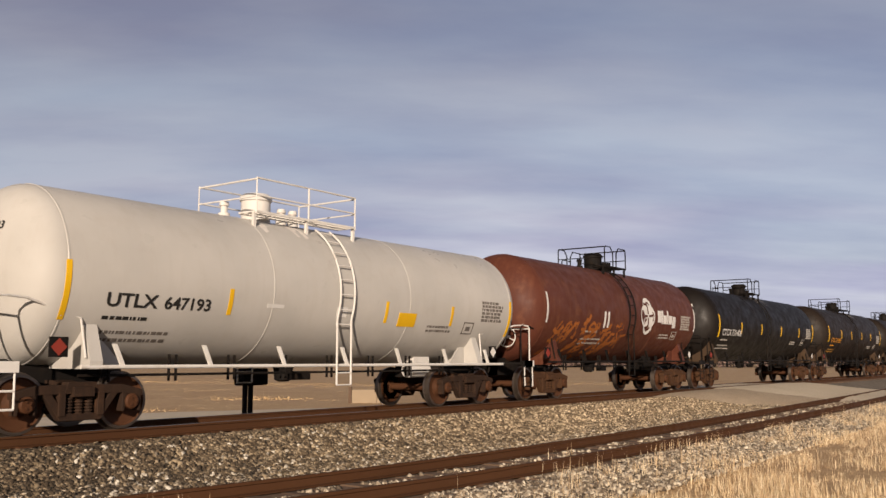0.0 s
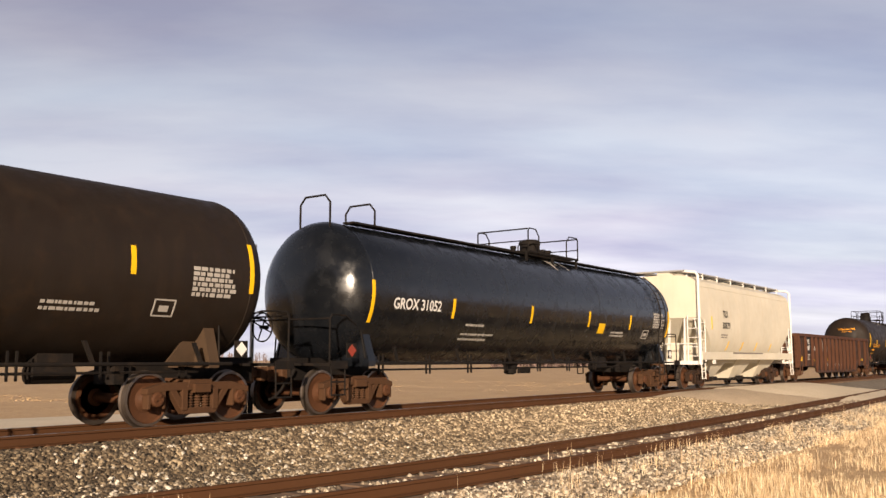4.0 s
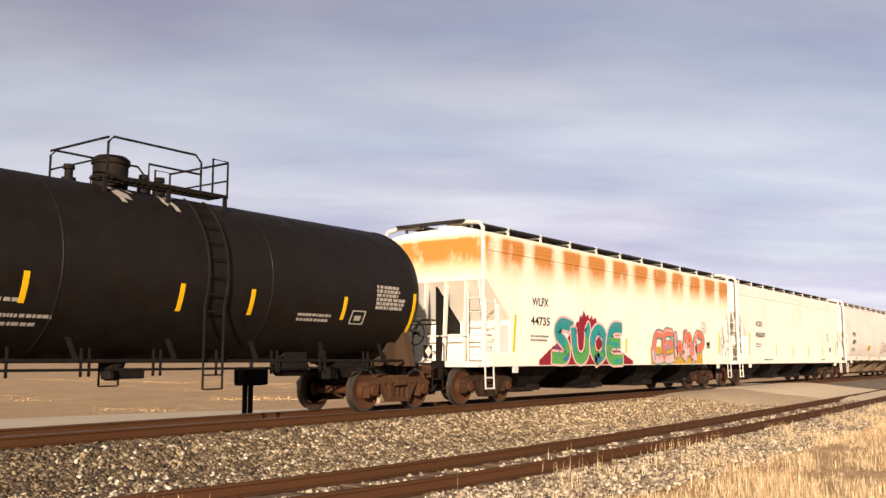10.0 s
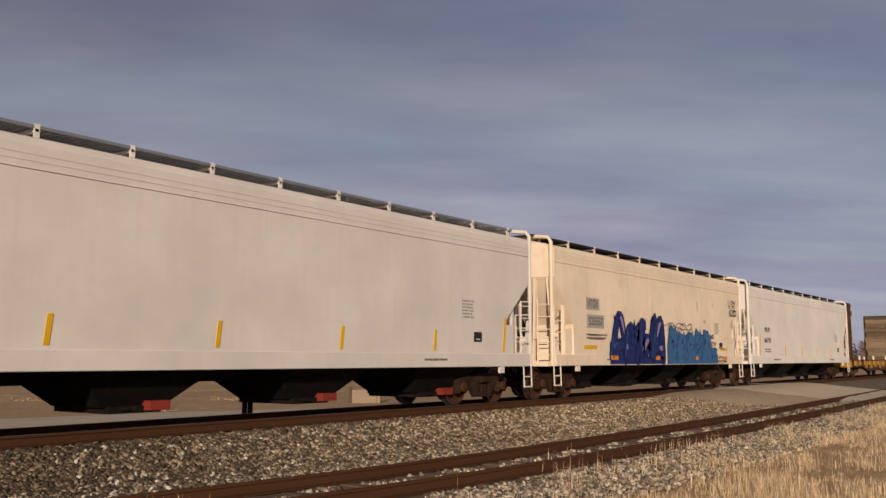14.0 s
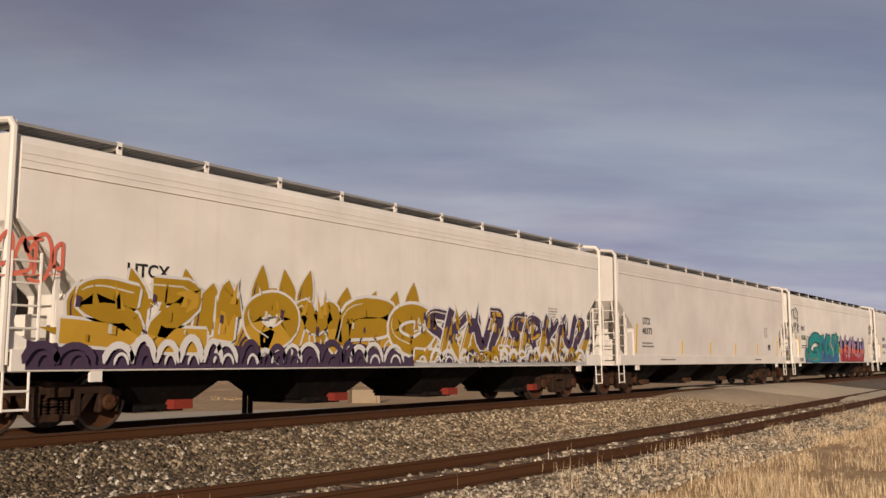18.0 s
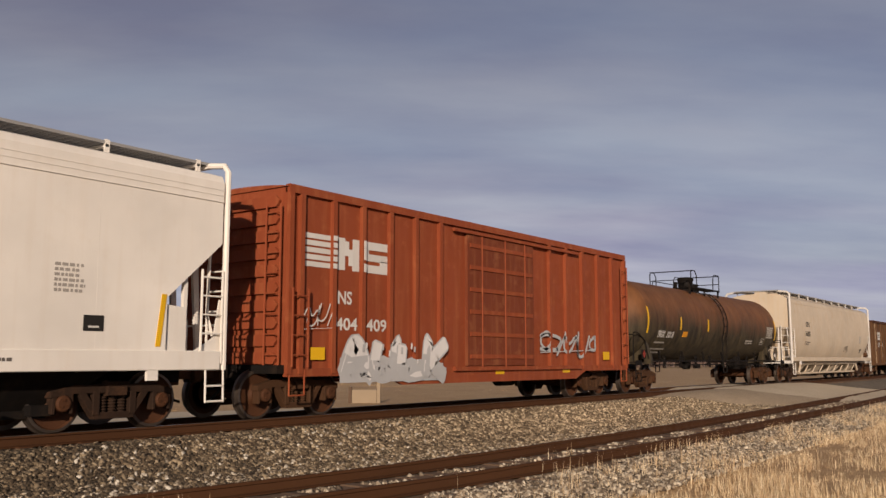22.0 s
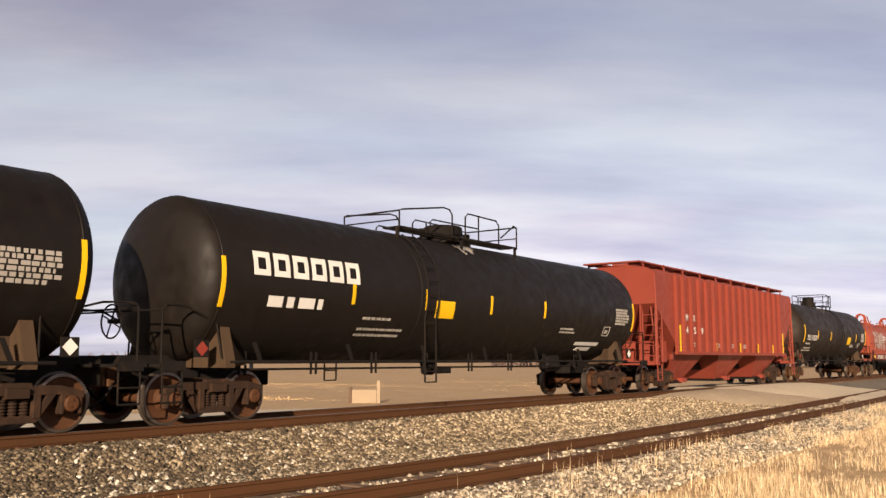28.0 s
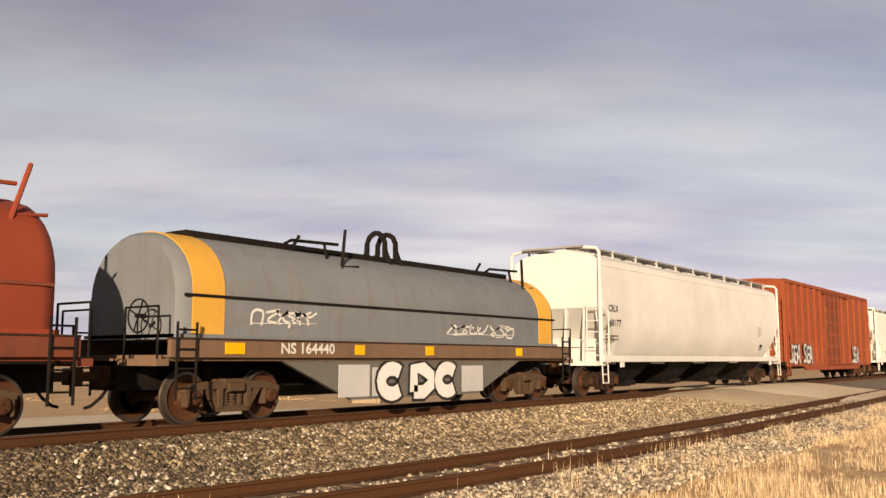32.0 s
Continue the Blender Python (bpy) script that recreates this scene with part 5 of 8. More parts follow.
# ---------------------------------------------------------------- gondolas
def gondola(label, half, top, shell, rib, ribs, belly=True, low=.78, deep=.46, end_mat=None, gap=.95, lip=None):
    car = root("gondola_car", label, "gondola car")
    hb, w = half - gap, 1.46
    for s in (-1, 1):
        y0, y1 = sorted((s * (w - .05), s * w))
        pts = [(-hb, low), (-hb + 3.0, low), (-hb + 3.7, deep), (hb - 3.7, deep), (hb - 3.0, low), (hb, low), (hb, top), (-hb, top)] if belly else [(-hb, low), (hb, low), (hb, top), (-hb, top)]
        part("side_wall", prism(bmesh.new(), pts, y0, y1), shell, car, "", False)
        part("top_rail", box(bmesh.new(), -hb, hb, *sorted((s * (w - .09), s * (w + .09))), top - .12, top + .03), lip or rib, car, "", False)
        for x in ribs:
            zl = low if abs(x) > hb - 3.3 or not belly else deep
            if s < 0:
                pts = [(-w - .005, zl), (-w - .07, zl + .02), (-w - .14, zl + .5), (-w - .14, top - .4), (-w - .10, top - .12), (-w - .005, top - .12)]
                if not belly:
                    pts = [(-w - .005, zl), (-w - .085, zl + .03), (-w - .095, zl + .2), (-w - .095, top - .12), (-w - .005, top - .12)]
                part("side_post", prism(bmesh.new(), pts, x - .045, x + .045, "x"), rib, car, "", False)
            else:
                part("side_post", box(bmesh.new(), x - .07, x + .07, w + .005, w + .14, zl, top - .12), rib, car, "", False)
        part("bottom_chord", box(bmesh.new(), -hb + (3.7 if belly else 0), hb - (3.7 if belly else 0), *sorted((s * (w + .002), s * (w + .06))), (deep if belly else low) - .04, (deep if belly else low) + .10), shell, car, "", False)
    for s in (-1, 1):
        part("end_wall", box(bmesh.new(), *sorted((s * hb, s * (hb - .06))), -w + .05, w - .05, low, top), end_mat or shell, car, "", False)
        part("end_cap", box(bmesh.new(), *sorted((s * (hb - .1), s * (hb + .12))), -w - .06, w + .06, top - .14, top + .035), lip or rib, car, "", False)
        for k in range(max(int((top - low) / .42), 3)):
            z = low + .25 + .42 * k
            if z < top - .2:
                part("end_rib", prism(bmesh.new(), [(-1.2, z), (-1.1, z + .12), (1.1, z + .12), (1.2, z), (1.1, z - .12), (-1.1, z - .12)], s * hb, s * (hb + .09), "x"), end_mat or rib, car, "", False)
        for y in (-1.4, 1.4):
            part("corner_post", box(bmesh.new(), *sorted((s * (hb - .02), s * (hb + .13))), y - .09, y + .09, low - .05, top - .1), end_mat or rib, car, "", False)
            n = max(int((top - low) / .38), 3)
            bm = bmesh.new()
            for k in range(n):
                z = low + .25 + (top - low - .4) * k / n
                tube(bm, [(s * (hb + .14), y - .05, z), (s * (hb + .22), y - .05, z), (s * (hb + .22), y * .72, z), (s * (hb + .10), y * .72, z)], .016, 6)
                if not belly:
                    tube(bm, [(s * (hb - .18), y * 1.05, z), (s * (hb - .18), y * 1.13, z), (s * (hb - .62), y * 1.13, z), (s * (hb - .62), y * 1.05, z)], .016, 6)
            tagged(part("grab_irons", bm, rib, car), kind="stuff")
            bm = bmesh.new()
            for dx in (.18, .58):
                tube(bm, [(s * (hb - dx), y * 1.05, low + .05), (s * (hb - dx), y * 1.06, .40)], .02, 6)
            tube(bm, [(s * (hb - .18), y * 1.06, .42), (s * (hb - .58), y * 1.06, .42)], .02, 6)
            part("sill_step", bm, rib, car)
        truck(car, TRUCK_AT[s], False)
    part("floor", box(bmesh.new(), -hb, hb, -w + .05, w - .05, low + .06, low + .16), rib, car, "", False)
    brake_wheel(car, -hb - .26, .5, min(top - .3, 2.6), rib)
    centre_sill(car, half - .5)
    bm = bmesh.new()
    spun(bm, [(-.4, .0001), (-.35, .18), (.35, .18), (.4, .0001)], "x", (.8, -.6, .52), 14)
    part("air_reservoir", bm, FRAME, car)
    draft_gear(car, half)
    return car, (lambda z: -w)


# ---------------------------------------------------------------- bulkhead flat and its lumber
def bulkhead_flat(label, half):
    car = root("bulkhead_flat_car", label, "flat car")
    hb, w = half - .75, 1.50
    n = 62
    me = mesh_of("deck_board", box(bmesh.new(), -.125, .125, -1.38, 1.38, 0, .06), LUMBER, False)
    for k in range(n):
        hung("deck_board", me, car, pose(-hb + .3 + (2 * hb - .6) * (k + .5) / n, 0, 1.03 + .004 * (k % 3)))
    for s in (-1, 1):
        y0, y1 = sorted((s * (w - .12), s * w))
        pts = [(-hb, .66), (-hb + 3.2, .66), (-hb + 4.2, .42), (hb - 4.2, .42), (hb - 3.2, .66), (hb, .66), (hb, 1.08), (-hb, 1.08)]
        part("side_sill", prism(bmesh.new(), pts, y0, y1), RIB if s < 0 else FRAME, car, "rust-brown side sill with worn yellow paint", False)
        part("sill_flange", box(bmesh.new(), -hb, hb, *sorted((s * (w - .05), s * (w + .07))), 1.082, 1.12), RIB, car, "", False)
        for k in range(14):
            x = -hb + .6 + (2 * hb - 1.2) * k / 13
            part("stake_pocket", box(bmesh.new(), x - .11, x + .11, *sorted((s * (w + .003), s * (w + .10))), .78, 1.06), FLATYEL, car, "", False)
            if k % 3 == 1:
                part("stake", box(bmesh.new(), x - .05, x + .05, *sorted((s * (w - .02), s * (w + .07))), 1.12, 1.36), HOPCREAM, car, "", False)
    rnd = random.Random(77)
    for k in range(13):
        # rust shows through the sill's paint, panel by panel
        x = -hb + .6 + (2 * hb - 1.2) * (k + .5) / 13
        if k % 6 != 1:
            z0 = .70 if abs(x) > hb - 3.8 else .56
            part("painted_panel", box(bmesh.new(), x - rnd.uniform(.3, .52), x + rnd.uniform(.3, .52), -w - .006, -w + .02, z0 + rnd.uniform(0, .10), 1.06), FLATYEL, car, "worn yellow paint left on the sill", False)
    for s in (-1, 1):
        bx = s * (hb - .15)
        # plank lining on the inner face, board over board
        z = 1.12
        while z < 4.42:
            h = rnd.choice((.17, .20, .24, .28))
            dx, dy = rnd.uniform(0, .035), rnd.uniform(-.09, .09) + .035 * (2.6 - z) * (1 if s > 0 else 0)
            part("plank", box(bmesh.new(), *sorted((bx - s * (.10 + dx), bx - s * .015)), -1.50 + dy, 1.42 - dy, z, z + h - .008), LUMBER, car, "", False)
            z += h
        part("bulkhead_cap", box(bmesh.new(), *sorted((bx - s * .16, bx + s * .16)), -1.44, 1.50, 4.50, 4.56), RIB, car, "", False)
        for y in (-1.46, -.7, 0, .7, 1.46):
            pts = [(bx, 1.1), (bx + s * .62, 1.1), (bx + s * .20, 4.48), (bx, 4.48)]
            part("bulkhead_post", prism(bmesh.new(), pts, y - .07, y + .07), RIB, car, "rust-red bulkhead post", False)
        for z in (2.0, 3.1):
            part("bulkhead_rail", box(bmesh.new(), *sorted((bx + s * .01, bx + s * .18)), -1.38, 1.38, z - .06, z + .06), BOXRED, car, "", False)
        part("end_sill", box(bmesh.new(), *sorted((s * hb, s * (hb + .15))), -1.48, 1.48, .66, 1.08), FLATYEL, car, "", False)
        truck(car, TRUCK_AT[s], True)
        hung("ladder", mesh_of("ladder", ladder_bm(2.9, .4, 8, .016, "y"), FLATYEL), car, pose(s * (hb + .52), -1.45, 1.1))
    centre_sill(car, half - .5, .5, 1.0, .35)
    brake_wheel(car, -hb - .2, .6, 1.7, FLATYEL)
    draft_gear(car, half)
    return car, (lambda z: -w)


# ---------------------------------------------------------------- coil cars
def hood_bm(x0, x1, w, z0, z1, ends=True, seg=16):
    """A barrel-topped hood: upright lower sides, then an arch."""
    sec = [(-w, z0), (-w, z0 + (z1 - z0) * .42)]
    for k in range(1, seg):
        a = math.pi * (1 - k / seg)
        sec.append((w * math.cos(a), z0 + (z1 - z0) * (.42 + .58 * math.sin(a))))
    sec += [(w, z0 + (z1 - z0) * .42), (w, z0)]
    rings = []
    for x, k in ((x0, .90), (x0 + .10, .97), (x0 + .28, 1.0), (x1 - .28, 1.0), (x1 - .10, .97), (x1, .90)):
        rings.append([(x, y * k, z0 + (z - z0) * (.5 + .5 * k)) for y, z in sec])
    return loft(bmesh.new(), rings)


def band_bm(x0, x1, w, z0, z1, seg=20):
    sec = [(-w, z0), (-w, z0 + (z1 - z0) * .42)] + [(w * math.cos(math.pi * (1 - k / seg)), z0 + (z1 - z0) * (.42 + .58 * math.sin(math.pi * k / seg))) for k in range(1, seg)] + [(w, z0 + (z1 - z0) * .42), (w, z0)]
    return loft(bmesh.new(), [[(x, y, z) for y, z in sec] for x in (x0, x1)])


def coil_car(label, half, hoods, low, band=None, belly=None, top=3.5, guides=(), eyes=()):
    car = root("coil_car", label, "coil car")
    hb, w = half - .75, 1.36
    part("deck", box(bmesh.new(), -hb, hb, -1.40, 1.40, 1.10, 1.20), low, car, "", False)
    for s in (-1, 1):
        y0, y1 = sorted((s * 1.40, s * 1.50))
        part("side_sill", box(bmesh.new(), -hb, hb, y0, y1, 1.16, 1.46), low, car, "", False)
        if belly:
            pts = [(-hb, 1.10), (-hb + 2.6, 1.10), (-hb + 4.6, .30), (hb - 4.6, .30), (hb - 2.6, 1.10), (hb, 1.10), (hb, 1.16), (-hb, 1.16)]
            part("belly_sill", prism(bmesh.new(), pts, *sorted((s * 1.28, s * 1.38))), belly, car, "", False)
        else:
            pts = [(-hb, 1.06), (-hb + 2.4, 1.06), (-hb + 3.0, .94), (hb - 3.0, .94), (hb - 2.4, 1.06), (hb, 1.06), (hb, 1.16), (-hb, 1.16)]
            part("belly_sill", prism(bmesh.new(), pts, *sorted((s * 1.30, s * 1.36))), FRAME, car, "", False)
        for x in (-hb + .1, hb - .5):
            hung("side_ladder", mesh_of("ladder", ladder_bm(1.3, .4, 4, .018, "x"), FRAME), car, pose(x, s * 1.52, .45))
        part("side_walk", box(bmesh.new(), -hb, hb, *sorted((s * 1.38, s * 1.52)), 1.462, 1.49), GONDBLACK, car, "", False)
    n = len(hoods)
    for k, (shell, share) in enumerate(hoods):
        a, b = share
        h = part("hood", hood_bm(a, b, w, 1.47, top), shell, car)
        part("hood_rail", box(bmesh.new(), a + .1, b - .1, -w - .03, -w + .02, 2.20, 2.25), SILLRED if shell is COILRED else FRAME, h, "", False)
        part("hood_rail", box(bmesh.new(), a + .1, b - .1, w - .02, w + .03, 2.20, 2.26), shell, h, "", False)
        part("hood_lip", box(bmesh.new(), a, b, -w - .05, w + .05, 1.495, 1.56), shell, h, "", False)
        part("roof_walk", box(bmesh.new(), a + .9, b - .9, -.30, .30, top - .03, top + .10), shell if shell is not COILGREY else FRAME, h, "", False)
        c = eyes[k] if eyes else (a + b) / 2
        for dx in (-.20, .20):
            # an upright plate with an oval hole, flared at its foot
            bm = bmesh.new()
            outer = [(.52, -.10), (.42, .10), (.34, .28), (.33, .48), (.24, .66), (.10, .75)]
            inner = [(.22, .06), (.22, .14), (.22, .28), (.22, .46), (.16, .58), (.06, .64)]
            for q in (-1, 1):
                for (ya, za), (yb, zb), (yc, zc), (yd, zd) in zip(outer, outer[1:] + [(0, .77)], inner[1:] + [(0, .66)], inner):
                    loft(bm, [[(c + dx + t, q * y, top + z) for y, z in ((ya, za), (yb, zb), (yc, zc), (yd, zd))] for t in (-.03, .03)])
            box(bm, c + dx - .03, c + dx + .03, -.22, .22, top - .10, top + .06)
            part("lifting_eye", bm, shell if shell is COILRED else FRAME, h, "", False)
        for x in guides or (a + .9, b - .9):
            if not a < x < b:
                continue
            for s in (-1, 1):
                bm = bmesh.new()
                tube(bm, [(x + .24, s * .70, top + .50), (x - .22, s * 1.02, top - .50)], .04, 6)
                tube(bm, [(x - 1.5, s * .62, top + .03), (x - 1.3, s * .62, top + .13), (x + .05, s * .66, top + .17)], .035, 6)
                tube(bm, [(x - .35, s * .72, top - .18), (x - .35, s * .64, top + .16)], .035, 6)
                tube(bm, [(x - .15, s * .95, top - .36), (x + .42, s * .93, top - .30)], .03, 6)
                part("stacking_guide", bm, shell if shell is COILRED else FRAME, h)
        if band:
            for x in (a + .26, b - .96):
                part("yellow_band", band_bm(x, x + .70, w + .012, 1.50, top + .012), band, h, "yellow painted band")
    for s in (-1, 1):
        x0, x1 = sorted((s * hb, s * (half - .5)))
        part("end_platform", box(bmesh.new(), x0, x1, -1.45, 1.45, 1.02, 1.14), low, car, "", False)
        bm = bmesh.new()
        for y in (-1.4, -.5, .5, 1.4):
            tube(bm, [(s * (half - .55), y, 1.1), (s * (half - .55), y, 2.0)], .022, 6)
        tube(bm, [(s * (half - .55), -1.4, 2.0), (s * (half - .55), -.5, 2.0)], .02, 6)
        tube(bm, [(s * (half - .55), .5, 2.0), (s * (half - .55), 1.4, 2.0)], .02, 6)
        part("end_handrail", bm, FRAME, car)
        truck(car, TRUCK_AT[s], True)
    brake_wheel(car, -half + .52, -.9, 1.85, FRAME)
    centre_sill(car, half - .5, .6, 1.1, .4)
    draft_gear(car, half)
    return car, (lambda z: -1.505 if z < 1.47 else -(w + .004) if z < 2.32 else -max(w * math.cos(math.asin(min((z - 1.47 - (top - 1.47) * .42) / ((top - 1.47) * .58), .98))), .2) - .004)


# ---------------------------------------------------------------- the ground
def profile(y):
    """Height of the ground across the tracks."""
    return float(np.interp(y, [-60, 0, 4.5, 6.0, 6.6, 9.8, 10.4, 11.2, 12.3, 15.6, 17.4, 18.4, 21.5, 26, 60, 400, 3000],
                           [-1.2, -.95, -.85, -.76, -.70, -.70, -.72, -.62, -.25, -.25, -.62, -.74, -1.28, -1.34, -1.36, -1.8, -3.0]))


def ground_sheet():
    ys = sorted(set([-3000, -800, -200, -60, -20, -6, 0, 2, 3, 4, 4.5, 5, 5.5, 6, 6.6, 7.2, 8, 9, 9.8, 10.4, 11.2, 12.3, 13, 14, 15, 15.6, 16.4, 17.4, 18.4, 20, 21.5, 23.5, 26, 30, 34, 45, 60, 90, 150, 400, 1200, 3000]))
    xs = sorted(set(list(np.arange(-20, 90, 2.0)) + [-3000, -1000, -300, -100, -50, 110, 150, 220, 400, 900, 3000]))
    verts, faces = [], []
    for x in xs:
        for y in ys:
            z = profile(y)
            if (y < 5.2 or y > 19) and abs(x) < 400 and abs(y) < 400:
                z += 0.10 * noise.noise((x * .11, y * .13, 0)) + (0.05 * noise.noise((x * .5, y * .5, 3)) if y < 5.2 else 0)
            verts.append((x, y, z))
    n = len(ys)
    for i in range(len(xs) - 1):
        for j in range(n - 1):
            faces.append((i * n + j, (i + 1) * n + j, (i + 1) * n + j + 1, i * n + j + 1))
    me = bpy.data.meshes.new("ground")
    me.from_pydata(verts, [], faces)
    me.shade_smooth()
    me.materials.append(ground_mat("dry_field", ((0.40, 0.255, 0.12), (0.56, 0.395, 0.205), (0.27, 0.155, 0.07)), 0.35, .95, .05, 7))
    return tagged(new("ground", me), "flat tan dry field reaching the horizon", "ground", kind="structure")


ground_sheet()


def sheet(name, label, mat, rows, category="ground"):
    """A strip of ground: rows of points across, from one end to the other."""
    verts = [p for r in rows for p in r]
    n = len(rows[0])
    faces = [(i * n + j, i * n + j + 1, (i + 1) * n + j + 1, (i + 1) * n + j) for i in range(len(rows) - 1) for j in range(n - 1)]
    me = bpy.data.meshes.new(name)
    me.from_pydata(verts, [], faces)
    me.materials.append(mat)
    me.shade_smooth()
    return tagged(new(name, me), label, category, kind="structure")


DIRT = ground_mat("rust_brown_dirt", ((0.15, 0.088, 0.05), (0.22, 0.14, 0.085), (0.10, 0.058, 0.034)), 1.5, .95, .03, 26)
BALLAST = ground_mat("ballast_bed", ((0.12, 0.096, 0.07), (0.19, 0.155, 0.112), (0.06, 0.046, 0.034)), 1.2, .95, .03, 22)
ROADMAT = ground_mat("pale_gravel_road", ((0.50, 0.415, 0.30), (0.60, 0.51, 0.38), (0.41, 0.335, 0.235)), 0.7, .95, .012, 12)
ASPHALT = ground_mat("worn_brown_asphalt", ((0.31, 0.24, 0.16), (0.42, 0.335, 0.23), (0.22, 0.165, 0.11)), 0.9, .95, .012, 18)


def siding_y(x):
    """Centre line of the siding, which bows a little between its two turnouts."""
    return float(np.interp(x, [-60, 0, 6.5, 8.5, 10.5, 13, 17, 22, 30, 43, 60, 120], [9.1, 9.0, 8.6, 8.32, 8.12, 7.97, 7.93, 7.98, 8.18, 8.62, 9.3, 11.9]))


SIDE_Z = -0.45
xs = list(np.arange(-40, 120, 1.0))
ybed = (10.35, 10.6, 11.1, 11.7, 12.25, 13.0, 13.92, 14.8, 15.6, 16.3, 17.2)
sheet("ballast_main", "grey-brown crushed stone bed of the main track", BALLAST,
      [[(x, y, profile(y) + .035 + .02 * noise.noise((x * .8, y * 2, 1))) for y in ybed] for x in xs])
sheet("ballast_siding", "brown dirt and crushed stone bed of the siding", DIRT,
      [[(x, siding_y(x) + d, -.68 + (.03 if abs(d) < 1.4 else 0 if abs(d) < 1.8 else -.10) + .02 * noise.noise((x * .8, d * 2, 5))) for d in (-2.3, -1.8, -1.3, -.6, 0, .6, 1.3, 1.8, 2.6)] for x in xs])


def road_z(y):
    return float(np.interp(y, [-30, 2, 5, 6.8, 9.6, 11, 12.4, 15.4, 17.6, 22, 27, 31], [-.9, -.80, -.66, -.53, -.53, -.31, -.028, -.028, -.30, -.85, -1.2, -1.27]))


def road():
    line = [(-90, 38.5), (-20, 37.5), (8, 36.2), (18, 34.2), (26, 32.4), (32, 29.6), (35.8, 26), (37.6, 21.5), (38.4, 17.6), (39.6, 14.4), (44.8, 11.4), (50, 8.9), (58, 4.6), (72, -2), (95, -12), (160, -38)]
    pts = []
    for (xa, ya), (xb, yb) in zip(line, line[1:]):
        pts += [(xa + (xb - xa) * k / 8, ya + (yb - ya) * k / 8) for k in range(8)]
    pts.append(line[-1])
    rows = []
    for i, (x, y) in enumerate(pts):
        (x0, y0), (x1, y1) = pts[max(i - 3, 0)], pts[min(i + 3, len(pts) - 1)]
        d = math.hypot(x1 - x0, y1 - y0)
        nx, ny = -(y1 - y0) / d, (x1 - x0) / d
        rows.append([(x + nx * w, y + ny * w, road_z(y + ny * w) + (.0 if abs(w) < 2.7 else -.10)) for w in (-3.6, -2.6, -1.3, 0, 1.3, 2.6, 3.6)])
    sheet("road", "pale gravel road that crosses the tracks", ROADMAT, rows, "road")


road()


def apron():
    """Worn ground between the stones and the road: its near edge runs down from the main track to the siding and dips under the stones."""
    rows = []
    for k in range(15):
        u = k / 14
        x, y = 29.3 + 9.4 * u, 12.95 - 3.4 * u
        low, row = profile(y) + .02, []
        for d, mix in ((0, -.05), (.4, .12), (1.2, .45), (2.6, .85), (4.5, 1), (7.0, 1)):
            row.append((x + d, y, low + (road_z(y) - .03 - low) * max(mix, 0) + (mix if mix < 0 else 0)))
        rows.append(row)
    sheet("gravel_apron", "brown compacted gravel beside the crossing", ASPHALT, rows)


apron()


# ---------------------------------------------------------------- rails and ties
RAILMAT = paint("rusty_rail_steel", (0.085, 0.037, 0.016), (0.05, 0.026, 0.014), 0.5, 0.75, 0.1)
RAILTOP = paint("polished_rail_head", (0.20, 0.15, 0.12), (0.12, 0.07, 0.045), 0.4, 0.38, 0.0, 0.003, 0.6)
TIEMAT = random_mat("weathered_tie_wood", (0.07, 0.042, 0.026), (0.15, 0.092, 0.055), 0.9)
RAILSEC = [(-.075, -.175), (-.075, -.163), (-.012, -.145), (-.009, -.05), (-.036, -.038), (-.037, -.008), (-.028, 0), (.028, 0), (.037, -.008), (.036, -.038), (.009, -.05), (.012, -.145), (.075, -.163), (.075, -.175)]


def rail(line, z, x0, x1, step, label, mat_top):
    bm = bmesh.new()
    pts = np.arange(x0, x1 + .01, step)
    rings = [[(x, line(x) + a, z + b) for a, b in RAILSEC] for x in pts]
    loft(bm, rings)
    for f in bm.faces:
        if f.calc_center_median().z > z - .006:
            f.material_index = 1
    me = mesh_of("rail", bm, [RAILMAT, mat_top], False)
    return tagged(new("rail", me), label, "rail", "rails", "structure")


for d in (-.7525, .7525):
    rail(lambda x: TRACK_Y + d, 0.0, -60, 130, 10, "rust-brown steel rail of the main track", RAILTOP)
    rail(lambda x: siding_y(x) + d, SIDE_Z, -40, 118, 1.0, "rust-brown steel rail of the siding", RAILMAT)



def ties():
    bm = box(bmesh.new(), -.115, .115, -1.30, 1.30, -.20, 0)
    bmesh.ops.bevel(bm, geom=bm.edges[:], offset=.015, segments=1, affect="EDGES")
    me = mesh_of("tie", bm, TIEMAT, False)
    rnd = random.Random(4)
    track_a, track_b = tagged(new("main_track_ties"), "dark creosoted wooden ties of the main track", "tie", kind="structure"), tagged(new("siding_ties"), "weathered split wooden ties of the siding", "tie", kind="structure")
    plate_me = mesh_of("tie_plate", box(bmesh.new(), -.10, .10, -.17, .17, 0, .018), RAILMAT, False)
    for k in range(150):
        x = -2 + k * .52 + rnd.uniform(-.03, .03)
        t = hung("tie", me, track_a, pose(x, TRACK_Y + rnd.uniform(-.05, .05), -.178, 0, 0, rnd.uniform(-1, 1)))
        if 5 < x < 30:
            hung("tie_plate", plate_me, track_a, pose(x, TRACK_Y - .7525, -.1935 + .0165))
    for k in range(150):
        x = -2 + k * .54 + rnd.uniform(-.06, .06)
        hung("tie", me, track_b, pose(x, siding_y(x) + rnd.uniform(-.06, .06), SIDE_Z - .178 + rnd.uniform(-.012, .0), rnd.uniform(-.4, .4), 0, rnd.uniform(-2.5, 2.5)))


ties()




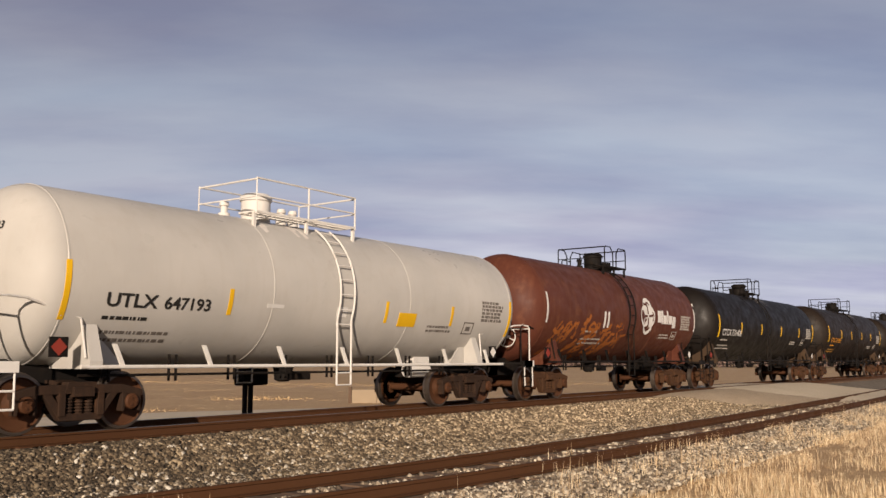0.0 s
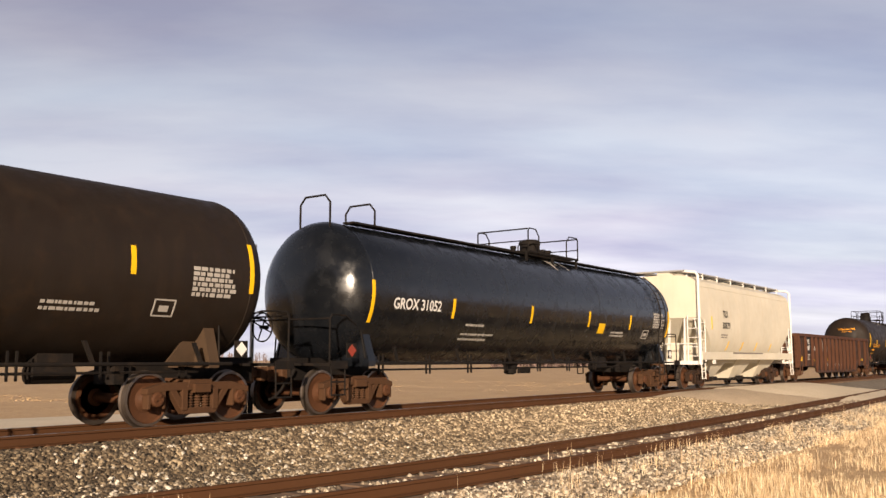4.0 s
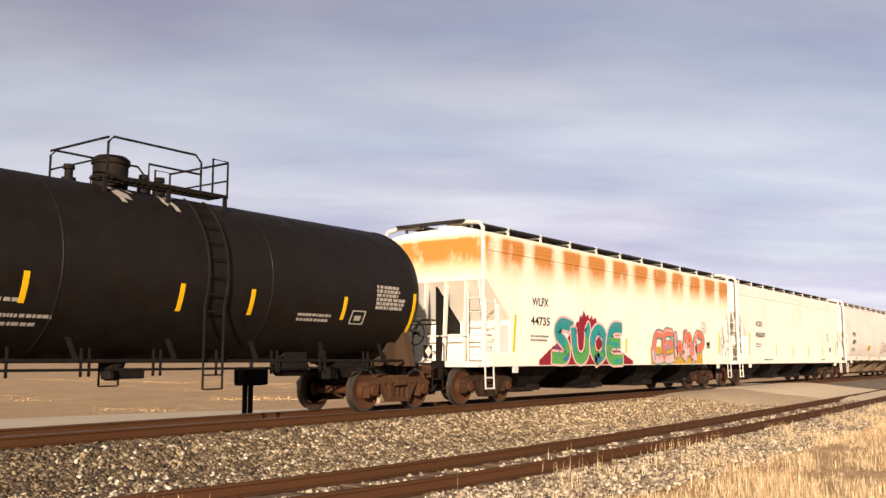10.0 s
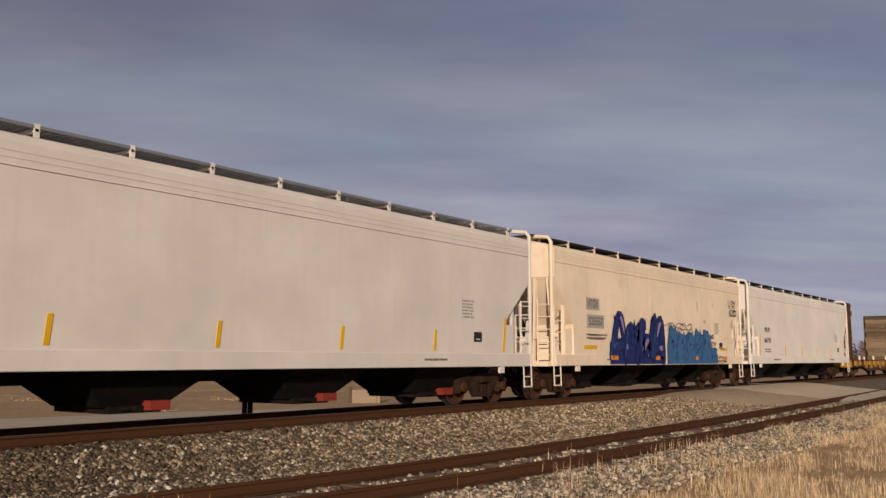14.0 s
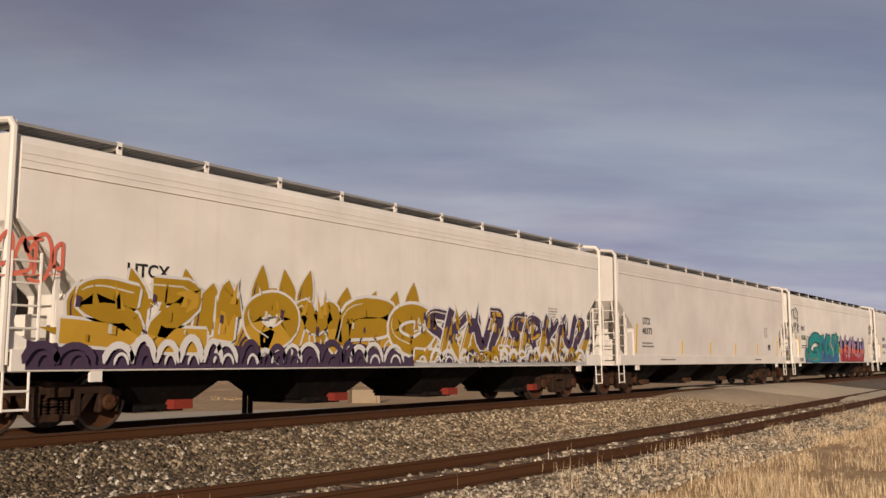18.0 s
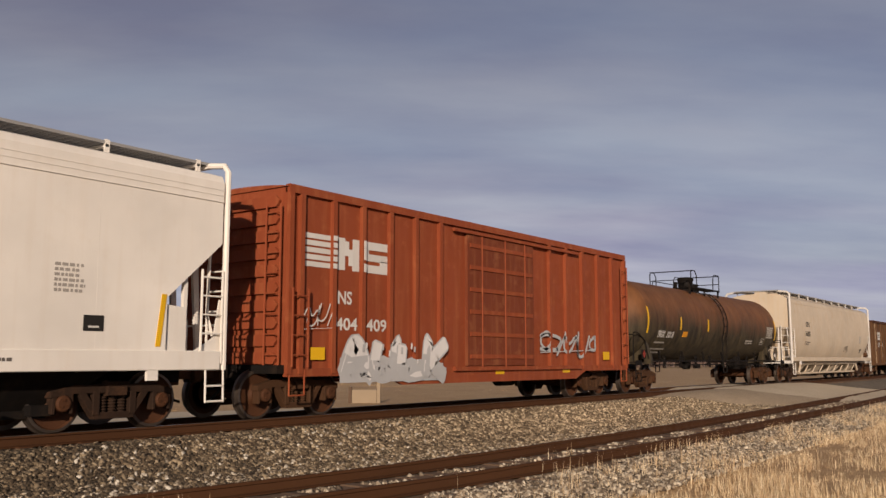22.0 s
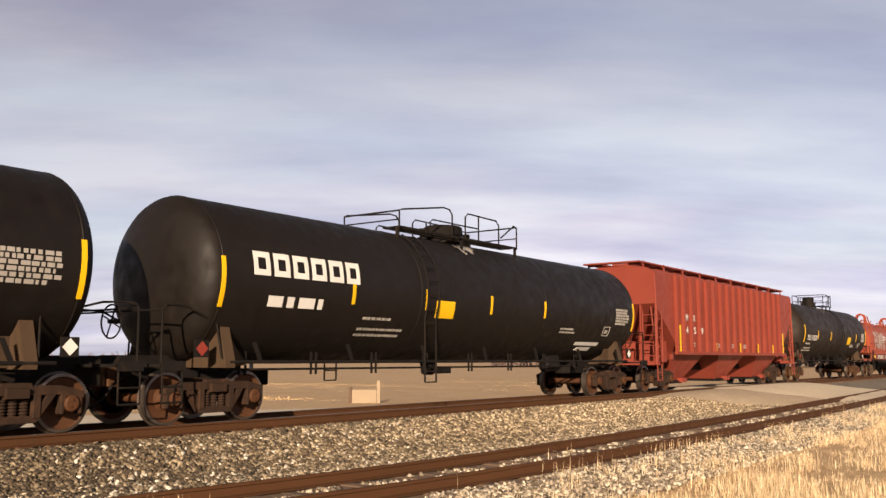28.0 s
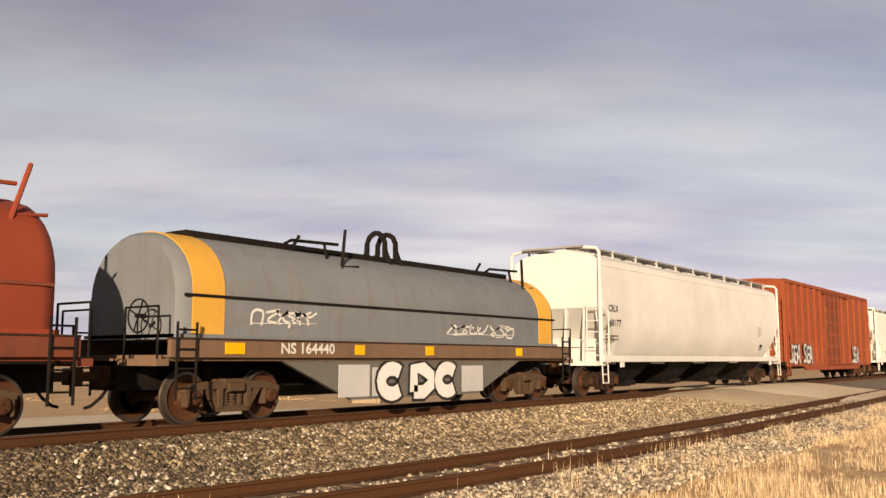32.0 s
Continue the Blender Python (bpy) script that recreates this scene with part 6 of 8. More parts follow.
# ---------------------------------------------------------------- stones, weeds, grass
def bed_z(x, y):
    """Top of the stone beds, for arrays."""
    main = np.interp(y, [9, 10.35, 10.4, 11.2, 12.3, 15.6, 17.4], [-2, -.74, -.72, -.62, -.25, -.25, -.62]) + .035
    d = np.abs(y - np.interp(x, [-60, 0, 6.5, 8.5, 10.5, 13, 17, 22, 30, 43, 60, 120], [9.1, 9.0, 8.6, 8.32, 8.12, 7.97, 7.93, 7.98, 8.18, 8.62, 9.3, 11.9]))
    side = np.interp(d, [0, 1.3, 1.8, 2.6, 2.7], [-.65, -.65, -.68, -.77, -3])
    return np.maximum(main, side)


CUBE = np.array([(-1, -1, -1), (1, -1, -1), (1, 1, -1), (-1, 1, -1), (-1, -1, 1), (1, -1, 1), (1, 1, 1), (-1, 1, 1)]) * .5
CUBE_F = np.array([(0, 3, 2, 1), (4, 5, 6, 7), (0, 1, 5, 4), (1, 2, 6, 5), (2, 3, 7, 6), (3, 0, 4, 7)])


def turned(rng, n):
    q = rng.normal(size=(n, 4))
    q /= np.linalg.norm(q, axis=1)[:, None]
    w, x, y, z = q.T
    return np.stack([np.stack([1 - 2 * (y * y + z * z), 2 * (x * y - z * w), 2 * (x * z + y * w)], 1), np.stack([2 * (x * y + z * w), 1 - 2 * (x * x + z * z), 2 * (y * z - x * w)], 1),
                     np.stack([2 * (x * z - y * w), 2 * (y * z + x * w), 1 - 2 * (x * x + y * y)], 1)], 1)


def stones(name, label, spots, size, mat, seed):
    rng = np.random.default_rng(seed)
    n = len(spots)
    dims = size[:, None] * rng.uniform(.65, 1.25, (n, 3))
    v = CUBE[None] * (1 + rng.uniform(-.28, .28, (n, 8, 3))) * dims[:, None]
    v = np.einsum("nij,nkj->nki", turned(rng, n), v) + spots[:, None]
    f = CUBE_F[None] + (np.arange(n) * 8)[:, None, None]
    me = bpy.data.meshes.new(name)
    me.vertices.add(n * 8), me.loops.add(n * 24), me.polygons.add(n * 6)
    me.vertices.foreach_set("co", v.reshape(-1))
    me.loops.foreach_set("vertex_index", f.reshape(-1).astype(np.int32))
    me.polygons.foreach_set("loop_start", np.arange(0, n * 24, 4, dtype=np.int32))
    me.update(calc_edges=True)
    me.materials.append(mat)
    return tagged(new(name, me), label, "ballast", kind="stuff")


STONE = island_mat("crushed_limestone", (0.050, 0.036, 0.022), (0.48, 0.405, 0.30), .9, (0.15, 0.113, 0.074), True)
PALE = island_mat("pale_crushed_limestone", (0.07, 0.050, 0.033), (0.66, 0.575, 0.44), .9, (0.28, 0.22, 0.152))
rng = np.random.default_rng(7)


def strewn(n, x0, x1, y0, y1, keep, size, near=True):
    x = x0 + (x1 - x0) * (rng.random(n) ** (1.35 if near else 1.0))
    y = rng.uniform(y0, y1, n)
    ok = keep(x, y)
    x, y = x[ok], y[ok]
    s = size * rng.uniform(.65, 1.35, len(x))
    return np.stack([x, y, bed_z(x, y) + s * rng.uniform(-.05, .28, len(x))], 1), s


def off_road(x, y):
    return (x + 2.76 * (y - 12.95) < 29.5) & (x + 1.75 * (y - 14.4) < 33.0)


p, s = strewn(70000, 3.5, 44, 10.2, 12.86, off_road, .05)
stones("ballast_stones", "loose grey and white crushed stones along the main track", p, s, STONE, 1)
p, s = strewn(18000, 4, 40, 13.3, 16.6, lambda x, y: off_road(x, y) & (np.abs(y - 14.67) > .12), .062)
stones("track_stones", "crushed stones between the rails of the main track", p, s, STONE, 2)
SY = lambda x: np.interp(x, [-60, 0, 6.5, 8.5, 10.5, 13, 17, 22, 30, 43, 60, 120], [9.1, 9.0, 8.6, 8.32, 8.12, 7.97, 7.93, 7.98, 8.18, 8.62, 9.3, 11.9])
p, s = strewn(80000, 5, 46, 5.3, 12.0, lambda x, y: (np.abs(y - SY(x)) < 2.6) & (np.abs(np.abs(y - SY(x)) - .7525) > .17) & ((np.abs(y - SY(x)) > 1.0 + .18 * np.sin(x * 2.3)) | (np.sin(x * 5.1 + y * 7) * np.sin(x * 1.7 - y * 3) > .35)) & (x + 1.75 * (y - 14.4) < 33.5), .047)
stones("siding_stones", "pale crushed stones round the siding", p, s, PALE, 3)

# the nearest stones, one by one
loose = tagged(new("loose_stones"), "loose white and grey stones on the ballast shoulder", "ballast", kind="structure")
STONE1 = random_mat("loose_limestone", (0.20, 0.165, 0.12), (0.66, 0.60, 0.50), .9)
shapes = []
for k in range(6):
    r = random.Random(k)
    bm = bmesh.new()
    bmesh.ops.create_icosphere(bm, subdivisions=1, radius=.5)
    for q in bm.verts:
        q.co = Vector((q.co.x * 1.15, q.co.y, q.co.z * .75)) * r.uniform(.72, 1.15)
    shapes.append(mesh_of("stone", bm, STONE1, False))
rnd = random.Random(12)
for k in range(280):
    x = 7.2 + 8 * rnd.random() ** 1.4
    y = rnd.uniform(9.9, 12.4)
    s = rnd.uniform(.055, .085)
    ob = hung("stone", shapes[k % 6], loose, pose(x, y, float(bed_z(np.array([x]), np.array([y]))[0]) + .3 * s + .012, rnd.uniform(0, 360), rnd.uniform(0, 360), rnd.uniform(0, 360)))
    ob.scale = (s, s, s)


def blades(name, label, roots, height, width, mat, seed, lean=.35):
    rng2 = np.random.default_rng(seed)
    n = len(roots)
    a = rng2.uniform(0, 6.28, n)
    out = np.stack([np.cos(a), np.sin(a)], 1)
    bend = (rng2.random(n) ** 1.5) * lean * height
    side = np.stack([-np.sin(a + rng2.uniform(-1, 1, n)), np.cos(a)], 1) * (width / 2)[:, None]
    v = np.zeros((n, 5, 3))
    for k, (t, wd) in enumerate(((0, 1), (0, -1), (.55, .8), (.55, -.8), (1, 0))):
        v[:, k, :2] = roots[:, :2] + out * (bend * t * t)[:, None] + side * wd
        v[:, k, 2] = roots[:, 2] + height * t * (1 - .12 * t * (bend / np.maximum(height, .01)))
    f = np.array([[0, 1, 3], [0, 3, 2], [2, 3, 4]])[None] + (np.arange(n) * 5)[:, None, None]
    me = bpy.data.meshes.new(name)
    me.vertices.add(n * 5), me.loops.add(n * 9), me.polygons.add(n * 3)
    me.vertices.foreach_set("co", v.reshape(-1))
    me.loops.foreach_set("vertex_index", f.reshape(-1).astype(np.int32))
    me.polygons.foreach_set("loop_start", np.arange(0, n * 9, 3, dtype=np.int32))
    me.update(calc_edges=True)
    me.materials.append(mat)
    return tagged(new(name, me), label, "grass", kind="stuff")


STRAW = island_mat("dry_straw_grass", (0.28, 0.16, 0.07), (0.94, 0.81, 0.57), .8, (0.68, 0.50, 0.285))
FIELDSTRAW = island_mat("dry_field_stubble", (0.34, 0.21, 0.095), (0.60, 0.44, 0.235), .9, (0.48, 0.325, 0.16))


def ground_z(x, y):
    base = np.interp(y, [-60, 0, 4.5, 6.0, 6.6, 9.8, 10.4, 11.2, 12.3, 15.6, 17.4, 18.4, 21.5, 26, 60, 400, 3000], [-1.2, -.95, -.85, -.74, -.64, -.64, -.70, -.62, -.25, -.25, -.62, -.74, -1.28, -1.34, -1.36, -1.8, -3.0])
    return base - .06


def turf(n, x0, x1, y0, y1, keep, tuft, spread, hlo, hhi, wlo, whi, name, label, mat, seed, lean=.45):
    r = np.random.default_rng(seed)
    cx, cy = r.uniform(x0, x1, n), r.uniform(y0, y1, n)
    ok = keep(cx, cy)
    cx, cy = cx[ok], cy[ok]
    wave = np.sin(cx * .9 + 1.3 * np.sin(cy * 1.1)) * np.sin(cy * 1.4 + .8 * np.sin(cx * .7))
    fine = np.sin(cx * 3.1 + cy * 1.7) * np.sin(cy * 3.7 - cx * .8)
    thick = (wave + .8 * fine + r.uniform(-.5, .5, len(cx))) > -.95
    cx, cy, wave = cx[thick], cy[thick], wave[thick]
    tall = r.uniform(.55, 1.2, len(cx)) * (.85 + .35 * wave)
    x = np.repeat(cx, tuft) + r.normal(0, spread, len(cx) * tuft)
    y = np.repeat(cy, tuft) + r.normal(0, spread, len(cx) * tuft)
    h = r.uniform(hlo, hhi, len(x)) * np.repeat(tall, tuft)
    return blades(name, label, np.stack([x, y, ground_z(x, y)], 1), h, r.uniform(wlo, whi, len(x)), mat, seed, lean)


edge = lambda x: np.interp(x, [8, 11, 15, 20, 28, 40, 60], [5.5, 5.55, 5.75, 5.9, 6.0, 6.35, 6.8])
turf(6400, 8, 46, -1, 6.8, lambda x, y: (y < edge(x) + .35 * np.sin(x * 1.9) * np.sin(x * .7)) & (y > .12 * x - .6), 26, .085, .07, .34, .0035, .0075, "dry_grass", "dense straw-coloured dry grass by the siding", STRAW, 1, .7)
turf(1700, 8, 40, 4.6, 7.1, lambda x, y: (y > edge(x) - .2) & (y < edge(x) + .8 + .4 * np.sin(x * 1.1)), 8, .06, .12, .42, .004, .007, "grass_fringe", "sparse straw tufts at the stone's edge", STRAW, 2)
turf(1500, 8, 44, -1, 6.6, lambda x, y: (y < edge(x)) & (y > .12 * x - .6), 4, .05, .20, .46, .003, .005, "grass_stalks", "thin pale seed stalks standing above the dry grass", STRAW, 6)
# weeds between the siding's rails
for k, (x, y, n) in enumerate(((6.9, 8.9, 14), (10.6, 7.5, 8), (16.6, 7.28, 16), (17.4, 7.0, 12), (19.8, 7.1, 12), (21.2, 7.6, 10), (26.0, 7.7, 10), (29.5, 7.9, 9), (12.8, 6.9, 8), (14.9, 8.0, 8))):
    r = np.random.default_rng(40 + k)
    pts = np.stack([x + r.normal(0, .30, n * 3), y + r.normal(0, .12, n * 3), np.full(n * 3, -.68)], 1)
    blades("weed_tuft", "dry weed stalks growing through the siding stones", pts, r.uniform(.10, .32, n * 3), r.uniform(.003, .007, n * 3), STRAW, 40 + k, .5)
turf(26000, 8, 130, 37.5, 120, lambda x, y: (y > .36 * x) & (y < 3.4 * x), 8, .40, .03, .08, .04, .09, "field_stubble", "dry orange-tan grass in the field", FIELDSTRAW, 3)
turf(1500, 8, 40, 17.6, 30.0, lambda x, y: (y > .36 * x) & (x < 32), 6, .10, .06, .18, .008, .016, "verge_grass", "short dry grass on the verge beyond the track", FIELDSTRAW, 4)


# ---------------------------------------------------------------- beyond the track
def wayside_mast():
    th = tagged(new("wayside_mast"), "silver antenna mast and dark equipment box on legs", "mast")
    x, y, z0 = 16.15, 18.0, -.72
    th.location = (x, y, z0)
    for dx in (-.09, .10):
        part("leg", box(bmesh.new(), dx - .045, dx + .045, -.05, .05, 0, 1.22), FRAME, th, "", False)
    bm = box(bmesh.new(), -.30, .52, -.22, .22, 1.18, 1.62)
    bmesh.ops.bevel(bm, geom=bm.edges[:], offset=.03, segments=2, affect="EDGES")
    part("equipment_box", bm, FRAME, th, "", False)
    part("conduit", tube(bmesh.new(), [(-.30, -.1, 1.3), (-.48, -.1, 1.3), (-.50, -.1, 1.55)], .04, 8), FRAME, th)
    part("base_plate", box(bmesh.new(), -.3, .3, -.2, .2, -.02, .03), FRAME, th, "", False)
    part("mast", spun(bmesh.new(), [(1.6, .055), (4.0, .055), (4.02, .075), (4.86, .075), (4.88, .0001)], "z", (.10, 0, 0), 16), STEEL, th, "bright silver tube")
    bm = tube(bmesh.new(), [(-.42, 0, 4.28), (.26, 0, 4.28)], .015, 8)
    part("cross_arm", bm, FRAME, th)
    part("clamp", box(bmesh.new(), .0, .20, -.10, .10, 4.24, 4.32), FRAME, th, "", False)
    part("side_antenna", tube(bmesh.new(), [(-.36, 0, 4.0), (-.36, 0, 4.5)], .016, 8), WHITE, th)
    part("dipole_loop", tube(bmesh.new(), [(-.36, 0, 4.2), (-.48, 0, 4.22), (-.48, 0, 4.5), (-.36, 0, 4.52)], .015, 6), WHITE, th)


wayside_mast()


def culvert_headwall():
    th = tagged(new("culvert_headwall"), "pale weathered concrete culvert headwall in the field", "headwall")
    th.matrix_basis = pose(39.55, 34.2, -1.42, 0, 0, -54)
    bm = box(bmesh.new(), -.80, .62, -.14, .14, 0, .86)
    bmesh.ops.bevel(bm, geom=bm.edges[:], offset=.03, segments=1, affect="EDGES")
    part("wall", bm, CONCRETE, th, "", False)
    part("post", box(bmesh.new(), .63, .82, -.16, .16, 0, 1.36), CONCRETE, th, "", False)
    part("post", box(bmesh.new(), -.98, -.81, -.16, .16, 0, 1.0), TIEMAT, th, "dark wooden post", False)


culvert_headwall()


def far_trees():
    """Bare winter woods on the horizon: stems and crossing twigs, uneven tops."""
    mat = island_mat("bare_branches", (0.10, 0.062, 0.052), (0.19, 0.135, 0.115), .95)
    r = np.random.default_rng(21)
    verts, faces = [], []

    def stick(a, b, w):
        i = len(verts)
        side = np.array([-(b[1] - a[1] + .3), b[0] - a[0] + .2, 0.0])
        side = np.array([.62, -.78, 0]) * w
        up = np.array([0, 0, w * .3])
        verts.extend([tuple(a - side), tuple(a + side), tuple(b + side * .3 + up), tuple(b - side * .3)])
        faces.append((i, i + 1, i + 2, i + 3))

    for k in range(760):
        u = r.random()
        az = math.radians(8 + 25 * u / .62 if u < .62 else 33 + 47 * (u - .62) / .38)
        far = r.uniform(300, 360) if az < math.radians(33) else r.uniform(700, 900)
        x, y = far * math.cos(az), far * math.sin(az)
        z0 = float(np.interp(y, [60, 400, 3000], [-.8, -1.5, -3.0])) - .3
        tall = r.uniform(4.5, 8.5) * (1 if far < 500 else 1.15)
        base = np.array([x, y, z0])
        top = base + np.array([r.uniform(-1, 1), r.uniform(-1, 1), tall])
        stick(base, top, .22)
        for j in range(44):
            t = r.uniform(.04, .95)
            p = base + (top - base) * t
            q = p + np.array([r.uniform(-1, 1), r.uniform(-1, 1), r.uniform(.1, .8)]) * tall * .34 * (1.15 - t * .6)
            stick(p, q, r.uniform(.08, .26))
    me = bpy.data.meshes.new("far_woods")
    me.from_pydata([tuple(map(float, q)) for q in verts], [], faces)
    me.materials.append(mat)
    tagged(new("far_woods", me), "bare purplish-brown winter woods along the horizon", "trees", kind="stuff")


far_trees()
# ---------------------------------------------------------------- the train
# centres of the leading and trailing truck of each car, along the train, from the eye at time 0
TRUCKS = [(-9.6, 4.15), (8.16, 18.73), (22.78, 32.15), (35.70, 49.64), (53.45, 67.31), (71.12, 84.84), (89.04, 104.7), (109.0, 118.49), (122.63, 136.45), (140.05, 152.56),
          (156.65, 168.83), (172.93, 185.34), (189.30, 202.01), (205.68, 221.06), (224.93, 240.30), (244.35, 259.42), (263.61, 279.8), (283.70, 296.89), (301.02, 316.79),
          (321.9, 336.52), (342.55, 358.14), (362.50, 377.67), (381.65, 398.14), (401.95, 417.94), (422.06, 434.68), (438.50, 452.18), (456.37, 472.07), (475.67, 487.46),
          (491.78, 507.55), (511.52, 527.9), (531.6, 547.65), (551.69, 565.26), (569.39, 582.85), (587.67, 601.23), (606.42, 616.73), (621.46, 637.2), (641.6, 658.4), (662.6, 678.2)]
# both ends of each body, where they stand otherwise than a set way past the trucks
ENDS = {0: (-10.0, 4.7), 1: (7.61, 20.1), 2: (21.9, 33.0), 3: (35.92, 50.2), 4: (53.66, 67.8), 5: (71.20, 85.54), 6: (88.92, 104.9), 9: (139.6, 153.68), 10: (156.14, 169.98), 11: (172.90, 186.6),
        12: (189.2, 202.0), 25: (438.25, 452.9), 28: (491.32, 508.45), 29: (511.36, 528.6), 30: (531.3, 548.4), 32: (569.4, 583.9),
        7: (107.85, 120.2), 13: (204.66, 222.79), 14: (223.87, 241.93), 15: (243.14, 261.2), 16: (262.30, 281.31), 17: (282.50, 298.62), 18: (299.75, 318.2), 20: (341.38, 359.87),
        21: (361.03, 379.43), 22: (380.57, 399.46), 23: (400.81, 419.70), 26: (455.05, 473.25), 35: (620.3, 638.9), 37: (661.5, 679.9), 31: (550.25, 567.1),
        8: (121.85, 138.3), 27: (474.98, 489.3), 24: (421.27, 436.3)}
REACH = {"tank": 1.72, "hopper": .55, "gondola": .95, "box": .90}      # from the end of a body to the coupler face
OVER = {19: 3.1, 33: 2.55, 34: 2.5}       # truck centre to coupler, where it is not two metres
TRAIN = []     # thing, place along the train at time 0


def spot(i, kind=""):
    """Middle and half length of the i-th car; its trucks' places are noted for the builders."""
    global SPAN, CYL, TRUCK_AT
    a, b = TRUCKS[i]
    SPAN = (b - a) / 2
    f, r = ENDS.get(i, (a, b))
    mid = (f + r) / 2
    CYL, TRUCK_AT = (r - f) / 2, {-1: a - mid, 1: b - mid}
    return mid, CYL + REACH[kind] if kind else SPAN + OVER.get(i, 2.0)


def join(car, at):
    TRAIN.append((car, at))


def add_tank(i, label, shell, fit, texts=(), ink=None, R=1.52, zc=2.6, **kw):
    mid, half = spot(i, "tank")
    cyl = CYL
    # reflectors: a tall one by each head, short ones between, at their places along the train
    tall, low, places = kw.pop("marks", (-.5, -.3, ()))
    stripes = [(x, tall, .90) for x in (-cyl, cyl) if tall is not None] + [(x - mid, low, .46) for x in places]
    for key in ("plat",):
        a, b = kw.get(key, (mid - 1.3, mid + 1.3))
        kw[key] = (a - mid, b - mid)
    kw["ladder"], kw["dome"] = kw.get("ladder", mid) - mid, kw.get("dome", mid) - mid
    car, surf = tank_car(label, half, R, zc, shell, fit, stripes=stripes, **kw)
    for body, s, z, w, h in texts:
        letter(car, body, s - mid, z, w, h, ink or INKW, surf)
    if texts:
        head_letter(car, " ".join(q[0] for q in texts), cyl, R, zc, .35, zc + R * .42, 1.0, .13, ink or INKW, kw.get("head", .78))
        head_letter(car, "- -- ---", cyl, R, zc, .15, zc + R * .34, .6, .03, ink or INKW, kw.get("head", .78))
    # stencilled data below the number, the test panel by the end and the small framed panel
    lx = (texts[0][1] - mid) if texts else -cyl * .55
    small_print(car, lx, (texts[0][2] if texts else zc - R * .30) - .20, 1, 1.0, .055, ink or INKDIM, surf, i)
    small_print(car, lx - .05, (texts[0][2] if texts else zc - R * .30) - .42, 2, 1.6, .05, INKYDIM if ink is INKY else INKGREY if shell is PALETANK else INKDIM, surf, i + 20, 2.4)
    small_print(car, cyl - 1.30, zc + R * .02, 6, .95, .065, INKDIM if shell is not PALETANK else INKGREY, surf, i + 50, 1.35)
    small_print(car, cyl * .45, zc - R * .42, 2, 1.0, .05, INKDIM if shell is not PALETANK else INKGREY, surf, i + 90)
    q = cyl - 2.0
    for dx, dz, w, h in ((0, 0, .42, .025), (0, .26, .42, .025), (0, 0, .025, .28), (.40, 0, .025, .28), (.12, .08, .18, .10)):
        plate(car, q + dx, zc - R * .5 + dz, w, h, INKDIM if shell is not PALETANK else INKGREY, surf, "panel_frame")
    join(car, mid)
    return car, surf, mid, cyl


add_tank(0, "black tank car with dusty paint", BLACK, FRAME, plat=(-4.02, -1.42), ladder=-2.12, dome=-2.72, marks=(-0.5, -0.3, (-6.72, -4.02, -1.12, 1.78, )))
c, f, mid, cyl = add_tank(1, "pale grey tank car with white railings and black lettering", PALETANK, WHITE, (("UTLX", 8.30, 1.95, .95, .22), ("647193", 9.38, 1.95, .95, .21)), INKK, R=1.46, zc=2.47, rail_style=1, dusty="dark", plat=(11.82, 14.67), ladder=13.71, dome=12.58, marks=(-0.75, -0.56, (10.77, 15.11, 17.54, )))
plate(c, 15.55 - mid, 1.85, .62, .30, YELLOW, f, "placard", "yellow placard")
plate(c, 13.55 - mid, 1.98, .30, .20, INKW, f)
plate(c, 11.65 - mid, 2.08, .42, .07, INKW, f)
c, f, mid, cyl = add_tank(2, "maroon tank car with a white flower emblem and rust-orange scars", MAROON, FRAME, R=1.54, zc=2.6, dusty=False, rail_style=3, plat=(26.96, 28.55), ladder=27.36, dome=27.82, marks=(None, -0.3, ()))
bm = bmesh.new()
for k in range(4):
    a = k * math.pi / 2
    ex, ez = 28.76 + .22 * math.cos(a) - mid, 2.58 + .26 * math.sin(a)
    patch(bm, [(ex + .36 * math.cos(q), ez + .36 * math.sin(q)) for q in np.linspace(0, 6.0, 20)], f, .014 + .0007 * k, 0)
for k in range(4):
    a = k * math.pi / 2 + .0
    ribbon(bm, [(28.76 - mid + r * math.cos(a + .25 * r), 2.58 + r * math.sin(a + .25 * r)) for r in np.linspace(.06, .42, 6)], .075, f, .021, 1)
    ribbon(bm, arc(28.76 - mid + .30 * math.cos(a), 2.58 + .30 * math.sin(a), .16, .16, a + 1.2, a - 1.2, 8), .055, f, .023, 1)
part("emblem", bm, [INKW, MAROON], c, "white four-lobed flower emblem", False)
for k, (dx, w, h, dz) in enumerate(((0, .30, .40, .04), (.34, .13, .46, 0), (.52, .24, .30, 0), (.82, .10, .46, 0), (.98, .26, .30, 0), (1.30, .26, .40, -.12))):
    plate(c, 29.62 - mid + dx, 2.36 + dz, w, h, INKW, f, "word_shape")
for x in (-1.95, -1.7, 1.35, 1.58):
    plate(c, x, 2.10, .10, .50, INKW, f, "worn_stripe")
for x in (-cyl, cyl):
    plate(c, x, 2.15, .09, .85, INKW, f, "worn_stripe")
rnd = random.Random(8)
RUSTSCAR = paint("orange_rust", (0.36, 0.12, 0.03), (0.2, 0.07, 0.03), .5, .8, .4)
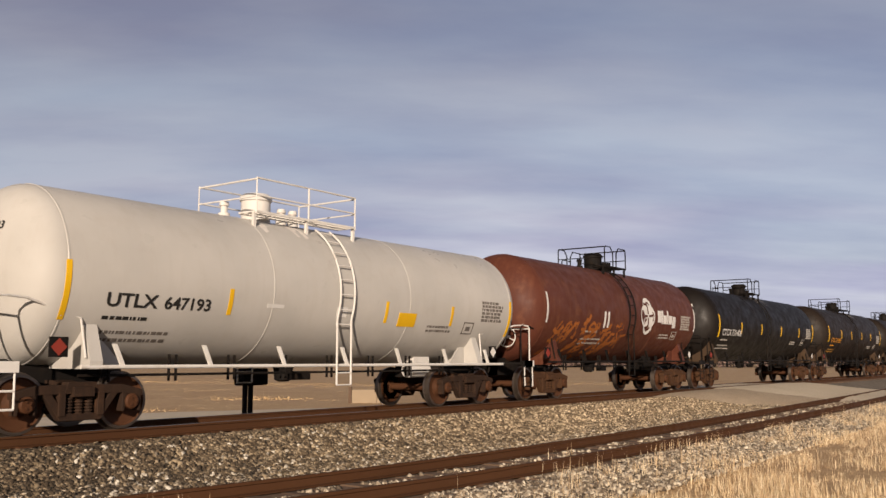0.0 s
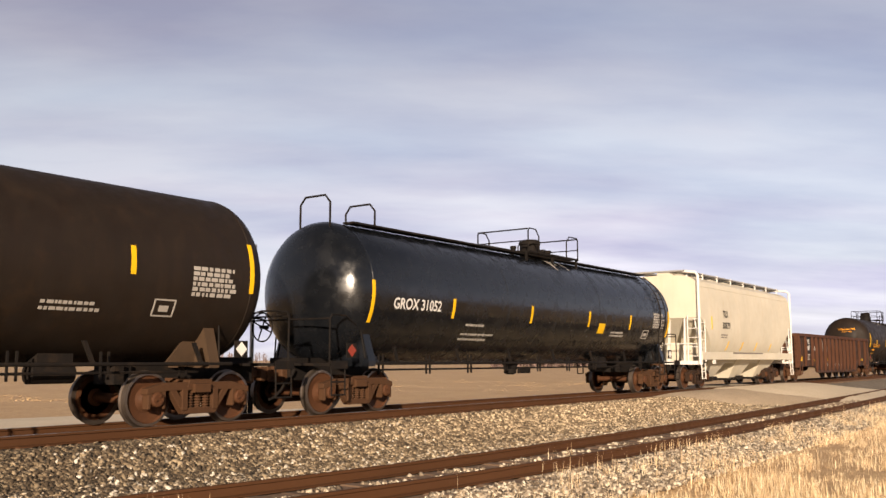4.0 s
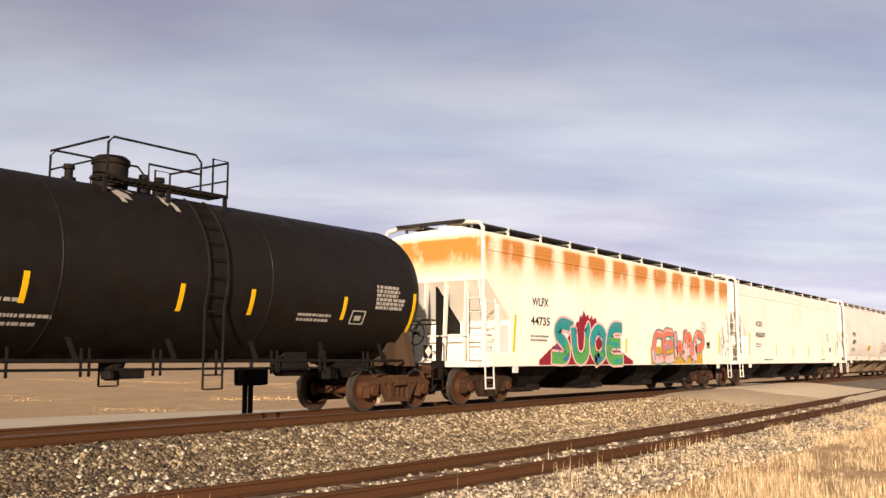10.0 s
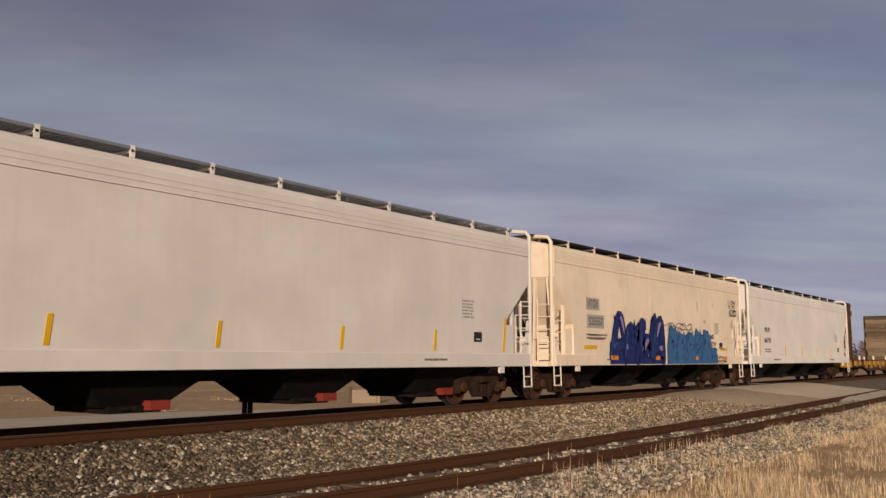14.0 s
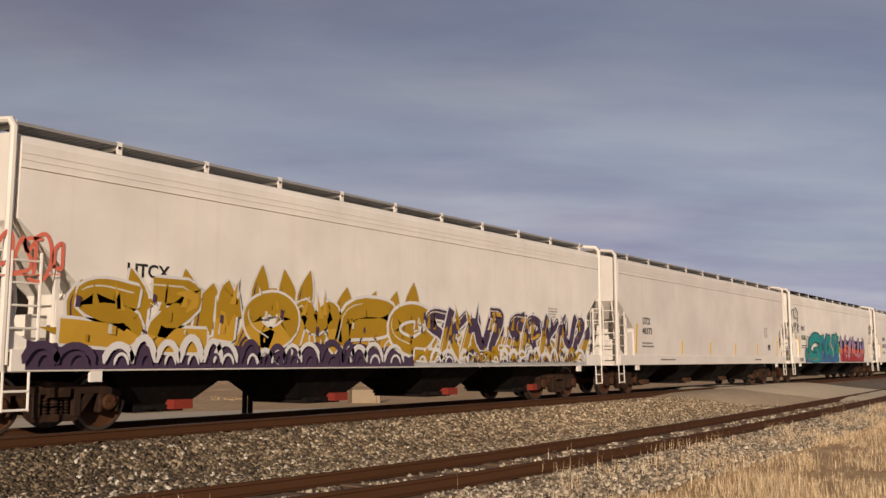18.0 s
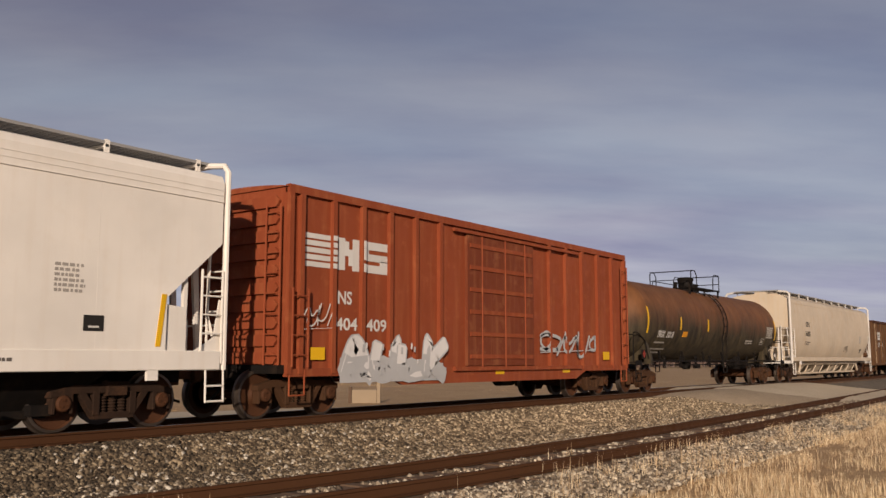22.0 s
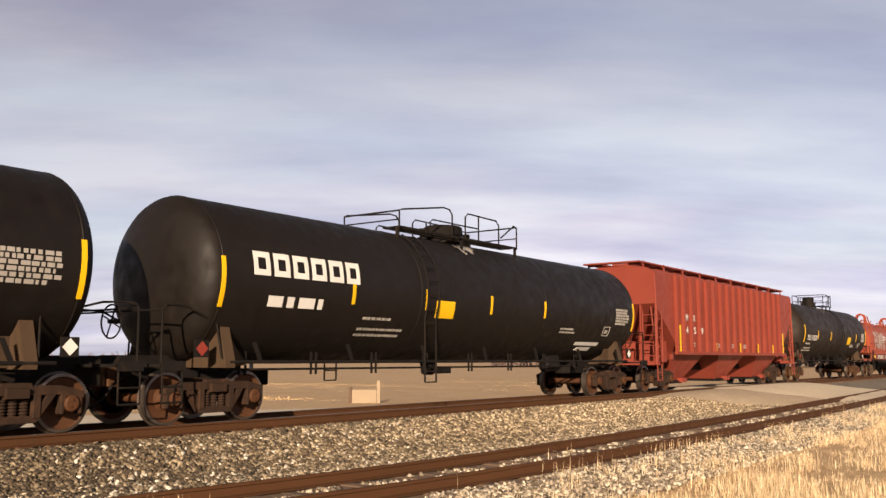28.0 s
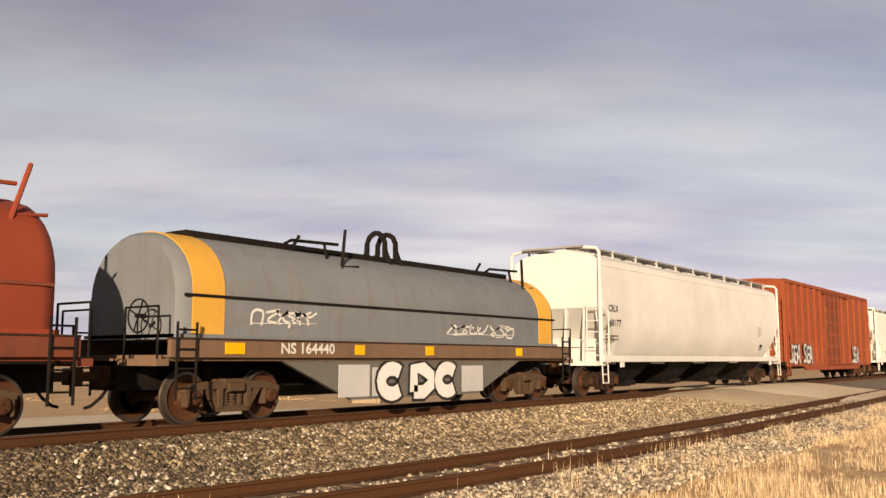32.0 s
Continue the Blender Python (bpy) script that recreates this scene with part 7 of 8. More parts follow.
for k in range(60):
    bm = bmesh.new()
    x, z = rnd.uniform(-cyl + .2, -.6), rnd.uniform(1.35, 2.2) - .25 * rnd.random()
    ribbon(bm, [(x + rnd.uniform(-.05, .05) + q * rnd.uniform(.2, .5), z + q * rnd.uniform(-.1, .35)) for q in np.linspace(0, 1, 5)], rnd.uniform(.03, .13), f, .012, 0)
    part("rust_scar", bm, RUSTSCAR, c, "orange rust scar", False)
add_tank(3, "black tank car with white lettering", BLACK, FRAME, (("CTCX 731406", 36.3, 2.1, 2.35, .27),), rail_style=3, plat=(41.72, 43.41), ladder=42.29, dome=43.09, marks=(-0.57, -0.37, (38.65, 41.45, 44.48, 47.57, )))
add_tank(4, "black tank car with amber lettering", BLACK2, FRAME, (("UTLX 211882", 54.2, 2.1, 2.2, .25),), INKY, R=1.56, rail_style=3, plat=(59.18, 62.31), ladder=60.20, dome=61.31, marks=(-0.48, -0.24, (56.58, 59.16, 61.98, 64.65, )))
c, f, mid, cyl = add_tank(5, "black tank car with a white spray-paint scrawl", BLACK2, FRAME, (("TILX 312351", 72.0, 2.14, 1.95, .26),), R=1.55, rail_style=0, plat=(77.93, 79.74), ladder=79.10, dome=78.18, marks=(-0.3, -0.13, (74.03, 77.08, 79.88, 83.06, )))
hatch(c, 74.1 - mid, 76.3 - mid, 1.5, 2.5, INKW, f, 5, 11, .045)
glossy = add_tank(6, "glossy black tank car", GLOSS, FRAME, R=1.56, rail_style=3, plat=(96.47, 99.47), ladder=104.17, dome=98.00, marks=(-0.7, -0.51, (91.87, 95.50, 98.87, 101.77, )))
c, f, mid, cyl = glossy
for y in (-.62, .62):
    part("roof_walk", box(bmesh.new(), -cyl + .2, cyl - .2, y - .16, y + .16, 4.10, 4.14), FRAME, c, "", False)
for x in (-cyl - .2, -cyl + 1.3):
    part("grab_hoop", tube(bmesh.new(), [(x, -.45, 4.0), (x, -.45, 4.55), (x, -.30, 4.72), (x, .30, 4.72), (x, .45, 4.55), (x, .45, 4.0)], .025, 7), FRAME, c)
letter(c, "GROX 31052", 89.6 - mid, 2.22, 1.75, .25, INKW, f), plate(c, 99.55 - mid, 1.92, .42, .3, YELLOW, f, "placard", "yellow placard")
# tan cement hopper
mid, half = spot(7, "hopper")
c, f = covered_hopper("dusty cream round-sided covered hopper car with black lettering", half, DUSTCREAM, "round", 3, 4.22, (1.12, 1.42), WHITE, FRAME, GRATE, 1.9, bay_mat=DUSTCREAM)
letter(c, "TILX", 110.43 - mid, 2.81, .62, .27, INKK, f), letter(c, "30879", 110.33 - mid, 2.35, .92, .27, INKK, f)
small_print(c, 110.2 - mid, 2.08, 2, .9, .05, INKGREY, f, 3)
small_print(c, -2.6, 1.36, 1, 5.2, .06, INKGREY, lambda z: -1.632, 31)
yellow_marks(c, f, (-5.2 + .3,), 2.3, .5), yellow_marks(c, f, (-2.9, -1.1, .8, 2.9), 1.5, .36, .12)
join(c, mid)
# low gondola
mid, half = spot(8, "gondola")
c, f = gondola("rusted black gondola car with faded white letters on its panels", half, 2.42, GONDBLACK, RIB, [q - mid for q in (121.82, 123.05, 124.36, 125.23, 126.13, 127.04, 127.91, 128.8, 129.7, 130.6, 131.5, 132.4, 133.3, 134.23, 135.6, 137.2)])
plate(c, 123.13 - mid, 1.48, 1.14, .78, MATS["spray_black"], f, "repainted_patch", "black repainted patch")
fp = lambda z: f(z) - .010
letter(c, "NS", 123.50 - mid, 1.92, .42, .26, INKW, fp), letter(c, "187", 123.40 - mid, 1.60, .63, .26, INKW, fp), letter(c, "690", 124.50 - mid, 1.60, .60, .25, INKW, f)
rnd = random.Random(3)
for k in range(9):
    # worn strokes of one tall letter to a panel, flaked into pieces
    x, bm = 126.36 - mid + k * .885, bmesh.new()
    worn = (.35, .3, .55, .6, .5, .45, .5, .65, .1)[k]
    strokes = [((0, .5, 0, 1), (.36, .5, 0, 1), (0, .5, .36, .5)), ((0, 0, .36, 0), (0, 1, .36, 1), (0, .1, 0, .9), (.36, .1, .36, .9)), ((0, 0, 0, 1), (0, .05, .36, .95), (.36, 0, .36, 1))][(1, 1, 0, 2, 0, 1, 0, 2, 2)[k]]
    for x0, v0, x1, v1 in strokes:
        n = 6
        for i in range(n):
            if rnd.random() < worn * .55:
                continue
            a, b = i / n, (i + rnd.uniform(.75, 1.02)) / n
            q = [(x + x0 + (x1 - x0) * u + rnd.uniform(-.012, .012), 1.52 + .60 * (v0 + (v1 - v0) * u)) for u in (a, b)]
            tapered(bm, q, .12 * rnd.uniform(.7, 1.05), f, .012, 0, 0, .85)
    tagged(part("faded_letter_shape", bm, INKDIM if k < 8 else INKW, c, "flaked white letter strokes", False), kind="stuff")
for k, d in enumerate("67050"):
    letter(c, d, 127.28 - mid + k * .89, .76, .34, .36, INKW, f)
for x, w in ((122.1, .42), (124.5, .40), (127.3, .38), (129.92, .36), (133.5, .30), (136.4, .26)):
    plate(c, x - mid, 1.06, w, .22 if w > .41 else .13, YELLOW, f, "reflector", "yellow reflective strip")
small_print(c, 123.3 - mid, 1.35, 3, .7, .06, INKDIM, f, 81), small_print(c, 125.2 - mid, 1.2, 2, .5, .05, INKDIM, f, 82)
join(c, mid)
add_tank(9, "dusty black tank car with amber lettering", BLACK2, FRAME, (("UTLX", 140.46, 1.95, .92, .24), ("661338", 141.64, 1.95, .98, .22)), INKY, R=1.46, zc=2.46, rail_style=0, plat=(145.31, 147.59), ladder=147.15, dome=145.72, marks=(-0.5, -0.47, (141.64, 144.71, 147.56, 150.28, )))
add_tank(10, "mid-grey tank car with amber lettering", GREYTANK, FRAME, (("UTLX 642005", 156.95, 2.06, 1.72, .26),), INKY, R=1.47, zc=2.5, rail_style=3, plat=(161.59, 164.02), ladder=162.46, dome=163.56, marks=(-0.93, -0.76, (158.85, 161.36, 164.74, 167.14, )))
c, f, mid, cyl = add_tank(11, "brown-dusted black tank car with white lettering", BROWNBLACK, FRAME, (("GATX 59566", 173.7, 2.14, 1.85, .24),), R=1.43, zc=2.55, rail_style=3, plat=(178.22, 179.89), ladder=178.78, dome=179.51, marks=(-0.97, -0.51, (175.88, 177.69, 180.61, 183.00, 184.33, )))
plate(c, cyl * .42, 2.0, .5, .30, YELLOW, f, "placard", "yellow placard")
add_tank(12, "black tank car with small faded lettering", BLACK, FRAME, R=1.5, zc=2.6, rail_style=0, plat=(194.56, 197.09), ladder=196.34, dome=195.19, marks=(-0.92, -0.67, (192.94, 195.68, 197.25, 199.74, )))


def add_hopper(i, label, shell, texts, ink=INKK, marks=True, **kw):
    mid, half = spot(i, "hopper")
    c, f = covered_hopper(label, half, shell, **kw)
    for body, s, z, w, h in texts:
        letter(c, body, s - mid, z, w, h, ink, f)
    hb = half - .66
    lx = (texts[-1][1] if texts else mid - hb + 2.4) - mid
    low = texts[-1][2] if texts else 2.0
    small_print(c, lx, low - .32, 2, 1.0, .055, INKGREY, f, i)
    small_print(c, hb - 3.1, 2.5, 6, .5, .045, INKDIM, f, i + 30, 1.7)
    small_print(c, -hb + 3.2, 1.10, 1, 1.4, .05, INKGREY, lambda z: f(1.2) - .03, i + 60)
    small_print(c, hb - 4.6, 1.10, 1, 1.0, .05, INKGREY, lambda z: f(1.2) - .03, i + 61)
    plate(c, hb - 2.6, 1.55, .34, .24, INKK, f, "panel"), plate(c, hb - 2.52, 1.60, .18, .03, INKW, f, "panel_line", "", .011)
    if marks:
        q = kw.get("inset", 1.12)
        yellow_marks(c, f, (-hb + q + .12,), 1.33, .95, .12), yellow_marks(c, f, (hb - q - .15,), 1.33, .85, .10)
        yellow_marks(c, f, np.linspace(-hb + 5.2, hb - 4.2, 4), 1.33, .46, .05)
    join(c, mid)
    return c, f, mid, hb


c, f, mid, hb = add_hopper(13, "cream covered hopper car with rust stains and painted letters", RUSTCREAM, (("WLPX", 206.98, 2.56, .88, .23), ("44735", 206.9, 2.04, 1.02, .23)), board=DARKGRATE, bays=4, fit=BRIGHT)
mural(c, 207.95 - mid, 212.3 - mid, .98, 2.26, "SUOE", ("spray_crimson", "spray_pink", "spray_teal", "spray_green", "spray_skyblue", "spray_blue"), lambda z: f(2.0) - .03, 11, "teal and green painted letters on a crimson cloud", (.10, .42, .62, 1.14, 1.02, .62, .30, .08), edge=.06, fat=.31)
mural(c, 214.7 - mid, 219.5 - mid, .98, 2.20, "CEWAP", ("spray_ochre", "spray_teal", "spray_coral", "spray_pink", "spray_white", "spray_lilac"), lambda z: f(2.0) - .03, 12, "coral pink painted letters on ochre", (.45, .5, .42, .40), edge=.04)
add_hopper(14, "off-white covered hopper car with black lettering", HOPWHITE, (("ACFX", 226.2, 2.58, 1.0, .23), ("458207", 226.15, 2.10, 1.45, .22)), board=DARKGRATE, bays=4)
c, f, mid, hb = add_hopper(15, "pale grey covered hopper car with a thin sprayed scrawl", HOPGREY, (("BRKX", 245.2, 2.55, .80, .24), ("20895", 245.1, 2.08, .88, .24)), kind="round", sill=(1.08, 1.32), bays=4, bay_mat=BAYTAN, gate=TRUCK, marks=False)
scrawl(c, 253.7 - mid, 255.0 - mid, 1.5, 2.35, MATS["spray_crimson"], f, 17, 5, .026), scrawl(c, 254.9 - mid, 256.0 - mid, 1.6, 2.25, MATS["spray_crimson"], f, 19, 4, .026)
plate(c, 249.60 - mid, 1.70, .72, .32, YELLOW, f, "placard", "yellow placard")
small_print(c, 249.68 - mid, 1.93, 1, .6, .05, INKK, lambda z: f(z) - .006, 15), small_print(c, 249.68 - mid, 1.77, 1, .6, .09, INKK, lambda z: f(z) - .006, 16)
for x in (245.6, 249.2, 252.34, 255.9, 258.9):
    plate(c, x - mid, 1.16, .42, .12, MATS["spray_orange"], lambda z: -1.632, "reflector", "orange reflective strip")
add_hopper(16, "grey covered hopper car with faint black lettering", HOPGREY, (("ECHX", 264.6, 2.5, .75, .22), ("67857", 264.5, 2.02, .85, .22)), ink=INKGREY, bays=4, gate=REDBIT, board=STEEL)
c, f, mid, hb = add_hopper(17, "cream covered hopper car with dark blue painted letters", HOPCREAM, (("VTGX", 284.60, 2.66, .70, .25), ("525557", 284.66, 2.14, .94, .25)), ink=INKGREY, board=DARKGRATE, bays=4, marks=False, knee=3.45)
mural(c, 286.0 - mid, 290.1 - mid, .98, 2.55, "AMWA", ("spray_navy", "spray_black", "spray_navy", "spray_navy", "spray_blue", "spray_lilac"), lambda z: f(2.0) - .03, 21, "navy blue painted letters", (.42, .5, .42, .3), spiky=.5, fat=.36)
block_letters(c, 290.6 - mid, 294.75 - mid, .98, 2.24, 5, ("spray_blue", "spray_navy", "spray_blue", "spray_white", "spray_navy", "spray_blue"), lambda z: f(2.0) - .03, 22, "packed blue block letters with navy outlines")
block_letters(c, 294.6 - mid, 295.45 - mid, .98, 1.56, 1, ("spray_blue", "spray_navy", "spray_blue", "spray_skyblue", "spray_navy", "spray_blue"), lambda z: f(1.2) - .03, 26, "packed blue block letters with navy outlines")
scrawl(c, 294.83 - mid, 295.25 - mid, 1.92, 2.12, INKK, f, 27, 3, .03), scrawl(c, 294.85 - mid, 295.45 - mid, 1.62, 1.83, INKK, f, 28, 4, .03)
scrawl(c, 295.63 - mid, 296.1 - mid, 1.17, 1.27, INKK, lambda z: f(1.2) - .03, 29, 5, .022), scrawl(c, 295.5 - mid, 296.6 - mid, 1.0, 1.12, INKK, lambda z: f(1.2) - .03, 30, 9, .022)
plate(c, 295.95 - mid, 1.48, .82, .10, YELLOW, f, "reflector", "yellow reflective strip")
for x, z, w, h in ((293.52, 2.85, .16, .55), (294.1, 2.46, .44, .2), (295.2, 3.1, .12, .28), (297.3, 2.3, .34, .5)):
    tagged(part("rust_stain", blot(x - mid, z, w, h, f, int(x * 7)), MATS["pale_rust_stain"], c, "faint orange rust stain", False), kind="stuff")
plate(c, 284.52 - mid, 2.60, .86, .36, SILLGREY, f, "repainted_patch", "grey repainted patch"), plate(c, 284.56 - mid, 2.06, 1.12, .40, SILLGREY, f, "repainted_patch", "grey repainted patch")
plate(c, 284.35 - mid, 1.43, .82, .12, YELLOW, f, "reflector", "yellow reflective strip")
small_print(c, 284.5 - mid, 1.84, 2, 1.6, .05, INKGREY, f, 172)
scrawl(c, 290.3 - mid, 293.0 - mid, 2.15, 2.45, INKK, f, 23, 8, .025), scrawl(c, 297.12 - mid, 298.0 - mid, 3.2, 3.56, INKK, f, 24, 4, .035), scrawl(c, 297.2 - mid, 298.05 - mid, 2.84, 3.18, INKK, f, 25, 5, .04)
for x in (-4.5, -1.2, 2.4, 5.6):
    plate(c, x, 1.12, .5, .13, MATS["spray_orange"], lambda z: f(1.2) - .04, "reflector", "orange reflective strip")
add_hopper(18, "clean pale grey covered hopper car with black lettering", HOPWHITE, (("WLPX", 301.9, 2.36, .82, .22), ("60193", 301.82, 1.88, .95, .23)), board=DARKGRATE, bays=4, knee=3.3)
mid, half = spot(19)
c, f = bulkhead_flat("worn yellow bulkhead flat car with a plank deck", half)
for k, (dx, w) in enumerate(((0, .22), (.30, .22), (.6, .24))):
    plate(c, 331.3 - mid + dx, .70, w, .05, INKW, f, "word_shape"), plate(c, 331.38 - mid + dx, .70, .06, .26, INKW, f, "word_shape")
for x in (-5.5, 1.5, 4.6):
    plate(c, x, .84, .36, .16, MATS["spray_orange"], f, "reflector", "orange reflective strip")
join(c, mid)
hb = half - .75
c, f, mid, hb = add_hopper(20, "off-white covered hopper car with gold and plum wild-style letters", HOPWHITE, (("UTCX", 343.3, 2.42, .8, .22),), bays=4, gate=REDBIT)
on = lambda z: f(2.0) - .03
blade_letters(c, 342.2 - mid, 350.8 - mid, 1.1, 2.78, 11, ("spray_gold", "spray_white", "spray_gold", "spray_gold", "spray_ochre", "spray_plum"), lambda z: f(2.0) - .006, 31, "gold flame-like painted letters edged in white", lean=.10, edge=.05, foot=.3, thick=.72)
mural(c, 342.3 - mid, 347.9 - mid, 1.28, 2.42, "SZIOM", ("spray_white", "spray_white", "spray_gold", "spray_ochre", "spray_cream", "spray_plum"), on, 31, "gold wild-style painted letters edged in white", spiky=.75, fat=.36, edge=.05, lean=.05)
mural(c, 348.0 - mid, 351.2 - mid, 1.25, 2.32, "PO", ("spray_white", "spray_white", "spray_gold", "spray_gold", "spray_cream", "spray_plum"), on, 35, "gold and plum painted letters edged in white", spiky=.5, fat=.30, edge=.07)
scroll_band(c, 341.7 - mid, 350.6 - mid, .98, 1.46, ("spray_plum", "spray_white", "spray_plum"), on, 33, "plum band with white scrolls")
blade_letters(c, 350.6 - mid, 358.6 - mid, 1.0, 2.36, 14, ("spray_gold", "spray_white", "spray_plum", "spray_gold", "spray_plum", "spray_white"), on, 32, "plum, gold and white wild-style painted letters", lean=.34, edge=.05, foot=.52, thick=1.0)
mural(c, 350.7 - mid, 358.6 - mid, 1.10, 2.34, "SKNZSRKNZ", ("spray_silver", "spray_white", "spray_plum", "spray_gold", "spray_cream", "spray_ochre"), lambda z: f(2.0) - .045, 32, "plum and gold wild-style painted letters", spiky=.9, fat=.29, edge=.05, lean=.22)
scroll_band(c, 350.6 - mid, 358.8 - mid, .98, 1.42, ("spray_silver", "spray_white", "spray_gold"), on, 34, "grey band with white and gold scrolls")
scrawl(c, 341.2 - mid, 342.2 - mid, 2.2, 3.0, MATS["spray_coral"], f, 36, 5, .06)
add_hopper(21, "pale grey covered hopper car with black lettering", HOPGREY, (("UTCX", 362.95, 2.28, .62, .24), ("48373", 362.9, 1.96, .80, .22)), bays=4, gate=TRUCK, knee=2.98)
c, f, mid, hb = add_hopper(22, "off-white covered hopper car with teal and red painted letters", HOPWHITE, (("EQUX", 382.4, 2.57, .68, .24), ("621033", 382.38, 2.12, .88, .24)), board=DARKGRATE, bays=4, knee=2.95)
on = lambda z: f(2.0) - .03
for x, z, r in ((383.62, 1.80, .46), (385.75, 1.95, .42), (387.75, 2.0, .42)):
    rings_of_paint(c, x - mid, z, r, INKK, f, "black sprayed arcs")
block_letters(c, 382.9 - mid, 384.1 - mid, .98, 1.72, 1, ("spray_teal", "spray_black", "spray_blue", "spray_skyblue", "spray_orange", "spray_red"), on, 40, "teal and blue painted letters outlined in black")
mural(c, 383.2 - mid, 385.7 - mid, .98, 2.58, "C", ("spray_teal", "spray_black", "spray_teal", "spray_teal", "spray_skyblue", "spray_orange"), on, 41, "teal painted letter outlined in black", fat=.20, edge=.05, lean=.16, cuts=1)
block_letters(c, 384.3 - mid, 385.6 - mid, .98, 1.78, 1, ("spray_teal", "spray_black", "spray_teal", "spray_skyblue", "spray_red", "spray_orange"), on, 46, "teal and blue painted letters outlined in black")
patch_green = ("spray_green", "spray_green", "spray_green", "spray_green", "spray_green", "spray_green")
block_letters(c, 388.7 - mid, 390.2 - mid, 1.5, 2.66, 1, patch_green, lambda z: f(2.0) - .004, 48, "green painted cloud", 0)
block_letters(c, 385.5 - mid, 389.8 - mid, .98, 2.56, 3, ("spray_teal", "spray_black", "spray_blue", "spray_skyblue", "spray_red", "spray_orange"), on, 45, "teal and blue painted letters outlined in black", .05)
bm = bmesh.new()
tapered(bm, rounded([(388.1 - mid, 2.62), (388.35 - mid, 2.5), (388.05 - mid, 1.95), (388.5 - mid, 1.72), (388.6 - mid, 1.3)]), .07, on, .04, 0, 0, .4)
tagged(part("graffiti", bm, MATS["spray_white"], c, "white curling spray-paint line", False), kind="stuff")
plate(c, 389.85 - mid, 1.52, .75, .20, YELLOW, f, "placard", "yellow placard"), plate(c, 389.85 - mid, .99, .72, .27, SILLGREY, lambda z: f(1.2) - .03, "repainted_patch", "grey repainted patch")
scrawl(c, 389.95 - mid, 390.7 - mid, 1.85, 2.15, INKK, f, 49, 5, .04)
blade_letters(c, 390.6 - mid, 396.6 - mid, .98, 2.66, 9, ("spray_red", "spray_black", "spray_lilac", "spray_coral", "spray_red", "spray_white"), on, 42, "coral red painted letters with lilac pointed tops", lean=.10, edge=.04, foot=.46, thick=.98, back=.26)
scrawl(c, 380.8 - mid, 381.9 - mid, 3.0, 3.72, INKK, f, 43, 4, .055), scrawl(c, 380.9 - mid, 382.05 - mid, 2.45, 3.0, INKK, f, 47, 4, .055), scrawl(c, 381.75 - mid, 382.47 - mid, 1.03, 1.25, INKK, lambda z: f(1.2) - .03, 50, 4, .035), scrawl(c, 398.5 - mid, 399.5 - mid, 2.65, 3.5, INKK, f, 44, 6, .035)
c, f, mid, hb = add_hopper(23, "off-white covered hopper car with mint green painted letters", HOPWHITE, (("EQUX", 402.98, 2.37, .85, .26), ("630557", 402.9, 1.93, 1.2, .26)), bays=4)
mural(c, 404.9 - mid, 412.8 - mid, .98, 2.72, "KEEYE", ("spray_mint", "spray_black", "spray_mint", "spray_mint", "spray_white", "spray_lime"), lambda z: f(2.0) - .03, 51, "mint green painted letters with a lime haze along their tops", (.45, .5, .45, .4), fat=.30, edge=.04, glow=.12)
# box car
mid, half = spot(24, "box")
BOXPOSTS = [q - mid for q in (421.63, 422.54, 423.43, 424.34, 425.24, 426.17, 431.34, 432.29, 433.3, 434.3, 435.3)]
c, f = box_car("oxide-red box car with exterior posts, plug door and white lettering", half, BOXRED, 4.46, (427.25 - mid, 430.40 - mid), BOXPOSTS)


def over_posts(x, z, w, h, name, label):
    """White paint that runs over panels and posts alike."""
    cuts = sorted({x, x + w} | {q for p in BOXPOSTS for q in (p - .055, p + .055) if x < q < x + w})
    for a, b in zip(cuts, cuts[1:]):
        on = any(abs((a + b) / 2 - p) < .055 for p in BOXPOSTS)
        plate(c, a, z, b - a, h, INKW, (lambda z: f(z) - .037) if on else (lambda z: f(z) + .056), name, label)


for k in range(5):
    over_posts(421.70 - mid, 2.94 + k * .14, .98, .10, "logo_bar", "white logo bar")
letter(c, "NS", 422.72 - mid, 2.24, .42, .27, INKW, lambda z: f(z) + .056), letter(c, "404", 422.66 - mid, 1.71, .66, .26, INKW, lambda z: f(z) + .056), letter(c, "409", 423.60 - mid, 1.71, .66, .26, INKW, lambda z: f(z) + .056)
for dx, w, h, sk in ((1.02, .20, .66, 0), (1.22, .12, .30, .30), (1.34, .12, .34, .10), (1.46, .20, .66, 0), (1.72, .86, .17, 0), (2.34, .24, .10, .17), (1.72, .86, .15, .25), (1.72, .24, .10, .40), (1.72, .86, .17, .49)):
    over_posts(421.70 - mid + dx, 2.94 + sk, w, h, "logo_shape", "white logo shape")
mural(c, 422.7 - mid, 426.2 - mid, .66, 1.62, "AULK", ("spray_silver", "spray_silver", "spray_white", "spray_silver", "spray_white", "spray_silver"), lambda z: f(z) - .042, 61, "silver painted letters", (.5, .55, .5, .4), fat=.36)
scrawl(c, 430.7 - mid, 434.0 - mid, 1.15, 2.0, MATS["spray_silver"], lambda z: f(z) - .02, 62, 6, .09), scrawl(c, 421.6 - mid, 422.6 - mid, 1.7, 2.25, INKW, lambda z: f(z) - .01, 63, 4, .03)
for x in (421.9, 434.6):
    plate(c, x - mid, 1.12, .40, .24, YELLOW, lambda z: f(z) - .004, "reflector", "yellow reflective strip")
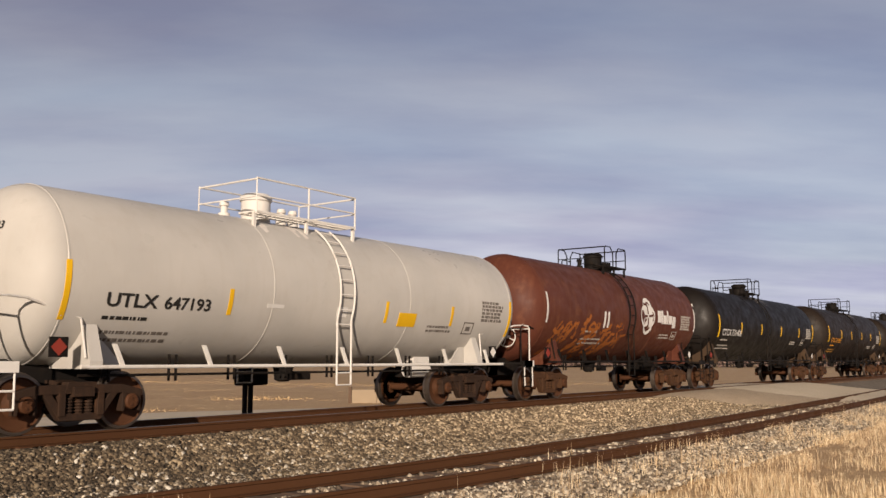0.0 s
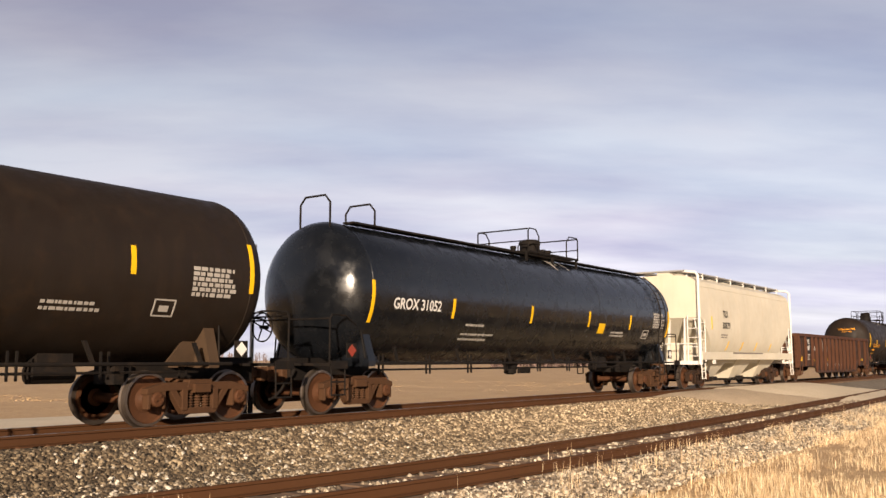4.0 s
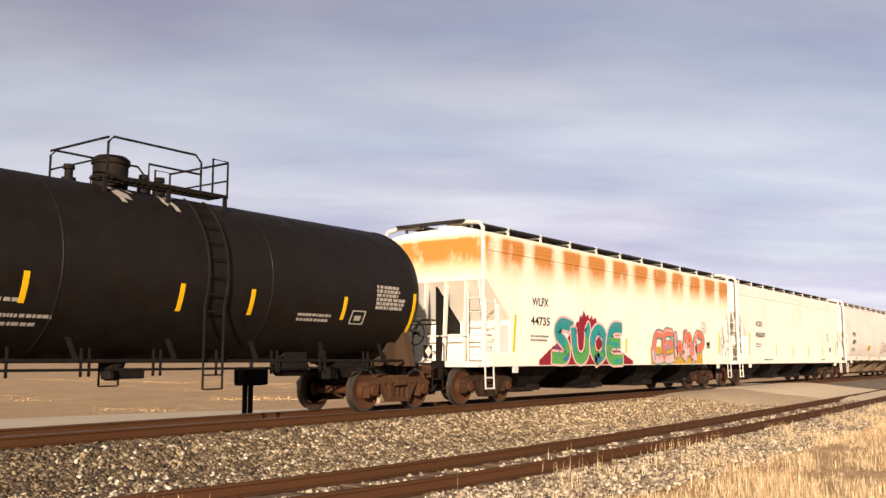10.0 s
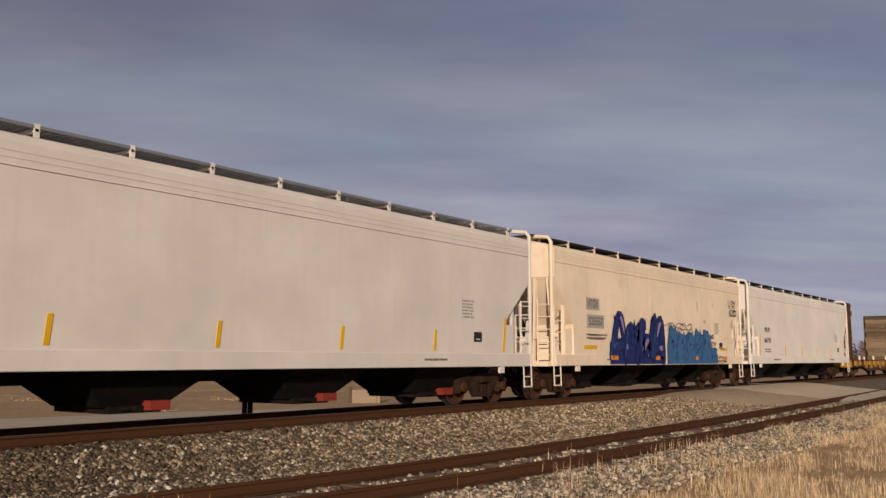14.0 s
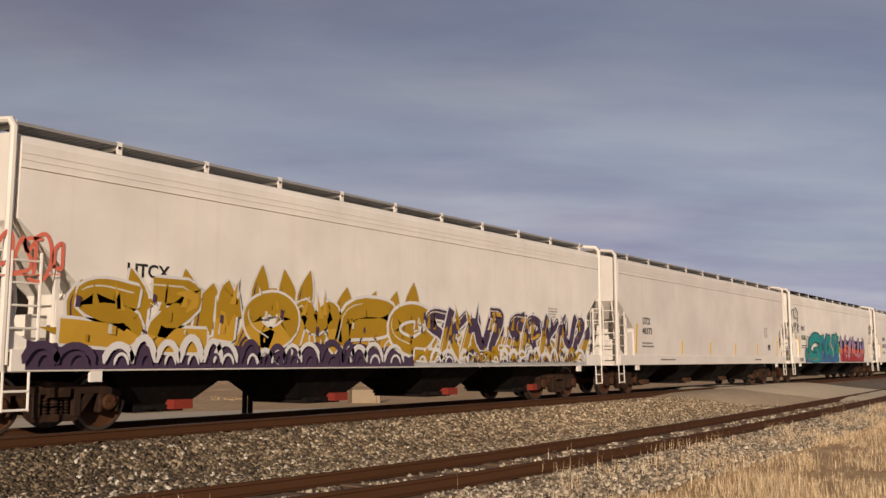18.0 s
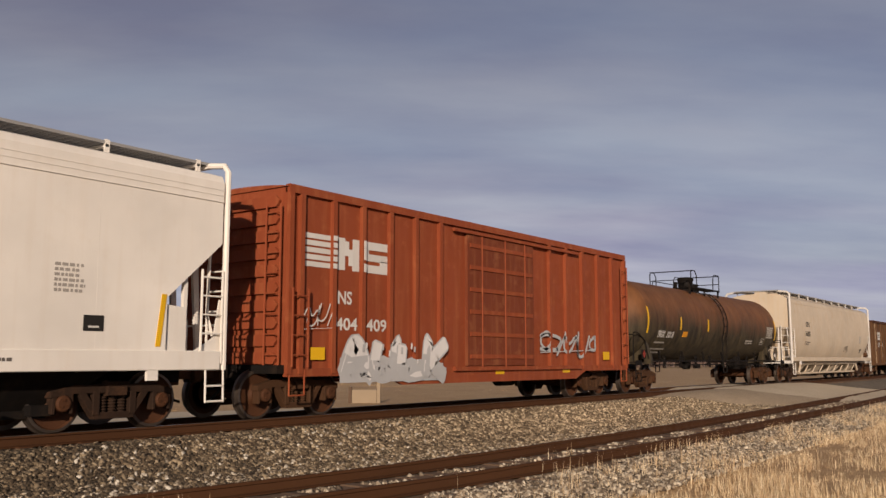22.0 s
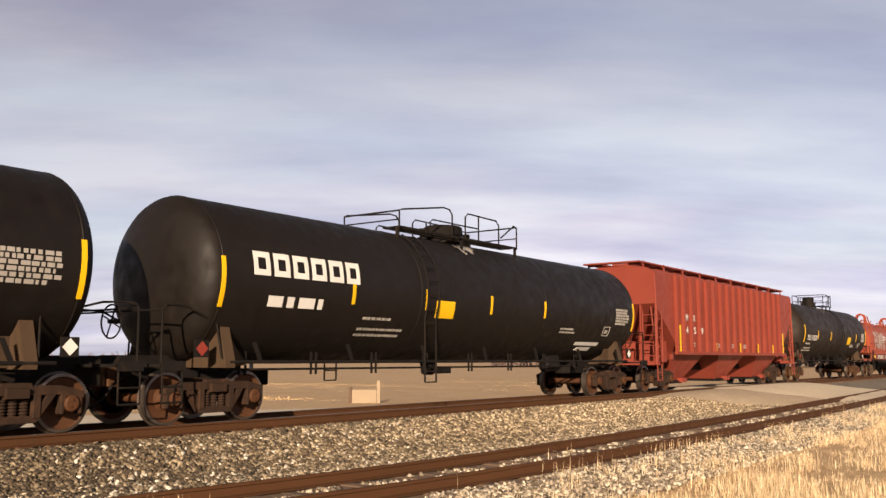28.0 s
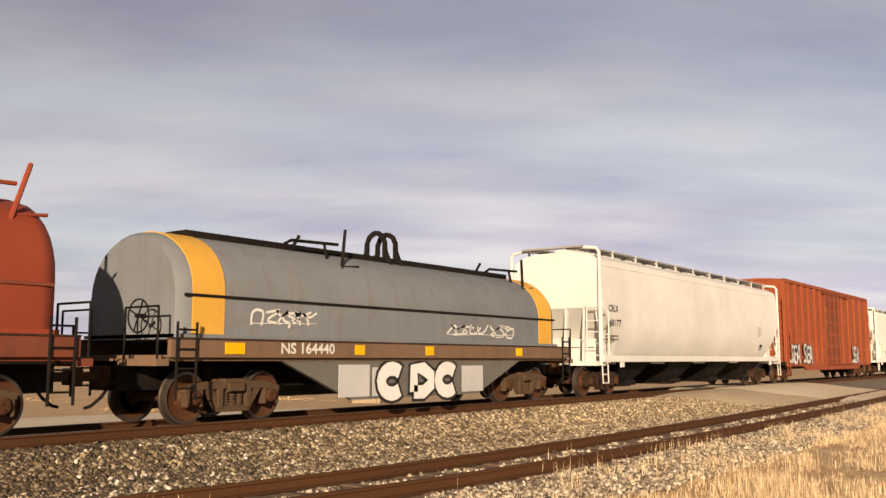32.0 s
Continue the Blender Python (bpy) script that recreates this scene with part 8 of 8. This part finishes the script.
for x in (424.0, 428.5, 432.0):
    plate(c, x - mid, .76, .40, .12, YELLOW, lambda z: f(z) - .012, "reflector", "yellow reflective strip")
join(c, mid)
c, f, mid, cyl = add_tank(25, "rust-browned tank car with white lettering", RUSTBLACK, FRAME, (("SRIX", 439.2, 1.90, .62, .24), ("3018", 440.0, 1.90, .62, .22)), R=1.44, zc=2.51, rail_style=3, plat=(443.84, 447.05), ladder=445.75, dome=445.46, marks=(-0.48, -0.3, (441.20, 444.03, )))
plate(c, 441.5 - mid, 1.95, .42, .20, INKY, f, "placard", "faded yellow placard")
# tall tan hopper
c, f, mid, hb = add_hopper(26, "tan round-sided covered hopper car with pipes under its bays", HOPTAN, (("CEFX", 457.7, 2.80, .76, .25), ("76203", 457.56, 2.31, .94, .26)), kind="round", bays=4, sill=(1.05, 1.25), bay_mat=HOPTAN, gate=TRUCK, marks=False, top=4.22, fit=WHITE)
scrawl(c, 2.2, 3.1, 1.55, 2.0, INKGREY, f, 71, 5, .03)
bm = bmesh.new()
tube(bm, [(-hb + 2.2, -1.25, .45), (-hb + 2.6, -1.25, .92), (hb - 2.8, -1.25, .92), (hb - 2.4, -1.25, .5)], .06, 8)
tube(bm, [(-hb + 2.4, -1.05, .42), (hb - 2.4, -1.05, .42)], .05, 8)
for k in range(9):
    x = -hb + 2.8 + (2 * hb - 5.6) * k / 8
    tube(bm, [(x - .5, -1.1, .45), (x + .1, -1.2, .92)], .03, 6)
part("unloading_pipe", bm, HOPTAN, c)
# high-sided gondola
mid, half = spot(27, "gondola")
c, f = gondola("rusted brown high-sided gondola car with pressed posts", half, 3.70, GONDBROWN, GONDBROWN, [q - mid for q in (475.2, 476.04, 477.5, 478.31, 479.18, 480.04, 480.9, 481.76, 482.6, 483.46, 484.3, 485.15, 486.05, 486.94, 488.1)], False, .80, .8, GONDBROWN, .95, RIB)
for z0, z1 in ((.84, 1.70), (1.74, 2.42), (2.46, 3.0), (3.04, 3.54)):
    plate(c, 475.28 - mid, z0, .68, z1 - z0, OXIDE, lambda z: f(z) + .003, "pressed_panel", "tan weathered panel", .02)
letter(c, "BKRX", 476.30 - mid, 2.0, .88, .28, INKW, lambda z: f(z) - .008), letter(c, "40", 477.72 - mid, 2.0, .40, .27, INKW, lambda z: f(z) - .008), letter(c, "4", 478.5 - mid, 2.0, .20, .27, INKW, lambda z: f(z) - .008)
plate(c, 477.60 - mid, 1.80, 1.35, .62, INKK, lambda z: f(z) + .004, "dark_panel", "black painted panel", .006)
plate(c, 476.2 - mid, 2.46, 1.16, .52, BRIGHT, f, "sign_board", "white sign with faded print", .02)
small_print(c, 476.34 - mid, 2.74, 2, .9, .09, INKGREY, lambda z: f(z) - .016, 9, 1.6)
for x in (475.9, 479.4, 482.2, 484.9, 487.6):
    plate(c, x - mid, .98, .34, .20 if x < 476 else .14, YELLOW, f, "reflector", "yellow reflective strip")
small_print(c, 477.7 - mid, 1.5, 3, .5, .05, INKDIM, f, 83)
join(c, mid)


def word_blocks(c, f, x, z, w, h, n):
    """A maker's name as plain squarish outlines, not lettered."""
    step = w / n
    for k in range(n):
        a = x + k * step
        for dx, dz, ww, hh in ((0, 0, .10, h), (step - .20, 0, .10, h), (.10, 0, step - .30, .11), (.10, h - .11, step - .30, .11)):
            plate(c, a + dx, z + dz, ww, hh, INKW, f, "logo_shape", "white logo shape")


c, f, mid, cyl = add_tank(28, "clean black tank car with a white block logo", BLACK, FRAME, (("PROX 39200", 492.2, 2.07, 1.55, .27),), R=1.54, zc=2.61, dusty="dark", tall_house=False, head=.55, rail_style=2, plat=(495.06, 501.18), ladder=495.66, dome=499.76, marks=(-0.92, -0.51, (494.78, 497.02, 499.19, 501.99, 504.85, )))
word_blocks(c, f, 491.85 - mid, 2.66, 3.3, .46, 6)
plate(c, .9, 1.9, .5, .28, YELLOW, f, "placard", "yellow placard")
add_tank(29, "black tank car with long top platform", BLACK, FRAME, (("TILX 308500", 512.05, 2.03, 2.1, .28),), R=1.54, zc=2.61, dusty="dark", tall_house=False, head=.55, rail_style=2, plat=(516.31, 521.61), ladder=518.61, dome=520.11, marks=(-0.58, -0.37, (514.77, 517.26, 519.76, 522.65, )))
c, f, mid, cyl = add_tank(30, "black tank car with a large yellow placard", BLACK, FRAME, R=1.54, zc=2.62, dusty="dark", tall_house=False, head=.55, rail_style=2, plat=(537.02, 542.23), ladder=537.33, dome=539.92, marks=(-0.58, -0.37, (534.73, 537.23, 539.92, 542.62, )))
word_blocks(c, f, 532.0 - mid, 2.66, 3.0, .44, 6)
small_print(c, 532.4 - mid, 2.10, 1, 1.5, .20, INKW, f, 301)
plate(c, 537.6 - mid, 2.08, .72, .40, YELLOW, f, "placard", "yellow placard")
plate(c, cyl - 3.4, 1.55, 1.5, .10, INKW, f, "label"), plate(c, cyl - 3.1, 1.40, .9, .10, INKW, f, "label")
# red hopper
mid, half = spot(31, "hopper")
c, f = covered_hopper("oxide-red ribbed covered hopper car with three bays", half, HOPRED, "flat", 3, 4.22, (1.30, 1.42), HOPRED, HOPRED, HOPRED, 2.3, [q - mid for q in [552.05, 552.72, 553.5] + [554.3 + .81 * k for k in range(14)]], bay_mat=HOPRED, gap=.55)
for body, s, z in (("CM", 552.86, 2.54), ("HX", 553.6, 2.54), ("24", 552.86, 2.08), ("75", 553.63, 2.08), ("89", 554.4, 2.08)):
    letter(c, body, s - mid, z, .42, .25, INKW, f)
hb = half - .55
for x in (-hb + 2.0, hb - 2.0):
    plate(c, x - .06, 1.4, .12, .95, YELLOW, lambda z: -1.605, "reflector", "yellow reflective strip")
for x in (-2.7, .2, 2.6, 4.8):
    plate(c, x - .05, 1.4, .10, .40, YELLOW, lambda z: -1.605, "reflector", "yellow reflective strip")
for x in (-5.2, -2.2, -.6, .9):
    small_print(c, x, 1.7, 2, .5, .05, INKDIM, f, int(90 + x))
join(c, mid)
c, f, mid, cyl = add_tank(32, "dusty black tank car with white lettering", BLACK2, FRAME, (("TILX 318509", 569.9, 2.13, 1.95, .28),), R=1.56, zc=2.63, rail_style=0, plat=(576.27, 578.07), ladder=577.29, dome=576.43, marks=(-0.6, -0.42, (572.06, 574.88, 577.96, 581.17, )))
plate(c, 578.95 - mid, 2.02, .80, .42, YELLOW, f, "placard", "yellow placard")
# coil cars
mid, half = spot(33)
hb = half - .85
c, f = coil_car("red coil car with two barrel hoods and rusted sills", half, ((COILRED, (-hb + .3, -.22)), (COILRED, (-.12, hb - .2))), SILLRED, top=3.62, guides=[q - mid for q in (588.8, 594.0, 597.4, 602.3)], eyes=[q - mid for q in (590.5, 599.0)])
letter(c, "CR", 587.55 - mid, 1.20, .42, .24, INKW, f), letter(c, "628236", 588.08 - mid, 1.20, 1.42, .24, INKW, f), small_print(c, 590.2 - mid, 1.34, 2, 2.4, .07, INKDIM, f, 85)
mural(c, 587.75 - mid, 591.0 - mid, 1.85, 2.98, "PUAPE", ("spray_silver", "spray_silver", "spray_faded", "spray_faded", "spray_silver", "spray_faded"), f, 81, "silver painted letters", fat=.27)
scrawl(c, 590.6 - mid, 594.0 - mid, 2.45, 2.75, INKW, f, 82, 9, .03), scrawl(c, 596.2 - mid, 597.4 - mid, 1.6, 2.0, INKK, f, 83, 4, .05)
for k in range(4):
    plate(c, 597.5 - mid, 2.28 + .10 * k, .95, .06, INKW, f, "logo_bar")
plate(c, 598.42 - mid, 2.26, .32, .40, INKW, f, "logo_shape"), plate(c, 598.82 - mid, 2.26, .34, .40, INKW, f, "logo_shape")
for x in (586.5, 600.6):
    plate(c, x - mid, 1.23, .5, .20, YELLOW, f, "reflector", "yellow reflective strip")
join(c, mid)
mid, half = spot(34)
hb = half - .85
c, f = coil_car("grey coil car with one barrel hood and yellow end bands", half, ((COILGREY, (-hb + .15, hb - .5)),), SILLRUST, HOODYEL, BELLYGREY, top=3.42, guides=[q - mid for q in (609.5, 616.9)], eyes=[611.8 - mid])
letter(c, "NS 164440", 607.13 - mid, 1.23, 1.45, .21, INKW, f)
belly = lambda z: -1.385
for x, w, h in ((608.85, .95, .66), (609.9, .5, .60), (613.2, .9, .62)):
    plate(c, x - mid, .36, w, h, MATS["spray_silver"], belly, "worn_patch", "pale worn patch")
for k, x in enumerate((610.05 - mid, 611.10 - mid, 612.10 - mid)):
    for grow, m, lift in ((.07, INKK, .012), (0, MATS["spray_white"], .02)):
        ring = arc(x + .48, .66, .36, .27, .75, 5.5, 12) if k != 1 else [(x + .2, .41), (x + .2, .92), (x + .55, .92), (x + .84, .76), (x + .84, .56), (x + .55, .40), (x + .2, .41)]
        bm = bmesh.new()
        tapered(bm, ring, .30, lambda z: belly(z) - lift + .012, .012, 0, grow, 1.0)
        part("lettering", bm, m, c, "", False)
scrawl(c, 606.5 - mid, 608.2 - mid, 1.7, 2.1, INKW, f, 91, 7, .05), scrawl(c, 612.6 - mid, 615.6 - mid, 1.65, 2.0, INKW, f, 92, 9, .05)
for x, w in ((605.8, .45), (609.2, .3), (611.6, .3), (615.5, .3)):
    plate(c, x - mid, 1.22, w, .20, YELLOW, f, "reflector", "yellow reflective strip")
join(c, mid)
add_hopper(35, "bright white covered hopper car", BRIGHT, (("CRLX", 620.8, 2.6, .7, .22), ("48177", 620.8, 2.15, .9, .22)), kind="round", bays=4, marks=False, sill=(1.05, 1.25))
mid, half = spot(36)
c, f = box_car("oxide-red box car with silver painted letters", half, BOXRED, 5.05, (-1.6, 1.6))
for k, x in enumerate((-9.2, -6.8, 4.2)):
    mural(c, x, x + 1.7, .9, 1.9, "SEA", ("spray_silver", "spray_black", "spray_silver", "spray_white", "spray_white", "spray_blue"), lambda z: f(z) - .042, 95 + k, "silver painted letters")
join(c, mid)
add_hopper(37, "off-white covered hopper car", HOPWHITE, (), bays=4)


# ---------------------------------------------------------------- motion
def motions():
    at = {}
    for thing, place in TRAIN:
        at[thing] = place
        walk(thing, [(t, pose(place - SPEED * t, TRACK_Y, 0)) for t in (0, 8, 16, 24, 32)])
    for ws, car, lx, tx in WHEELS:
        s = at[car] + lx
        t0, t1 = max((s - 45) / SPEED, 0), min((s - 5) / SPEED, 32)
        keys = sorted({0, frame(32) - 1} | set(range(int(t0 * FPS), int(t1 * FPS) + 1)))
        base = int(t0 * FPS)
        top = int(t1 * FPS)
        rows = []
        for k in keys:
            turned = (min(max(k, base), top) - base) / FPS * SPEED / WHEEL_R
            rows.append((k / FPS, pose(tx, 0, WHEEL_R, 0, -math.degrees(turned), 0)))
        walk(ws, rows)


motions()
